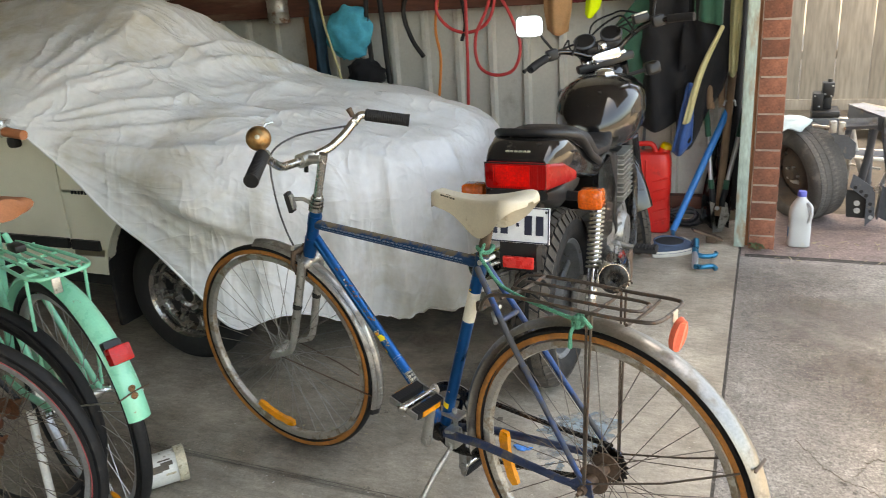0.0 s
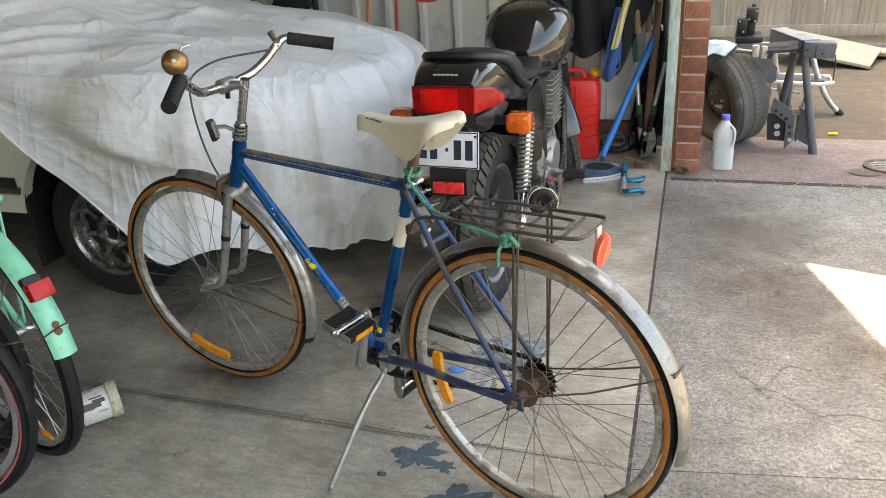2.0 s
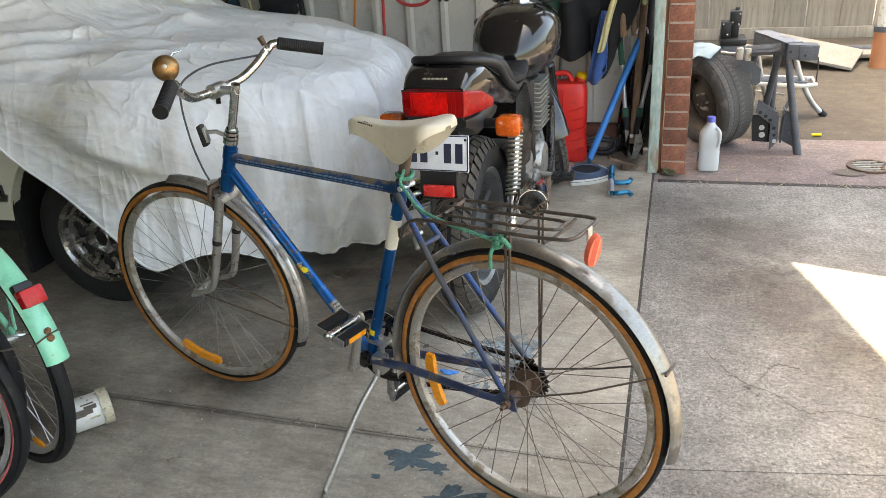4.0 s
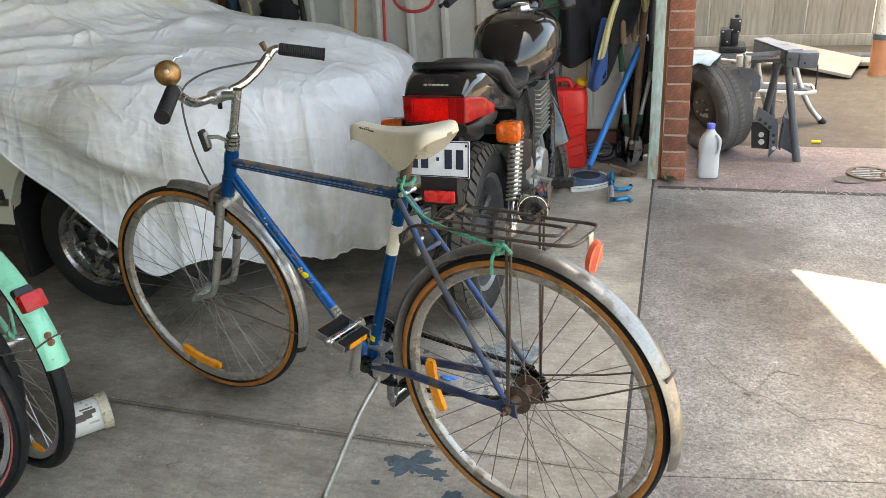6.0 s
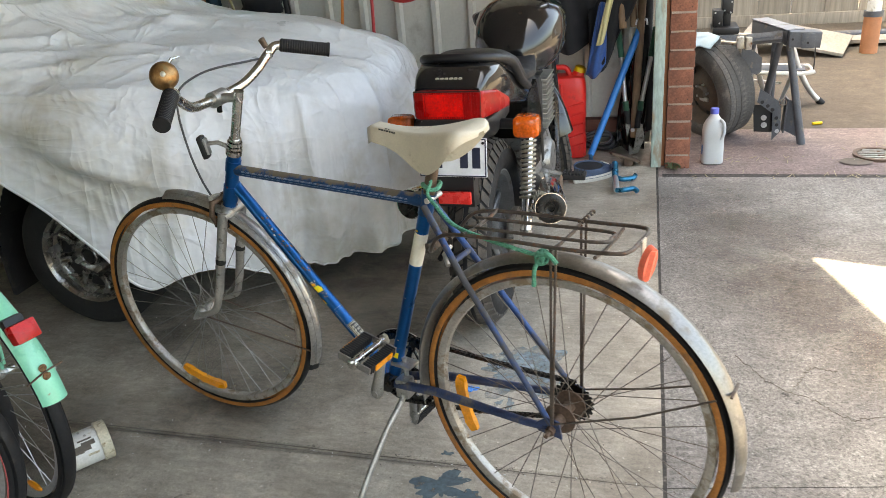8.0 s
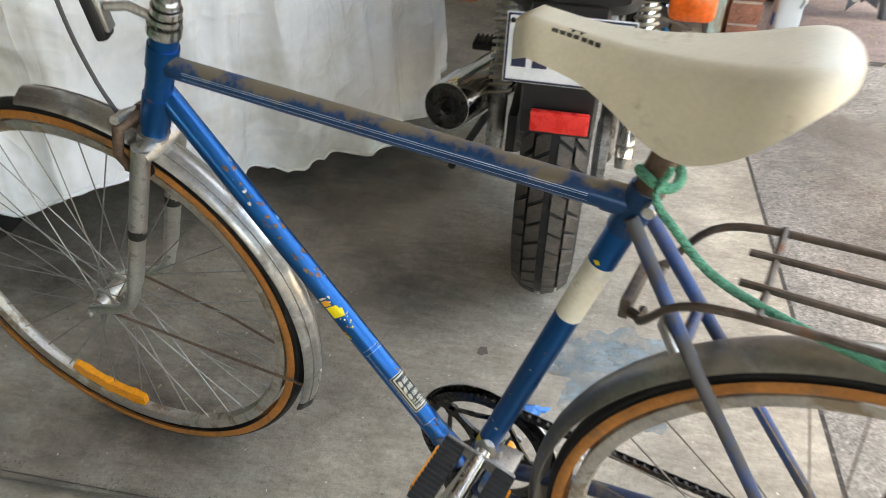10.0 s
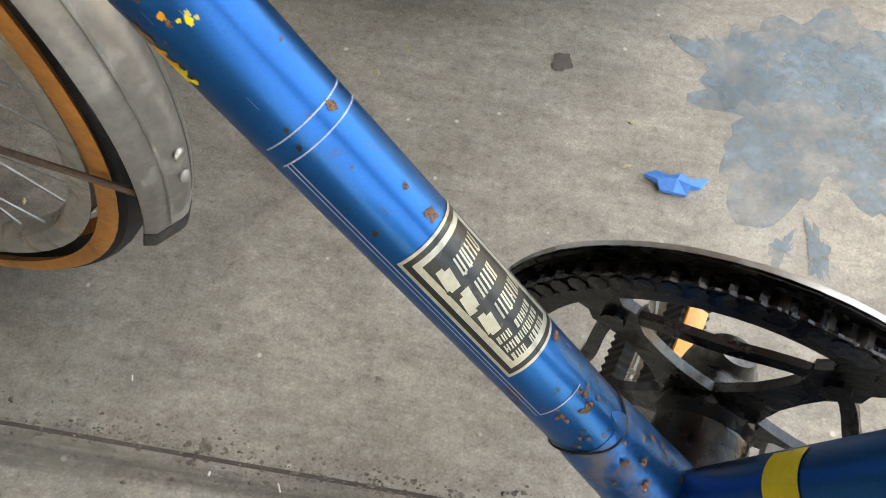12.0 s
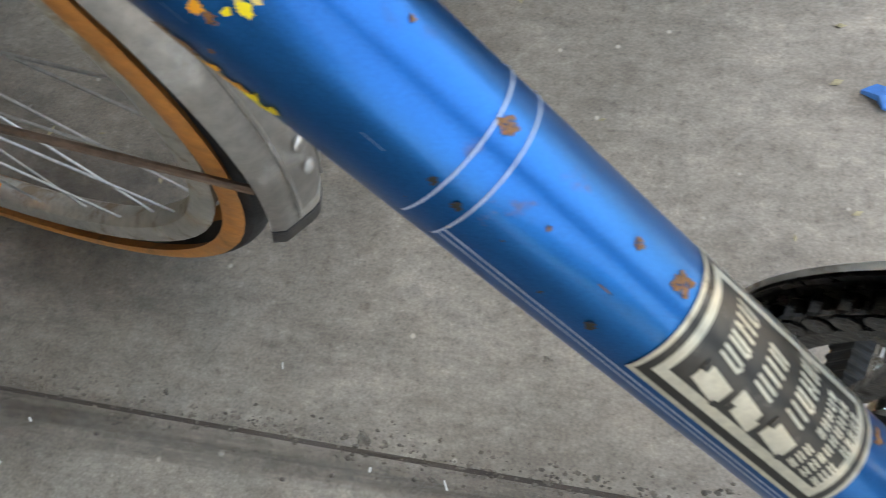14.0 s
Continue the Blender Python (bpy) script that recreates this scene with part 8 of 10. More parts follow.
for y in (0.04, 0.013, -0.013, -0.04):
    part("rack_wire", Geo().tube([Q(0.27, y, 0.396), Q(-0.11, y, 0.398)], 0.0042, 8), M["mint"], rkm)
for x in (0.22, 0.08, -0.05):
    part("rack_wire", Geo().tube([Q(x, 0.068, 0.392), Q(x, -0.068, 0.392)], 0.0042, 8), M["mint"], rkm)
part("rack_tab", Geo().box(Q(-0.13, 0.03, 0.375), (0.004, 0.022, 0.04), 0.004), M["alloy"], rkm)
part("rack_clip", Geo().box(Q(0.16, 0.0, 0.412), (0.06, 0.03, 0.02), 0.006), M["plastic"], rkm)
part("rear_light", Geo().box((0, 0, 0), (0.034, 0.054, 0.043), 0.006, Matrix.Translation(Q(-0.316, 0, 0.230)) @ pose(0, 0, 0, 0, 22)), M["red_mid"], mb, "red rear light")
part("light_back", Geo().box((0.02, 0, 0.012), (0.03, 0.045, 0.05), 0.008, Matrix.Translation(Q(-0.308, 0, 0.228)) @ pose(0, 0, 0, 0, 22)), M["plastic"], mb)
part("stay_wire", Geo().tube(spline([Q(-0.345, 0.042, 0.128), Q(-0.352, 0.0, 0.142), Q(-0.345, -0.042, 0.140)], 6), 0.0022, 6), M["rusty"], mb, "rusty mudguard stay wire")
for z in (0.095, 0.078):
    part("rust_spot", Geo().sphere(Q(-0.348 - (0.095 - z) * 0.4, 0.002, z + 0.055), (0.004, 0.009, 0.009), 10), M["chip"], mb)
part("saddle", Geo().loft([[(x, w * math.cos(t), 0.835 + h + 0.03 * math.sin(t)) for t in [2 * math.pi * k / 18 for k in range(18)]] for x, w, h in ((0.18, 0.05, 0.02), (0.20, 0.085, 0.02), (0.28, 0.08, 0.012), (0.36, 0.035, 0.0), (0.46, 0.018, -0.006))]), M["tan"], mb, "tan leather saddle")
part("seat_post", Geo().tube([Q(0.29, 0, 0.46), Q(0.275, 0, 0.50)], 0.013, 12), M["alloy"], mb)
part("spoke_reflector", Geo().sphere(Q(-0.13, 0.012, -0.245), (0.032, 0.006, 0.012), 14), M["amber"], mb, "amber spoke reflector")

dark_bikes = []
for (px, py), hd_, tm, lab, ln, R_ in (((-1.844, 1.236), Vector((-0.995, -0.095, 0)), M["rubber"], "black bicycle with a rusty copper hub", None, 0.33),
                                       ((-1.712, 1.078), Vector((-0.98, -0.20, 0)), M["rubber"], "dark bicycle with red-lined tyres and copper hub", M["pink"], 0.33)):
    hd_ = hd_.normalized()
    ob = thing("bicycle", basis(Vector((px, py, 0)), hd_, Vector((-hd_.y, hd_.x, 0)), Vector((0, 0, 1))), lab, "bicycle")
    wheel(ob, "rear_wheel", Matrix.Translation((0, 0, R_)), R_, 0.021, 36, 0.028, tm, tm, M["alu"] if ln else M["plastic"], M["spoke"], M["copper"], 0.062, 6.0, 0.026, "", True, ln)
    for s in (1, -1):
        part("chain_stay", Geo().tube([(0, s * 0.066, R_), (0.45, s * 0.03, R_ - 0.04)], 0.009, 10), M["plastic"], ob)
        part("seat_stay", Geo().tube([(0, s * 0.066, R_), (0.31, s * 0.02, R_ + 0.42)], 0.0075, 10), M["plastic"], ob)
    part("seat_tube", Geo().tube([(0.45, 0, R_ - 0.04), (0.30, 0, R_ + 0.50)], 0.015, 14), M["plastic"], ob)
    dark_bikes.append((ob, R_))
    part("saddle", Geo().loft([[(x, w * math.cos(t), R_ + 0.56 + 0.03 * math.sin(t)) for t in [2 * math.pi * k / 16 for k in range(16)]] for x, w in ((0.18, 0.05), (0.2, 0.075), (0.30, 0.06), (0.45, 0.018))]), M["plastic"], ob)

def front_end(ob, R_, frame_mat, tyre_mat, rim_mat, hub_mat, grip_mat):
    """Fork, front wheel, head tube and bars of a parked bicycle."""
    wheel(ob, "front_wheel", Matrix.Translation((1.06, 0, R_)), R_, 0.019, 36, 0.024, tyre_mat, tyre_mat, rim_mat, M["spoke"], hub_mat, 0.05, 9.0)
    part("head_tube", Geo().tube([(0.905, 0, R_ + 0.32), (0.855, 0, R_ + 0.47)], 0.018, 14), frame_mat, ob)
    part("stem", Geo().tube([(0.855, 0, R_ + 0.47), (0.83, 0, R_ + 0.60)], 0.012, 12), M["alloy"], ob)
    part("down_tube", Geo().tube([(0.45, 0, R_ - 0.04), (0.895, 0, R_ + 0.36)], 0.016, 14), frame_mat, ob)
    part("top_tube", Geo().tube([(0.33, 0, R_ + 0.36), (0.865, 0, R_ + 0.45)], 0.014, 14), frame_mat, ob)
    for s in (1, -1):
        part("fork_blade", Geo().tube(spline([(0.905, s * 0.04, R_ + 0.33), (0.98, s * 0.048, R_ + 0.14), (1.06, s * 0.055, R_)], 6), 0.010, 10), frame_mat, ob)
        part("handlebar", Geo().tube(spline([(0.83, 0, R_ + 0.60), (0.86, s * 0.12, R_ + 0.62), (0.78, s * 0.25, R_ + 0.63), (0.70, s * 0.28, R_ + 0.62)], 6), 0.011, 10), M["alloy"], ob)
        part("grip", Geo().tube([(0.77, s * 0.257, R_ + 0.63), (0.69, s * 0.283, R_ + 0.62)], 0.016, 12), grip_mat, ob)


for ob, r in dark_bikes:
    front_end(ob, r, M["plastic"], M["rubber"], M["alu"], M["copper"], M["rubber"])
front_end(mb, 0.345, M["mint"], M["rubber"], M["alu"], M["alloy"], M["tan"])
# ---- small things on the floor ----
tin = thing("paint_tin", Matrix.Translation((-1.556, 1.484, 0.052)) @ pose(0, 0, 0, 90, 0, 140), "white dented paint tin lying on its side", "paint tin")
part("can", Geo().lathe([(0, -0.055), (0.046, -0.055), (0.049, -0.053), (0.049, 0.03), (0.0475, 0.032)], 32), M["tin_white"], tin)
part("rim", Geo().ring([(0.0475, 0.026), (0.054, 0.026), (0.054, 0.052), (0.050, 0.054), (0.046, 0.050)], 32), M["tin_stained"], tin, "yellow-stained tin rim")
part("inside", Geo().lathe([(0, 0.02), (0.044, 0.02), (0.046, 0.050)], 24), M["plastic"], tin, "dark inside of the tin")
trng = random.Random(12)
for k in range(16):
    a0_, z0_ = trng.uniform(0, 360), trng.uniform(-0.05, 0.01)
    part("drip", Geo().lathe([(0.0494, z0_), (0.0497, z0_ + trng.uniform(0.008, 0.04))], 4, None, a0_, a0_ + trng.uniform(5, 24)), M["joint" if k % 3 else "tin_stained"], tin, "dark dried drip")
for k in range(4):
    part("label_bar", Geo().lathe([(0.0495, -0.03 + 0.012 * k), (0.0495, -0.024 + 0.012 * k)], 5, None, 60 + 23 * k, 74 + 20 * k), M["tin"], tin)

g = Geo()
random.seed(8)
tp = [(-0.030, 0.003, 0.005), (-0.020, 0.007, 0.009), (-0.008, 0.006, 0.004), (0.004, 0.009, 0.008), (0.018, 0.006, 0.004), (0.031, 0.009, 0.007), (0.024, -0.002, 0.005), (0.014, -0.004, 0.009), (0.012, -0.012, 0.003), (-0.002, -0.013, 0.006), (-0.014, -0.011, 0.004), (-0.018, -0.003, 0.008)]
g.add([(0, 0, 0.010)] + [(x, y, z) for x, y, z in tp] + [(x * 0.97, y * 0.97, 0.0008) for x, y, z in tp], [(0, i + 1, (i + 1) % 12 + 1) for i in range(12)] + [(i + 1, i + 13, (i + 1) % 12 + 13, (i + 1) % 12 + 1) for i in range(12)])
solo("tape_scrap", g, M["tape"], pose(-0.604, 1.938, 0.001, 0, 0, -4), "crumpled scrap of bright blue tape on the concrete", "tape scrap", angle=20)
g = Geo().tube(spline([(-0.010, 0.004, 0.004), (-0.012, -0.004, 0.005), (-0.004, -0.010, 0.004), (0.006, -0.008, 0.007), (0.002, 0.0, 0.005), (0.010, -0.004, 0.004)], 5), [0.0035 + 0.001 * (k % 3) for k in range(26)], 7)
solo("paper_scrap", g, M["paper"], pose(-0.508, 1.85, 0.001), "crumpled white paper scrap on the concrete", "paper scrap")
chips = Geo()
random.seed(17)
for k in range(70):
    x, y = random.uniform(-1.9, -0.1), random.uniform(0.9, 3.4)
    if k % 3 == 0:
        y = JY + random.uniform(-0.012, 0.012)
    l, a, w = random.uniform(0.002, 0.007), random.uniform(0, 6.28), random.uniform(0.0004, 0.0013)
    chips.tube([(x, y, 0.0015), (x + l * math.cos(a), y + l * math.sin(a), random.uniform(0.001, 0.004))], w, 5)
solo("litter", chips, M["paper"], ID, "pale wood chips and grit scattered on the floor", "litter", kind="stuff")
grit = Geo()
for k in range(130):
    x, y = random.uniform(-1.9, 1.6), random.uniform(0.9, 3.7)
    if k % 2 == 0:
        y = JY + random.uniform(-0.02, 0.02)
    grit.sphere((x, y, 0.001), (random.uniform(0.0008, 0.0026), random.uniform(0.0008, 0.0024), random.uniform(0.0008, 0.0018)), 6)
solo("litter", grit, M["joint"], ID, "dark grit and crumbs on the concrete", "litter", kind="stuff")

for x, y, r, sd in ((-0.719, 2.079, 0.011, 3.1), (-0.379, 1.950, 0.006, 8.4)):
    part("oil_spot", splat(x, y, r, sd, 0.9, 0.35, 20 * sd, 40, 0.0017), M["joint"], floor)

crng = random.Random(21)
crumbs = Geo()
for k in range(70):
    x, y, a, l = crng.uniform(-1.35, -0.55), crng.uniform(1.75, 3.0), crng.uniform(0, 6.28), crng.uniform(0.002, 0.007)
    d = Vector((math.cos(a), math.sin(a), 0)) * l
    n_ = Vector((-d.y, d.x, 0)) * crng.uniform(0.25, 0.6)
    o = Vector((x, y, 0.0012))
    up_ = Vector((0, 0, crng.uniform(0.0005, 0.0018)))
    crumbs.add([o - d, o + n_, o + d, o - n_, o + up_], [(0, 3, 4), (3, 2, 4), (2, 1, 4), (1, 0, 4)])
solo("wood_crumbs", crumbs, M["straw"], ID, "pale crumbs and wood flakes on the concrete", "crumbs", kind="stuff")

# ---- things by the wall ----
jerry = thing("jerry_can", pose(-0.545, 4.14, 0, 0, 0, 4), "red plastic fuel can with a yellow cap", "fuel can")


def jsec(z, w, d, p=5.0):
    return [(w * math.copysign(abs(math.cos(t)) ** (2 / p), math.cos(t)), d * math.copysign(abs(math.sin(t)) ** (2 / p), math.sin(t)), z) for t in [2 * math.pi * k / 28 for k in range(28)]]


part("body", Geo().loft([jsec(*q) for q in ((0.0, 0.118, 0.070), (0.008, 0.125, 0.078), (0.10, 0.126, 0.080), (0.12, 0.122, 0.077), (0.20, 0.122, 0.077), (0.22, 0.126, 0.080), (0.36, 0.126, 0.080), (0.40, 0.122, 0.076), (0.425, 0.112, 0.068), (0.43, 0.10, 0.06))]), M["red_can"], jerry)
part("handle", Geo().tube(spline([(-0.115, 0, 0.41), (-0.11, 0, 0.462), (-0.06, 0, 0.468), (0.02, 0, 0.468), (0.045, 0, 0.42)], 6), 0.014, 12), M["red_can"], jerry)
part("rib", Geo().tube([(0.0, -0.079, 0.03), (0.0, -0.081, 0.40)], 0.006, 8), M["red_can"], jerry)
for k in range(5):
    part("rib", Geo().tube([(0.03, -0.079, 0.06 + 0.055 * k), (0.112, -0.079, 0.085 + 0.055 * k)], 0.005, 8), M["red_can"], jerry)
part("neck", Geo().tube([(0.078, 0, 0.405), (0.092, 0, 0.452)], [0.034, 0.028], 18), M["red_can"], jerry)
part("cap", Geo().lathe([(0, 0.03), (0.018, 0.03), (0.028, 0.022), (0.031, 0.0), (0, 0)], 20, along((0.092, 0, 0.446), (0.11, 0, 0.50))), M["yellow_cap"], jerry, "yellow screw cap")

a, b = Vector((-0.385, 3.965, 0.055)), Vector((-0.148, 4.16, 0.665))
pole = thing("scooter", Matrix.Translation(a), "folded scooter with a bright blue tube leaning on the wall", "scooter")
part("tube", Geo().tube([(0, 0, 0), b - a], 0.0175, 18), M["pole_blue"], pole, "bright blue metal tube")
part("fork", Geo().tube(spline([(0.0, 0, 0.0), (0.01, -0.06, -0.015), (0.05, -0.10, -0.02)], 5), 0.012, 10), M["teal_blue"], pole)
for s in (1, -1):
    part("hook", Geo().tube(spline([b - a, b - a + Vector((s * 0.02, -0.02, 0.03)), b - a + Vector((s * 0.028, -0.035, 0.005))], 5), 0.005, 8), M["alu"], pole)
cl = thing("handlebar", pose(-0.22, 3.60, 0.016, 0, 0, 12), "small blue anodised handlebar lying on the floor", "handlebar")
part("clamp", Geo().tube([(-0.03, -0.05, 0.006), (-0.01, 0.10, 0.016)], 0.014, 12), M["alu"], cl)
part("bar", Geo().tube(spline([(-0.03, -0.05, 0.006), (0.0, -0.07, 0.012), (0.045, -0.06, 0.012), (0.062, -0.075, 0.002)], 5), 0.012, 12), M["teal_blue"], cl)
part("bar", Geo().tube(spline([(-0.01, 0.10, 0.016), (0.02, 0.075, 0.012), (0.07, 0.085, 0.010), (0.088, 0.115, 0.012)], 5), 0.012, 12), M["teal_blue"], cl)
part("bar", Geo().tube([(-0.01, 0.10, 0.016), (0.005, 0.20, 0.05)], 0.016, 12), M["teal_blue"], cl)

shoe = thing("shoe", pose(-0.352, 3.768, 0, 0, 0, 40), "worn blue-grey canvas shoe with an off-white sole", "shoe")


def shoe_plan(a, k=1.0):
    """The outline of the sole at angle a: a narrower heel behind, a round toe ahead."""
    x = math.cos(a)
    return (0.128 * x * k, (0.040 + 0.008 * x - 0.006 * math.cos(2 * a)) * math.sin(a) * k)


RA = [2 * math.pi * k / 36 for k in range(36)]
part("sole", Geo().loft([[(*shoe_plan(a, k), z) for a in RA] for z, k in ((0.0, 0.95), (0.003, 0.99), (0.022, 1.0), (0.030, 0.985), (0.031, 0.90))]), M["sole"], shoe)
part("sole_stripe", Geo().loft([[(*shoe_plan(a, 1.004), z) for a in RA] for z in (0.018, 0.020)], None, False), M["shoe"], shoe)


def upper_ring(v, inset):
    """The cloth upper at height v from sole to collar; the collar opens over the heel half."""
    out = []
    for a in RA:
        x, y = shoe_plan(a, 0.97 - inset)
        cx = -0.035 + 0.082 * math.cos(a)
        cy = 0.036 * math.sin(a)
        w = v ** 1.5
        hi = 0.072 - 0.010 * math.cos(a) + 0.014 * math.sin(a)
        out.append((x * (1 - w) + cx * w, y * (1 - w) + cy * w, 0.026 + (hi - 0.026) * math.sin(v * math.pi / 2) ** 0.9))
    return out


part("upper", Geo().loft([upper_ring(v, 0.0) for v in (0, 0.15, 0.3, 0.45, 0.6, 0.75, 0.88, 1.0)], None, False), M["shoe"], shoe, "", None, 80)
part("lining", Geo().loft([[(x, y, z - 0.001) for x, y, z in upper_ring(1.0, 0.0)], [(-0.03 + (x + 0.03) * 0.9, y * 0.85, 0.055) for x, y, z in upper_ring(1.0, 0.0)], [(-0.03 + (x + 0.03) * 0.7, y * 0.6, 0.036) for x, y, z in upper_ring(1.0, 0.0)]]), M["plastic"], shoe, "dark shoe lining")
part("collar", Geo().tube(upper_ring(1.0, 0.0), 0.0045, 8, None, True), M["shoe"], shoe, "padded collar")
for k in range(4):
    part("lace", Geo().tube([(0.045 + 0.011 * k, -0.017, 0.074 - 0.006 * k), (0.048 + 0.011 * k, 0.0, 0.078 - 0.006 * k), (0.045 + 0.011 * k, 0.017, 0.074 - 0.006 * k)], 0.0022, 6), M["sole"], shoe)

# garden tools in the corner
def tool(name, a, b, r, mat, label, head=None):
    t = thing(name, Matrix.Translation(a), label, name.replace("_", " "))
    d = Vector(b) - Vector(a)
    part("handle", Geo().tube([(0, 0, 0), d], r, 12), mat, t)
    return t, d


for (a, b, r, mt, lab) in (((-0.175, 4.12, 0.10), (-0.115, 4.20, 1.55), 0.019, "handle_wood", "old wooden tool handle leaning in the corner"),
                           ((-0.235, 4.10, 0.66), (-0.33, 4.22, 1.60), 0.019, "handle_wood", "old wooden tool handle leaning in the corner"),
                           ((-0.185, 4.14, 0.66), (-0.25, 4.22, 1.60), 0.017, "handle_wood", "old wooden tool handle leaning in the corner"),
                           ((-0.60, 4.16, 0.02), (-0.52, 4.22, 1.30), 0.008, "steel_dark", "thin dark steel rod leaning on the wall")):
    tool("tool_handle", a, b, r, M[mt], lab)
lop = thing("loppers", Matrix.Translation((-0.175, 4.08, 0.02)), "long-handled loppers with green grips, blades down", "loppers")
for s, x0, x1, x2 in ((1, 0.020, 0.033, 0.078), (-1, -0.030, -0.041, -0.070)):
    part("blade", Geo().loft([[(x + s * 0.010, y, z) for x, z in ((-0.010, 0.0), (0.014, 0.01), (0.024 * s + 0.012, 0.09), (0.014, 0.16), (-0.010, 0.17))] for y in (-0.006, 0.006)], pose(0, s * 0.008, 0, 0, s * 7)), M["cast"], lop)
    part("grip", Geo().tube([(x0 * 0.9, 0.0, 0.14), (x0, 0.01, 0.17), (x1 * 0.94, 0.02, 0.235)], 0.0150, 12), M["rubber"], lop)
    part("collar", Geo().tube([(x1 * 0.92, 0.019, 0.228), (x1 * 1.05, 0.026, 0.275)], 0.0155, 12), M["cloth_green"], lop, "green plastic collar")
    part("arm", Geo().tube([(x1, 0.025, 0.25), (x2, 0.07, 0.50)], 0.0115, 12), M["alu"], lop, "bright aluminium tube")
    part("handle", Geo().tube([(x2 * 0.98, 0.068, 0.49), (x2 * 1.25, 0.09, 0.63)], 0.0150, 12), M["cloth_green"], lop, "dark green grip")
part("pivot", Geo().lathe([(0, 0.006), (0.009, 0.005), (0.012, 0)], 14, pose(-0.004, -0.016, 0.135, 90)), M["alu"], lop)
wedge = Geo().box((0, 0, 0.03), (0.16, 0.05, 0.012), 0.003, pose(0, 0, 0.02, 0, 22, 20)).box((0.03, 0.02, 0.02), (0.05, 0.05, 0.04), 0.01)
solo("trowel", wedge, M["rusty"], pose(-0.225, 3.95, 0), "rusty brown steel tool head on the floor", "tool head")
ext = thing("cable_reel", pose(-0.36, 4.19, 0.05), "dusty coil of dark cable by the bottom rail", "cable")
for k in range(4):
    part("coil", Geo().tube(spline([(0.10 * math.cos(t) * (1 - 0.1 * k), 0.02 * math.sin(t * 2), 0.035 * math.sin(t) + 0.01 * k) for t in [2 * math.pi * j / 10 for j in range(10)]], 4, True), 0.007, 8, None, True), M["cable"] if k % 2 else M["rubber"], ext)


def sheetlike(pts_rows, name, mat, m, label, cat, fold=0.012, fs=9.0, thick=0.004):
    """A hanging cloth through rows of points, with folds."""
    rows_ = [spline(r, 6) for r in pts_rows]
    cols = list(zip(*rows_))
    grid_ = [spline(c, 8) for c in cols]
    g = Geo()
    n = len(grid_[0])
    vs = []
    for i, c in enumerate(grid_):
        for j, p in enumerate(c):
            q = p + Vector((0, fold * math.sin(i * 0.9 + 3 * noise.noise(p * fs * 0.5)) + fold * 1.4 * noise.noise(p * fs), 0))
            vs.append(q)
    g.add(vs, [(i * n + j, i * n + j + 1, (i + 1) * n + j + 1, (i + 1) * n + j) for i in range(len(grid_) - 1) for j in range(n - 1)])
    ob = solo(name, g, mat, m, label, cat, angle=180)
    s_ = ob.modifiers.new("thick", "SOLIDIFY")
    s_.thickness = thick
    return ob


HY = 4.17
sheetlike([[(-0.62, HY, 1.30), (-0.52, HY - 0.05, 1.32), (-0.36, HY - 0.03, 1.30)], [(-0.64, HY, 0.95), (-0.50, HY - 0.09, 0.95), (-0.36, HY - 0.05, 0.95)], [(-0.60, HY + 0.02, 0.55), (-0.48, HY - 0.08, 0.55), (-0.36, HY - 0.04, 0.62)]], "jacket", M["cloth_black"], ID, "black cloth jacket hanging on the wall", "jacket", 0.034, 13.0)
hung_bag = sheetlike([[(-0.36, HY - 0.06, 1.25), (-0.28, HY - 0.09, 1.25), (-0.17, HY - 0.06, 1.22)], [(-0.40, HY - 0.06, 0.85), (-0.28, HY - 0.10, 0.85), (-0.16, HY - 0.05, 0.85)], [(-0.40, HY - 0.06, 0.47), (-0.33, HY - 0.08, 0.46), (-0.26, HY - 0.06, 0.62)]], "bag", M["cloth_black"], ID, "black and blue fabric bag hanging on the wall", "bag", 0.02)
flap = sheetlike([[(-0.352, HY - 0.115, 0.78), (-0.335, HY - 0.125, 0.80), (-0.312, HY - 0.12, 0.78)], [(-0.382, HY - 0.12, 0.62), (-0.35, HY - 0.13, 0.62), (-0.312, HY - 0.12, 0.64)], [(-0.415, HY - 0.11, 0.445), (-0.37, HY - 0.13, 0.43), (-0.315, HY - 0.11, 0.50)]], "bag_panel", M["cloth_blue"], ID, "blue cloth flap of a hanging bag", "", 0.012)
flap.parent = hung_bag
sheetlike([[(-0.205, HY - 0.16, 1.06), (-0.195, HY - 0.16, 1.07), (-0.185, HY - 0.16, 1.06)], [(-0.300, HY - 0.165, 0.85), (-0.285, HY - 0.17, 0.86), (-0.268, HY - 0.165, 0.85)], [(-0.362, HY - 0.16, 0.60), (-0.342, HY - 0.165, 0.60), (-0.322, HY - 0.16, 0.62)]], "strap", M["cloth_yellow"], ID, "pale yellow webbing strap hanging from a hook", "strap", 0.004)
sheetlike([[(-0.80, HY - 0.02, 0.98), (-0.68, HY - 0.05, 1.12), (-0.52, HY - 0.05, 1.32)], [(-0.74, HY, 0.80), (-0.64, HY - 0.06, 0.86), (-0.50, HY - 0.02, 0.95)], [(-0.70, HY + 0.02, 0.60), (-0.62, HY - 0.03, 0.60), (-0.52, HY, 0.62)]], "tarp", M["cloth_green"], ID, "dark green folded tarpaulin hanging on the wall", "tarpaulin", 0.015)
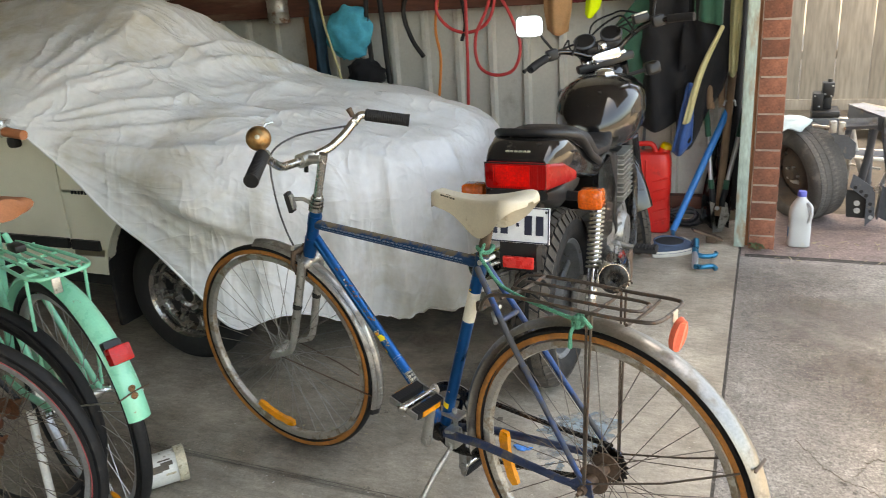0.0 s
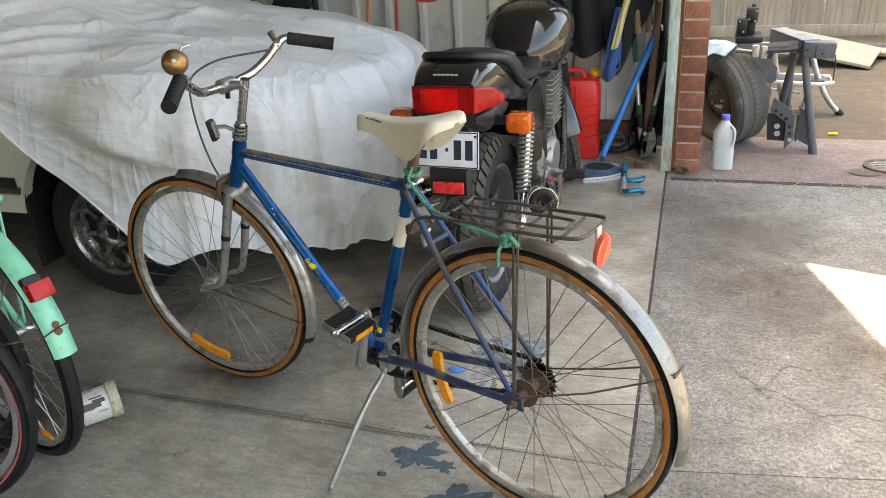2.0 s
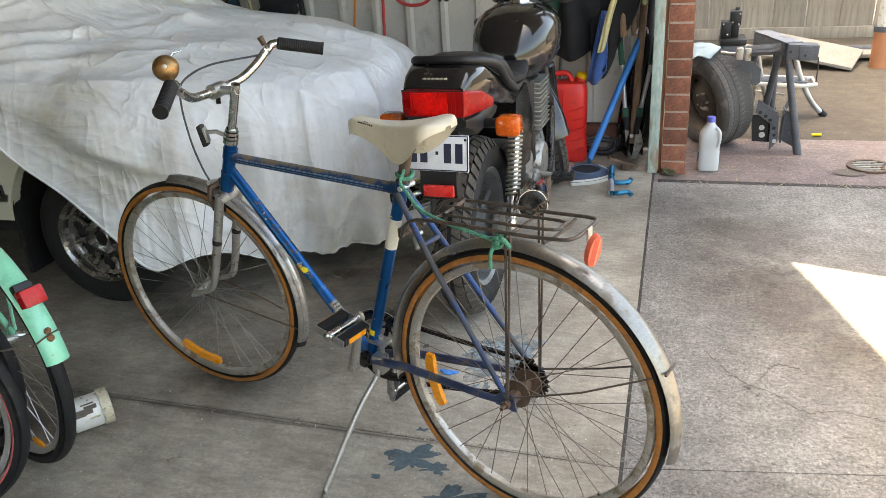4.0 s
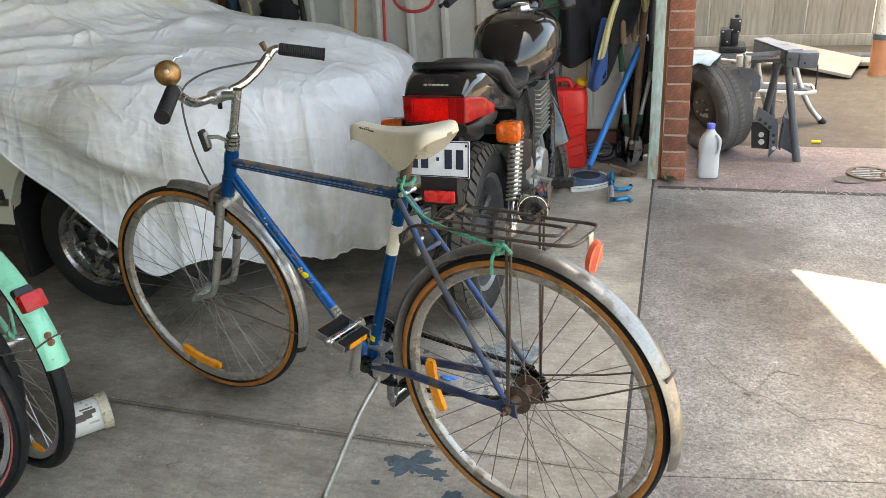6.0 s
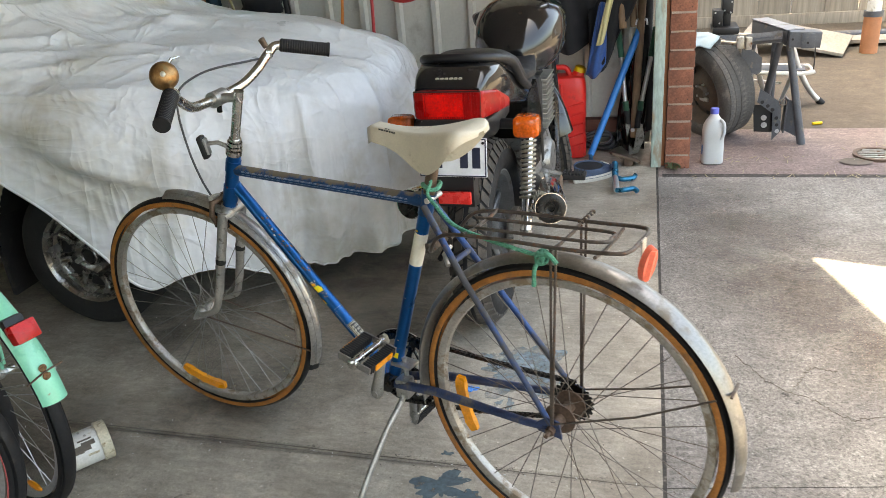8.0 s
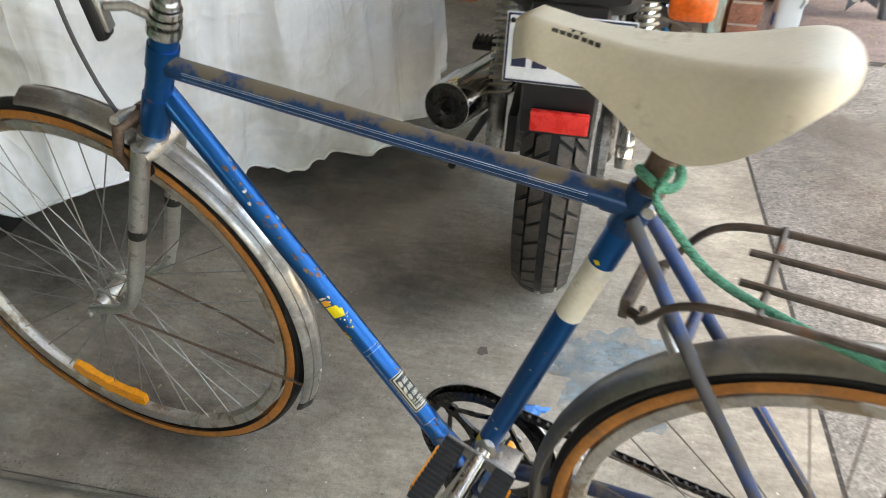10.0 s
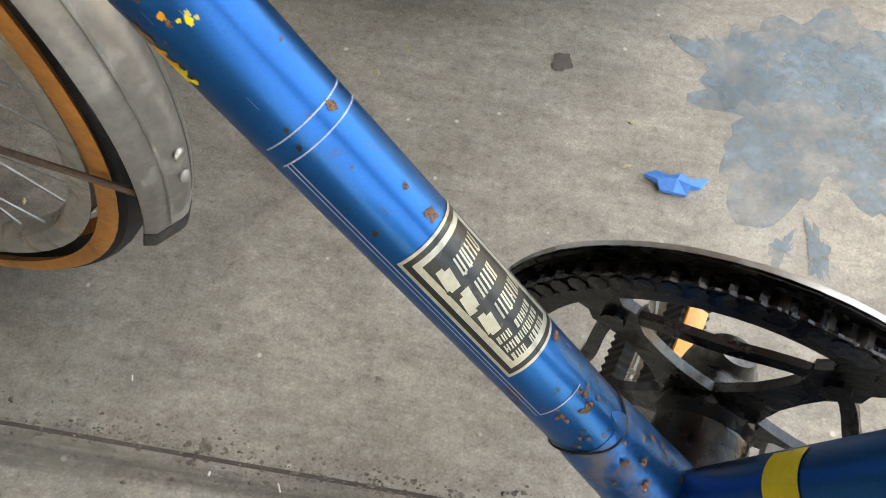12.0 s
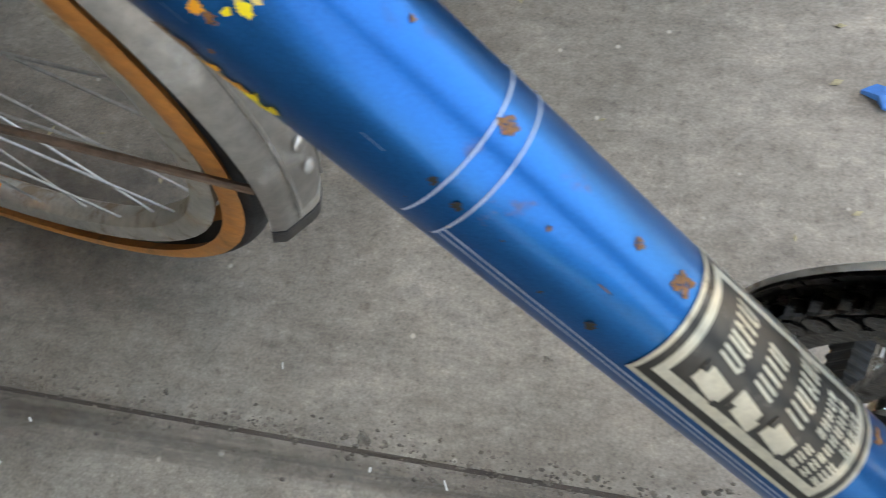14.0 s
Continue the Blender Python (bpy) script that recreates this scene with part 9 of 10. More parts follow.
sheetlike([[(-0.34, HY - 0.06, 1.36), (-0.28, HY - 0.08, 1.36), (-0.20, HY - 0.06, 1.36)], [(-0.33, HY - 0.11, 1.10), (-0.27, HY - 0.13, 1.08), (-0.20, HY - 0.10, 1.06)]], "cloth", M["cloth_green"], ID, "dark green cloth hanging from a hook", "cloth", 0.015)
sheetlike([[(-0.845, HY - 0.03, 1.36), (-0.80, HY - 0.06, 1.36), (-0.765, HY - 0.03, 1.36)], [(-0.87, HY - 0.03, 1.20), (-0.84, HY - 0.06, 1.18), (-0.79, HY - 0.03, 1.19)], [(-0.875, HY - 0.03, 1.14), (-0.85, HY - 0.06, 1.12), (-0.83, HY - 0.03, 1.13)]], "safety_vest", M["hi_vis"], ID, "fluorescent yellow cloth hanging from the rail", "vest", 0.008)
sheetlike([[(-1.08, HY - 0.03, 1.38), (-1.02, HY - 0.07, 1.38), (-0.96, HY - 0.03, 1.38)], [(-1.09, HY - 0.03, 1.20), (-1.02, HY - 0.08, 1.20), (-0.94, HY - 0.03, 1.20)], [(-1.075, HY - 0.03, 1.07), (-1.01, HY - 0.06, 1.04), (-0.96, HY - 0.03, 1.06)]], "glove", M["leather"], ID, "pair of tan leather work gloves hanging up", "gloves", 0.012)
sheetlike([[(-0.93, HY - 0.02, 1.38), (-0.90, HY - 0.04, 1.38), (-0.85, HY - 0.02, 1.38)], [(-0.935, HY - 0.02, 1.2), (-0.90, HY - 0.04, 1.2), (-0.85, HY - 0.02, 1.22)]], "cloth", M["maroon"], ID, "maroon and grey cloth hanging from the rail", "cloth", 0.01)
sheetlike([[(-0.70, HY - 0.02, 1.12), (-0.685, HY - 0.03, 1.12), (-0.67, HY - 0.02, 1.12)], [(-0.69, HY - 0.02, 0.98), (-0.675, HY - 0.03, 0.98), (-0.66, HY - 0.02, 0.98)], [(-0.68, HY - 0.02, 0.87), (-0.655, HY - 0.03, 0.85), (-0.64, HY - 0.02, 0.87)]], "strap", M["cloth_yellow"], ID, "yellow-green strap hanging on the wall", "strap", 0.005)
sheetlike([[(-0.16, HY - 0.10, 1.40), (-0.14, HY - 0.12, 1.40), (-0.11, HY - 0.10, 1.40)], [(-0.165, HY - 0.10, 1.1), (-0.14, HY - 0.12, 1.1), (-0.115, HY - 0.10, 1.1)], [(-0.16, HY - 0.10, 0.85), (-0.14, HY - 0.11, 0.82), (-0.12, HY - 0.10, 0.85)]], "strap", M["cloth_yellow"], ID, "faded yellow cloth strip hanging by the post", "strap", 0.01)
blk = Geo()
for z0, z1, w in ((0.12, 0.50, 0.12), (0.5, 1.3, 0.07)):
    blk.loft([[(-0.13 + w * 0.5 * math.cos(t), 4.21 + 0.05 * math.sin(t), z) for t in [2 * math.pi * k / 14 for k in range(14)]] for z in (z0, (z0 + z1) / 2, z1)])
sheetlike([[(-0.27, 4.22, 0.02), (-0.20, 4.17, 0.02), (-0.12, 4.18, 0.02)], [(-0.26, 4.20, 0.20), (-0.19, 4.16, 0.20), (-0.115, 4.16, 0.22)], [(-0.235, 4.21, 0.36), (-0.18, 4.18, 0.40), (-0.115, 4.17, 0.46)], [(-0.21, 4.22, 0.50), (-0.17, 4.20, 0.62), (-0.115, 4.20, 0.72)]], "bin_bag", M["bin_bag"], ID, "crumpled glossy black plastic bag in the corner", "bin bag", 0.022, 22.0, 0.002)
solo("garbage_bag", blk, M["cloth_black"], ID, "black plastic wrapped bundle standing in the corner", "bundle")

# hoses, cords and things on the rail
def hanging(name, pts, r, mat, label, cat, closed=False):
    p0_ = Vector(pts[0])
    return solo(name, Geo().tube([p - p0_ for p in spline(pts, 9, closed)], r, 10, None, closed), mat, Matrix.Translation(p0_), label, cat)


hanging("air_hose", [(-1.66, 4.16, 1.34), (-1.70, 4.14, 1.20), (-1.62, 4.13, 1.10), (-1.50, 4.13, 1.075), (-1.40, 4.14, 1.13), (-1.36, 4.15, 1.25), (-1.35, 4.16, 1.36)], 0.009, M["hose"], "red rubber air hose looped on the wall", "hose")
hanging("air_hose", [(-1.36, 4.14, 1.36), (-1.40, 4.13, 1.20), (-1.47, 4.12, 1.05), (-1.46, 4.12, 0.90), (-1.37, 4.11, 0.845), (-1.26, 4.11, 0.87), (-1.22, 4.12, 0.99), (-1.27, 4.13, 1.15), (-1.36, 4.14, 1.30)], 0.009, M["hose"], "red rubber air hose looped on the wall", "hose")
hanging("air_hose", [(-1.52, 4.13, 1.36), (-1.52, 4.12, 1.10), (-1.525, 4.12, 0.86), (-1.53, 4.10, 0.60)], 0.009, M["hose"], "red rubber air hose hanging straight down", "hose")
hanging("air_hose", [(-1.26, 4.14, 1.36), (-1.20, 4.13, 1.30), (-1.12, 4.13, 1.30), (-1.06, 4.14, 1.37)], 0.009, M["hose"], "red rubber air hose looped on the wall", "hose")
hanging("cord", [(-1.69, 4.17, 1.30), (-1.72, 4.16, 1.10), (-1.70, 4.16, 0.92), (-1.74, 4.16, 0.60)], 0.008, M["orange_cord"], "orange cord hanging on the wall", "cord")
hanging("rubber_tube", [(-1.85, 4.15, 1.34), (-1.90, 4.14, 1.20), (-1.86, 4.14, 1.05), (-1.79, 4.13, 0.95)], 0.013, M["rubber"], "black rubber tube hanging on the wall", "tube")
hanging("rubber_tube", [(-1.62, 4.14, 1.36), (-1.55, 4.13, 1.26), (-1.53, 4.13, 1.12), (-1.555, 4.13, 1.03)], 0.010, M["rubber"], "black rubber tube hanging on the wall", "tube")
hanging("rubber_tube", [(-2.05, 4.14, 1.36), (-2.03, 4.13, 1.15), (-2.02, 4.13, 0.9), (-2.0, 4.13, 0.6)], 0.016, M["rubber"], "black ribbed tube hanging on the wall", "tube")
hanging("rubber_tube", [(-2.12, 4.14, 1.36), (-2.13, 4.13, 1.15), (-2.11, 4.13, 0.75)], 0.014, M["rubber"], "black ribbed tube hanging on the wall", "tube")
hanging("cord", [(-2.42, 4.10, 1.38), (-2.38, 4.08, 1.15), (-2.30, 4.05, 0.90), (-2.24, 4.0, 0.72)], 0.007, M["cloth_yellow"], "pale yellow cord hanging from the rail", "cord")
# dark teal netting hanging on the wall
sheetlike([[(-2.62, 4.15, 1.36), (-2.57, 4.12, 1.36), (-2.53, 4.14, 1.36)], [(-2.60, 4.15, 1.0), (-2.55, 4.11, 1.0), (-2.50, 4.14, 1.0)], [(-2.58, 4.15, 0.7), (-2.53, 4.12, 0.68), (-2.47, 4.14, 0.7)]], "jeans", M["teal_net"], pose(0.10, 0, 0), "dark teal cloth hanging on the wall", "clothes", 0.02)
ball = Geo()
bm_ = bmesh.new()
bmesh.ops.create_icosphere(bm_, subdivisions=4, radius=1.0)
for v_ in bm_.verts:
    p = v_.co.copy()
    k = 1 + 0.22 * noise.noise(p * 1.9) + 0.16 * (1 - abs(noise.noise(Vector((p.x * 6.0, p.y * 2.0, p.z * 1.6 + 2.0)))) * 3) * 0.5 + 0.10 * abs(noise.noise(p * 5.1)) - 0.08
    v_.co = Vector((p.x * 0.150 * k, p.y * 0.06 * k, p.z * 0.150 * k))
bm_.verts.index_update()
ball.add([v_.co[:] for v_ in bm_.verts], [[v_.index for v_ in f_.verts] for f_ in bm_.faces])
bm_.free()
solo("cloth_bag", ball, M["cyan"], pose(-2.24, 4.12, 1.10), "crumpled turquoise cloth bag hanging from the rail", "cloth bag", angle=180)
heap = Geo()
rows_h = []
for i in range(15):
    t = math.pi * i / 14
    ring_h = []
    for j in range(26):
        u = 2 * math.pi * j / 26
        e = Vector((math.sin(t) * math.cos(u), math.sin(t) * math.sin(u), -math.cos(t)))
        k = 1 + 0.30 * noise.noise(e * 2.6) + 0.16 * noise.noise(e * 7.0)
        ring_h.append((e.x * 0.115 * k, e.y * 0.06 * k, e.z * 0.085 * k))
    rows_h.append(ring_h)
heap.loft(rows_h)
solo("strap_bundle", heap, M["cloth_black"], pose(-2.16, 4.12, 0.86), "dark bundle of black straps hanging on the wall", "strap bundle", angle=180)
jar = thing("tin_can", pose(-2.74, 4.17, 1.17), "old rusty tin can hanging on the rail", "tin can")
part("body", Geo().lathe([(0, 0), (0.066, 0), (0.068, 0.006), (0.066, 0.06), (0.068, 0.063), (0.066, 0.066), (0.066, 0.13), (0.069, 0.135), (0, 0.135)], 28), M["tin"], jar)
solo("board", Geo().box((0, 0, 0.02), (0.13, 0.05, 0.04), 0.004), M["terracotta"], pose(-3.1, 4.18, 1.343), "small pale timber block on the rail", "timber block")
for x in (-3.32, -3.2):
    hanging("hook", [(x, 4.19, 1.2), (x + 0.005, 4.16, 1.12), (x + 0.08, 4.15, 1.10), (x + 0.14, 4.15, 1.10)], 0.008, M["steel_dark"], "bent steel hook on the wall", "hook")

# ---- outside, beyond the brick pier ----
bot = thing("milk_bottle", pose(0.212, 4.03, -0.004), "empty translucent plastic milk bottle with violet cap", "bottle")


def bsec(z, w, p=4.0):
    return [(w * math.copysign(abs(math.cos(t)) ** (2 / p), math.cos(t)), w * math.copysign(abs(math.sin(t)) ** (2 / p), math.sin(t)), z) for t in [2 * math.pi * k / 24 + 0.3 for k in range(24)]]


part("body", Geo().loft([bsec(z, w, p) for z, w, p in ((0.0, 0.046, 4), (0.005, 0.052, 4), (0.10, 0.052, 4), (0.106, 0.050, 4), (0.15, 0.053, 4), (0.19, 0.050, 3.2), (0.222, 0.034, 2.4), (0.240, 0.021, 2), (0.255, 0.019, 2))]), M["milk"], bot)
part("handle", Geo().tube(spline([(0.028, -0.030, 0.225), (0.044, -0.050, 0.205), (0.044, -0.052, 0.16), (0.034, -0.046, 0.13)], 5), 0.0085, 10), M["milk"], bot)
part("cap", Geo().lathe([(0, 0.276), (0.018, 0.276), (0.0205, 0.273), (0.0205, 0.250), (0, 0.250)], 24), M["cap_blue"], bot, "violet-blue screw cap")
part("label", Geo().loft([bsec(z, 0.0532, 4)[11:14] for z in (0.05, 0.10)], None, False, False), M["pole_blue"], bot, "torn blue label")


def big_tyre(m):
    t = thing("spare_wheel", m, "car tyre on a rusty steel wheel leaning beside the pier", "spare wheel")
    R, w = 0.355, 0.235
    prof = [(0.228, -w * 0.40), (0.240, -w * 0.47), (0.285, -w * 0.52), (0.328, -w * 0.47), (R - 0.006, -w * 0.40), (R, -w * 0.30), (R + 0.003, 0), (R, w * 0.30), (R - 0.006, w * 0.40), (0.328, w * 0.47), (0.285, w * 0.52), (0.240, w * 0.47), (0.228, w * 0.40)]
    part("tyre", Geo().ring(prof, 72), M["tyre"], t)
    blocks = {}
    for row in range(5):
        y = (row - 2) * w * 0.158
        bw = w * 0.138
        r_ = R + 0.006 - abs(row - 2) * 0.0025
        g = Geo()
        sk = 0.010 * (1 if row % 2 else -1)
        a_ = 0.046
        vs = [((r_ + dr) * math.cos(s_ * a_ + sk * q), (r_ + dr) * math.sin(s_ * a_ + sk * q), y + q * bw / 2) for dr in (-0.012, 0) for q in (-1, 1) for s_ in (-1, 1)]
        g.add(vs, [(0, 1, 3, 2), (4, 6, 7, 5), (0, 4, 5, 1), (2, 3, 7, 6), (0, 2, 6, 4), (1, 5, 7, 3)])
        blocks[row] = g.mesh("tread_block", M["tyre"])
    for row in range(5):
        for k in range(60):
            part("tread_block", blocks[row], None, t, "", pose(0, 0, 0, 0, 0, 6.0 * k + 3 * (row % 2)))
    part("rim", Geo().lathe([(0.236, w * 0.42), (0.232, w * 0.46), (0.222, w * 0.43), (0.210, w * 0.20), (0.195, w * 0.08), (0.165, w * 0.10), (0.13, w * 0.22), (0.10, w * 0.26), (0.055, w * 0.24), (0.038, w * 0.34), (0.0, w * 0.35)], 48), M["dark_rim"], t, "dark rusty steel wheel disc")
    # no openings: flat black discs give the vents their dark shade
    for k in range(8):
        part("vent_hole", Geo().lathe([(0, 0.002), (0.017, 0.002), (0.019, -0.003), (0, -0.003)], 14, pose(0, 0, 0, 0, 0, 45 * k) @ Matrix.Translation((0.172, 0, w * 0.115))), M["black_trim"], t)
    for k in range(5):
        part("stud", Geo().tube([(0.062 * math.cos(k * 1.2566), 0.062 * math.sin(k * 1.2566), w * 0.24), (0.062 * math.cos(k * 1.2566), 0.062 * math.sin(k * 1.2566), w * 0.31)], 0.009, 8), M["alu"], t)
    part("hub_plate", Geo().box((0.02, -0.05, w * 0.27), (0.09, 0.03, 0.012), 0.003), M["alu"], t)
    return t


big_tyre(Matrix.Translation((0.222, 4.53, 0.245)) @ pose(0, 0, 0, 0, 0, -55) @ pose(0, 0, 0, 99, 0, 0) @ Matrix.Diagonal((0.74, 0.74, 0.84, 1)))
sheetlike([[(0.05, 4.34, 0.47), (0.12, 4.33, 0.515), (0.20, 4.35, 0.500)], [(0.07, 4.44, 0.545), (0.15, 4.45, 0.550), (0.245, 4.45, 0.535)], [(0.09, 4.58, 0.53), (0.17, 4.59, 0.545), (0.26, 4.58, 0.52)]], "rag", M["pale_cloth"], ID, "pale blue rag lying on the tyre", "rag", 0.016, 16)


def plate_xz(pts, thick):
    """A flat upright plate with this outline in x and z."""
    n = len(pts)
    return Geo().add([(x, y, z) for y in (-thick / 2, thick / 2) for x, z in pts], [tuple(range(n)), tuple(range(2 * n - 1, n - 1, -1))] + [(i, i + n, (i + 1) % n + n, (i + 1) % n) for i in range(n)])


# steel trestle
tr = thing("trestle", pose(0.60, 4.40, -0.032), "dark steel trestle with splayed tube legs", "trestle")
part("beam", Geo().box((0, 0.17, 0), (0.088, 0.40, 0.070), 0.005, pose(-0.008, 0.0, 0.566, 0, 0, 18)), M["steel_dark"], tr, "dark steel box beam")
part("beam_top", Geo().box((0, 0.17, 0), (0.090, 0.41, 0.006), 0.002, pose(-0.008, 0.0, 0.606, 0, 0, 18)), M["tin_grey"], tr, "worn grey top plate")
part("head_block", Geo().box((0.010, -0.045, 0.566), (0.148, 0.09, 0.076), 0.005, pose(0, 0, 0, 0, 3, 0)), M["steel_dark"], tr)
part("head_plate", Geo().box((0.052, -0.093, 0.560), (0.062, 0.008, 0.070), 0.003), M["steel_dark"], tr)
part("bolt", Geo().tube([(-0.02, -0.088, 0.570), (-0.02, -0.095, 0.570)], 0.006, 8), M["black_trim"], tr)
part("bolt", Geo().tube([(0.05, -0.095, 0.552), (0.05, -0.103, 0.552)], 0.006, 8), M["black_trim"], tr)
for a, b in (((-0.025, -0.045, 0.545), (0.081, -0.080, 0.0)), ((-0.062, 0.0, 0.545), (-0.098, 0.26, 0.0)), ((-0.04, 0.30, 0.53), (-0.02, 0.42, 0.0)), ((-0.14, 0.32, 0.53), (-0.22, 0.42, 0.0))):
    part("leg", Geo().tube([a, b], [0.0175, 0.0215], 14), M["steel_dark"], tr)
part("cross_arm", Geo().tube([(-0.06, -0.030, 0.566), (-0.225, 0.0, 0.550)], 0.019, 4), M["steel_dark"], tr)
part("arm_plate", Geo().tube([(-0.06, -0.032, 0.588), (-0.225, -0.002, 0.572)], 0.016, 4, None, False, True, 0.3), M["tin_grey"], tr, "worn grey strip")
part("clamp", Geo().box((-0.215, -0.01, 0.545), (0.030, 0.05, 0.064), 0.006), M["tin"], tr, "worn yellowish clamp")
part("clamp_jaw", Geo().box((-0.255, 0.0, 0.548), (0.036, 0.05, 0.060), 0.008), M["tin"], tr)
part("clamp_screw", Geo().tube([(-0.255, 0.0, 0.54), (-0.345, 0.03, 0.545)], 0.011, 10), M["tin"], tr)
part("plate", plate_xz([(-0.245, 0.515), (-0.185, 0.505), (-0.142, 0.465), (-0.140, 0.395), (-0.160, 0.378), (-0.240, 0.402)], 0.008), M["steel_dark"], tr, "dark blue-grey steel plate")
part("gusset", plate_xz([(-0.010, 0.250), (0.052, 0.225), (0.068, 0.040), (-0.005, 0.080)], 0.006), M["steel_dark"], tr)

br = thing("steel_bracket", pose(0.515, 4.375, -0.02), "dark perforated steel channel bracket on the ground", "bracket")
web = part("web", plate_xz([(-0.055, 0.298), (0.052, 0.222), (0.062, 0.070), (0.022, 0.020), (0.016, 0.166), (-0.066, 0.228)], 0.008), M["steel_dark"], br)
part("back_plate", plate_xz([(-0.080, 0.205), (0.030, 0.205), (0.030, 0.055), (-0.066, 0.060)], 0.008), M["black_trim"], br, "", pose(0, 0.03, 0))
part("flange", Geo().box((0.072, 0.030, 0.155), (0.008, 0.075, 0.180), 0.002, pose(0, 0, 0, 0, 3, 0)), M["steel_dark"], br)
part("ring", Geo().tube([(0.060 + 0.017 * math.cos(t * 0.524), -0.010, 0.226 + 0.017 * math.sin(t * 0.524)) for t in range(12)], 0.0028, 6, None, True), M["tin"], br, "wire ring")
# holes drawn as thin black discs, shade in colour on an unpierced plate
for x, z, r in ((-0.040, 0.228, 0.0095), (-0.012, 0.207, 0.0095), (0.013, 0.186, 0.0100), (0.036, 0.142, 0.0095), (0.040, 0.104, 0.0090)):
    part("hole", Geo().lathe([(0, 0.0006), (r, 0.0006), (r, -0.0006), (0, -0.0006)], 16, Matrix.Translation((x, -0.0048, z)) @ pose(0, 0, 0, 90)), M["plastic"], web)
for x, z, r in ((-0.022, 0.136, 0.0145), (-0.018, 0.096, 0.0155), (0.045, 0.070, 0.0110)):
    part("washer", Geo().lathe([(0, 0.0012), (r, 0.0012), (r, -0.0012), (0, -0.0012)], 16, Matrix.Translation((x, 0.0240 if x < 0 else -0.0052, z)) @ pose(0, 0, 0, 90)), M["alu"], br)

# folding step stool behind it
la = thing("step_stool", pose(0.66, 5.18, -0.02), "grey aluminium folding step stool", "step stool")
part("leg", Geo().tube(spline([(0.060, -0.05, 0.375), (0.100, -0.04, 0.26), (0.155, -0.03, 0.145), (0.205, -0.01, 0.070), (0.262, 0.0, 0.010)], 5), 0.0165, 12), M["alu"], la)
part("leg", Geo().tube(spline([(-0.150, 0.03, 0.390), (-0.120, 0.05, 0.26), (-0.085, 0.08, 0.145), (-0.06, 0.12, 0.080), (-0.02, 0.15, 0.010)], 5), 0.0165, 12), M["alu"], la)
part("leg", Geo().tube([(0.105, 0.02, 0.235), (0.050, 0.09, 0.0)], 0.0135, 12), M["alu"], la)
part("leg", Geo().tube([(-0.140, 0.06, 0.235), (-0.130, 0.25, 0.0)], 0.0135, 12), M["alu"], la)
part("foot", Geo().tube([(0.245, -0.003, 0.028), (0.274, 0.003, 0.0)], 0.021, 10), M["rubber"], la)
part("foot", Geo().tube([(-0.032, 0.142, 0.026), (-0.010, 0.158, 0.0)], 0.021, 10), M["rubber"], la)
part("stretcher", Geo().tube([(-0.133, 0.12, 0.130), (0.034, 0.06, 0.120)], 0.008, 8), M["tin_white"], la)
part("step", Geo().box((0.015, 0.0, 0.226), (0.27, 0.15, 0.012), 0.004, pose(0, 0, 0, 0, 0, -6)), M["steel_dark"], la, "dark ribbed tread")
part("step_rim", Geo().tube([(-0.150, -0.060, 0.218), (0.115, -0.100, 0.210), (0.190, -0.070, 0.212), (0.185, 0.060, 0.222), (-0.130, 0.095, 0.228)], 0.0125, 8, None, True), M["tin_white"], la, "pale step rim")
part("step", Geo().box((-0.045, -0.02, 0.386), (0.225, 0.13, 0.012), 0.004, pose(0, 0, 0, 0, 3, -8)), M["tin_white"], la, "pale upper tread")
part("strap", Geo().tube([(0.185, -0.06, 0.375), (0.192, -0.05, 0.30), (0.190, -0.06, 0.22)], 0.004, 6), M["plastic"], la)

mc = thing("machine", pose(0.39, 5.90, -0.02), "dark bench tool on a box", "machine")
part("base", Geo().box((0.012, 0, 0.165), (0.17, 0.26, 0.33), 0.015), M["steel_dark"], mc)
part("bed", Geo().box((0.012, 0, 0.352), (0.175, 0.24, 0.045), 0.012), M["plastic"], mc)
part("body", Geo().box((-0.040, -0.01, 0.430), (0.066, 0.12, 0.112), 0.010), M["plastic"], mc)
part("column", Geo().box((0.022, 0.02, 0.415), (0.052, 0.09, 0.090), 0.008), M["plastic"], mc)
part("head", Geo().box((0.020, 0, 0.505), (0.075, 0.10, 0.100), 0.012), M["plastic"], mc)
part("knob", Geo().lathe([(0, 0.022), (0.014, 0.020), (0.016, 0), (0, 0)], 16, Matrix.Translation((0.028, 0.0, 0.554))), M["plastic"], mc)
for x, z in ((0.045, 0.535), (0.0, 0.480), (0.040, 0.466), (-0.06, 0.470), (-0.03, 0.400)):
    part("screw", Geo().sphere((x, -0.053 if x > -0.02 else -0.072, z), (0.006, 0.004, 0.006), 8), M["alu"], mc)
part("arm", Geo().tube([(0.07, -0.10, 0.325), (0.24, -0.14, 0.315)], 0.016, 10), M["tin"], mc)
ay_ = Vector((0.15, 0.42, 0.06)).normalized()
ax_ = Vector((0.69, -0.235, -0.125))
ax_ = (ax_ - ay_ * ax_.dot(ay_)).normalized()
solo("plank", Geo().box((-0.375, 0.225, 0), (0.75, 0.45, 0.024), 0.003), M["ply"], basis(Vector((1.306, 6.483, 0.0)), ax_, ay_, ax_.cross(ay_)), "pale weathered board leaning by the fence", "board")
solo("plank", Geo().box((0, 0, 0), (1.6, 0.22, 0.03), 0.004), M["ply"], pose(1.98, 6.95, 0.02, 0, 0, -6), "pale weathered board lying on the ground", "board")
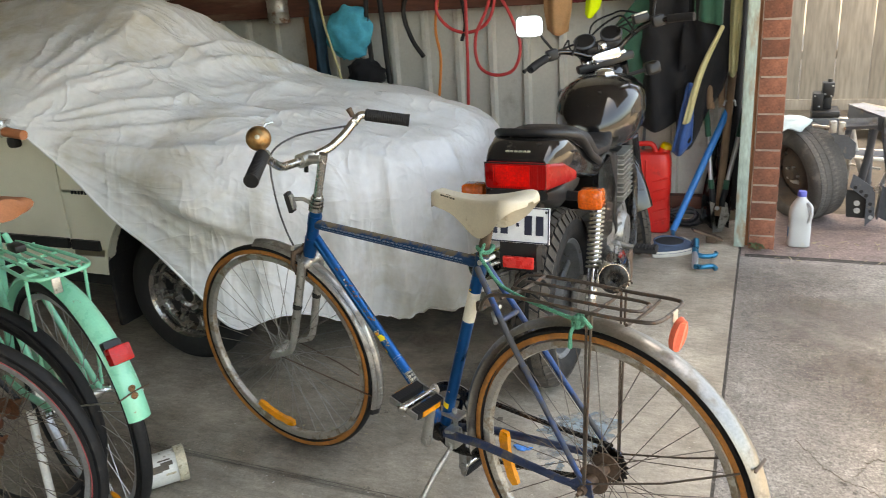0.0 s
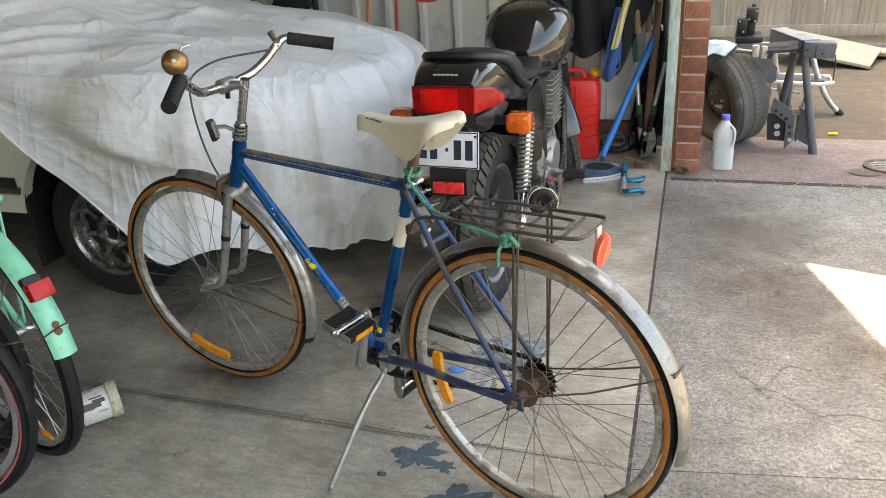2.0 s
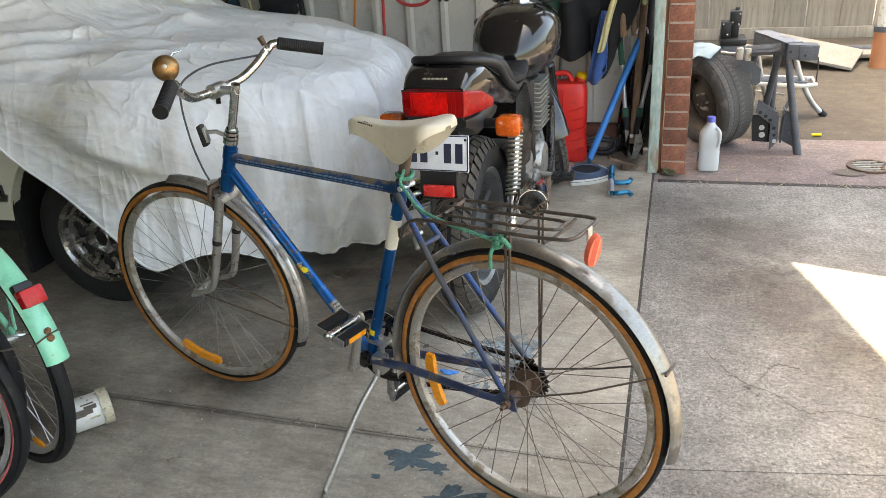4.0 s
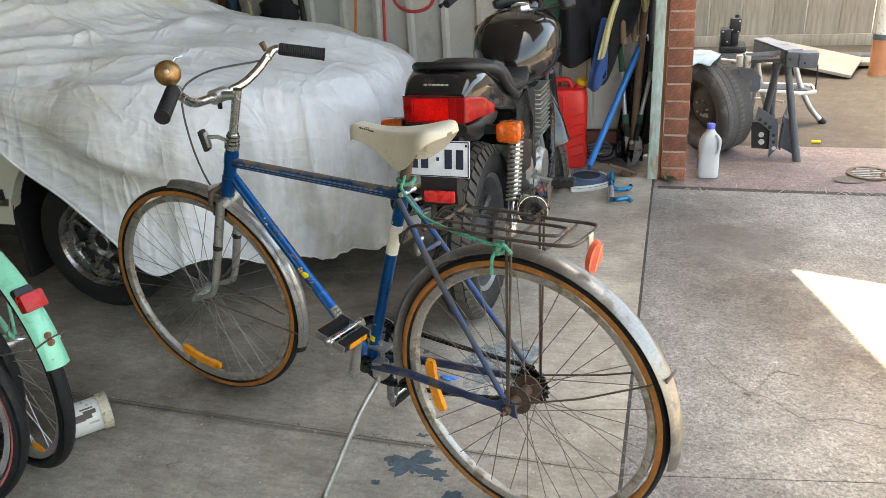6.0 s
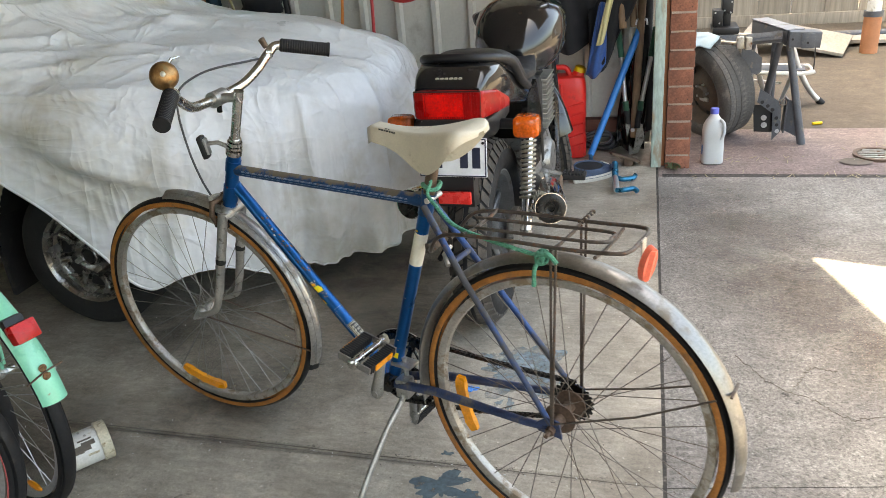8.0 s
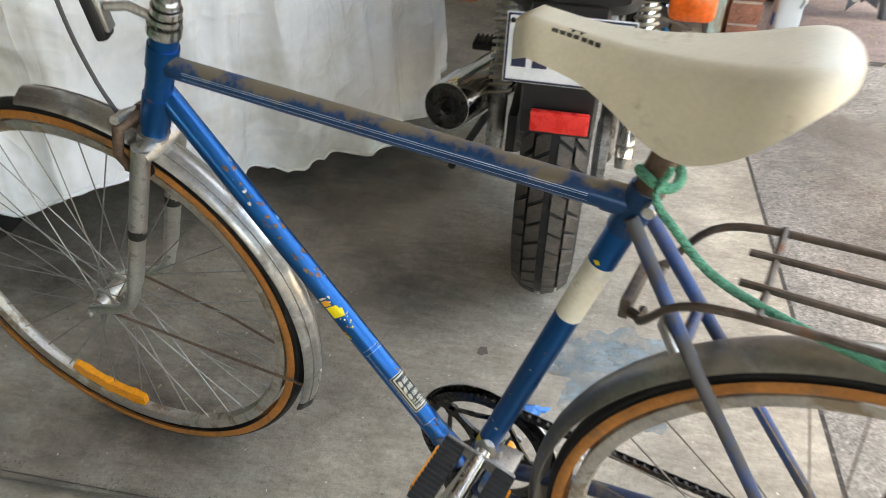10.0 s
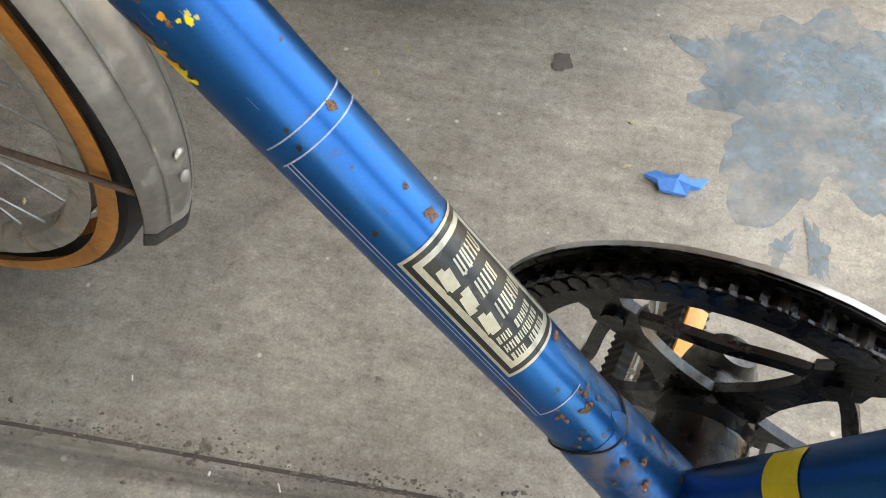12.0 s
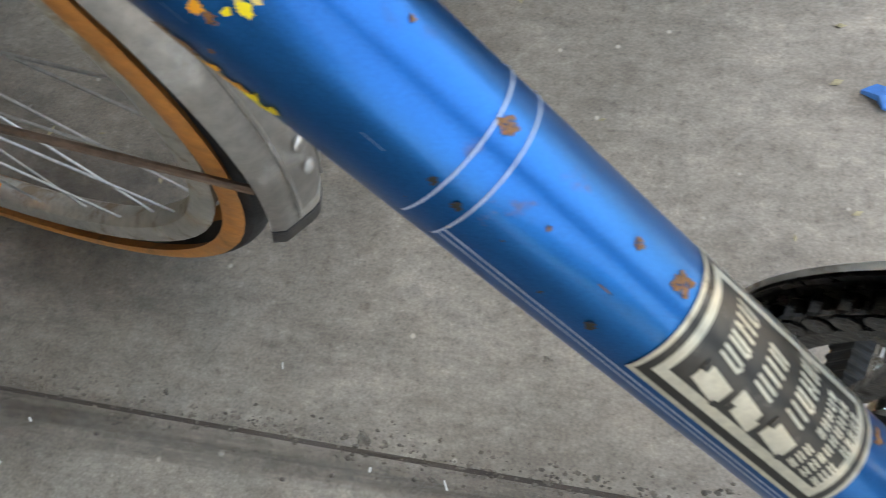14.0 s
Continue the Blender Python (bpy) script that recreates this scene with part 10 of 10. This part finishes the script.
solo("pipe", Geo().tube([(0, 0, 0), (0.9, 0.05, 0)], 0.035, 14), M["steel_dark"], pose(0.9, 7.2, 0.015), "dark pipe lying by the fence", "pipe")
dp = thing("downpipe", pose(1.52, 6.66, -0.02), "white downpipe entering an orange clay pipe", "downpipe")
part("pipe", Geo().tube([(0, 0, 0.28), (0, 0, 2.6)], 0.05, 20), M["tin_white"], dp)
part("clay_pipe", Geo().tube([(0, 0, 0.0), (0, 0, 0.28)], 0.062, 20), M["terracotta"], dp)
part("collar", Geo().tube([(0, 0, 0.27), (0, 0, 0.31)], 0.068, 20), M["steel_dark"], dp)
dr = thing("drain_cover", pose(0.985, 4.12, -0.004), "round cast iron drain cover in the ground", "drain cover")
part("rim", Geo().ring([(0.085, 0), (0.105, 0), (0.105, 0.012), (0.085, 0.012)], 32), M["rusty"], dr)
for k in range(6):
    part("bar", Geo().box((0, -0.07 + 0.028 * k, 0.006), (2 * math.sqrt(max(0.0072 - (-0.07 + 0.028 * k) ** 2, 1e-4)), 0.010, 0.008)), M["tin"], dr)
# flat disc, dark to paint the shade of a shallow hole
solo("drain_hole", Geo().lathe([(0, 0.001), (0.075, 0.001)], 24, Matrix.Diagonal((1.0, 0.7, 1, 1))), M["joint"], pose(0.875, 4.02, 0.0), "flat dark disc for a shallow hole in the concrete", "hole", kind="structure")
weedg = Geo()
random.seed(4)
for k in range(22):
    a, l = random.uniform(0, 6.28), random.uniform(0.02, 0.055)
    d = Vector((math.cos(a), math.sin(a), 0))
    n_ = Vector((-d.y, d.x, 0)) * random.uniform(0.005, 0.009)
    z = random.uniform(0.008, 0.035)
    weedg.add([d * 0.004, d * l * 0.55 + n_ + Vector((0, 0, z)), d * l + Vector((0, 0, z * 0.6)), d * l * 0.55 - n_ + Vector((0, 0, z * 1.05)), d * l * 0.5 + Vector((0, 0, z * 0.7))], [(0, 1, 4), (1, 2, 4), (2, 3, 4), (3, 0, 4)])
solo("weed", weedg, M["weed"], pose(0.02, 3.90, 0), "small green weed growing at the pier's foot", "weed")
dry = Geo()
for k in range(130):
    x, y = random.uniform(0.1, 2.2), random.choice([3.79, 3.80, 4.05, 4.25]) + random.gauss(0, 0.04)
    a, l = random.uniform(0, 6.28), random.uniform(0.01, 0.04)
    dry.tube([(x, y, -0.003), (x + l * math.cos(a), y + l * math.sin(a), random.uniform(0.0, 0.015))], 0.0012, 4)
solo("dry_grass", dry, M["straw"], ID, "dry grass and leaf litter along the slab edge", "dry grass", kind="stuff")
solo("plastic_tube", Geo().tube([(0, 0, 0.009), (0.05, 0.01, 0.009)], 0.009, 10), M["yellow_cap"], pose(0.80, 4.72, -0.02), "short yellow plastic tube on the ground", "plastic tube")
solo("paper_scrap", Geo().sphere((0, 0, 0.006), (0.04, 0.018, 0.008), 10), M["paper"], pose(1.09, 4.55, -0.02), "crumpled white paper scrap on the ground", "paper scrap")


# ---- pieces: bricks and palings ----
for k, m in enumerate(BRICK_ROWS):
    part("brick", bricks[k % 3], None, pier, "", m)
pal = Geo().box((0, 0, 0), (0.277, 0.02, 1.75), 0.002).mesh("paling", M["fence"])
for m in PALINGS:
    part("paling", pal, None, fence, "", m)

# things that repeat
GROUPS = {"air_hose": "red air hoses on the wall", "rubber_tube": "black tubes on the wall", "tool_handle": "tool handles in the corner", "cord": "cords on the wall",
          "strap": "straps by the wall", "hook": "hooks on the wall", "cloth": "cloths on the rail", "bicycle": "parked bicycles"}
for ob in list(scene.collection.objects):
    base = ob.name.split(".")[0]
    if ob.parent is None and base in GROUPS:
        tagged(ob, group=GROUPS[base])
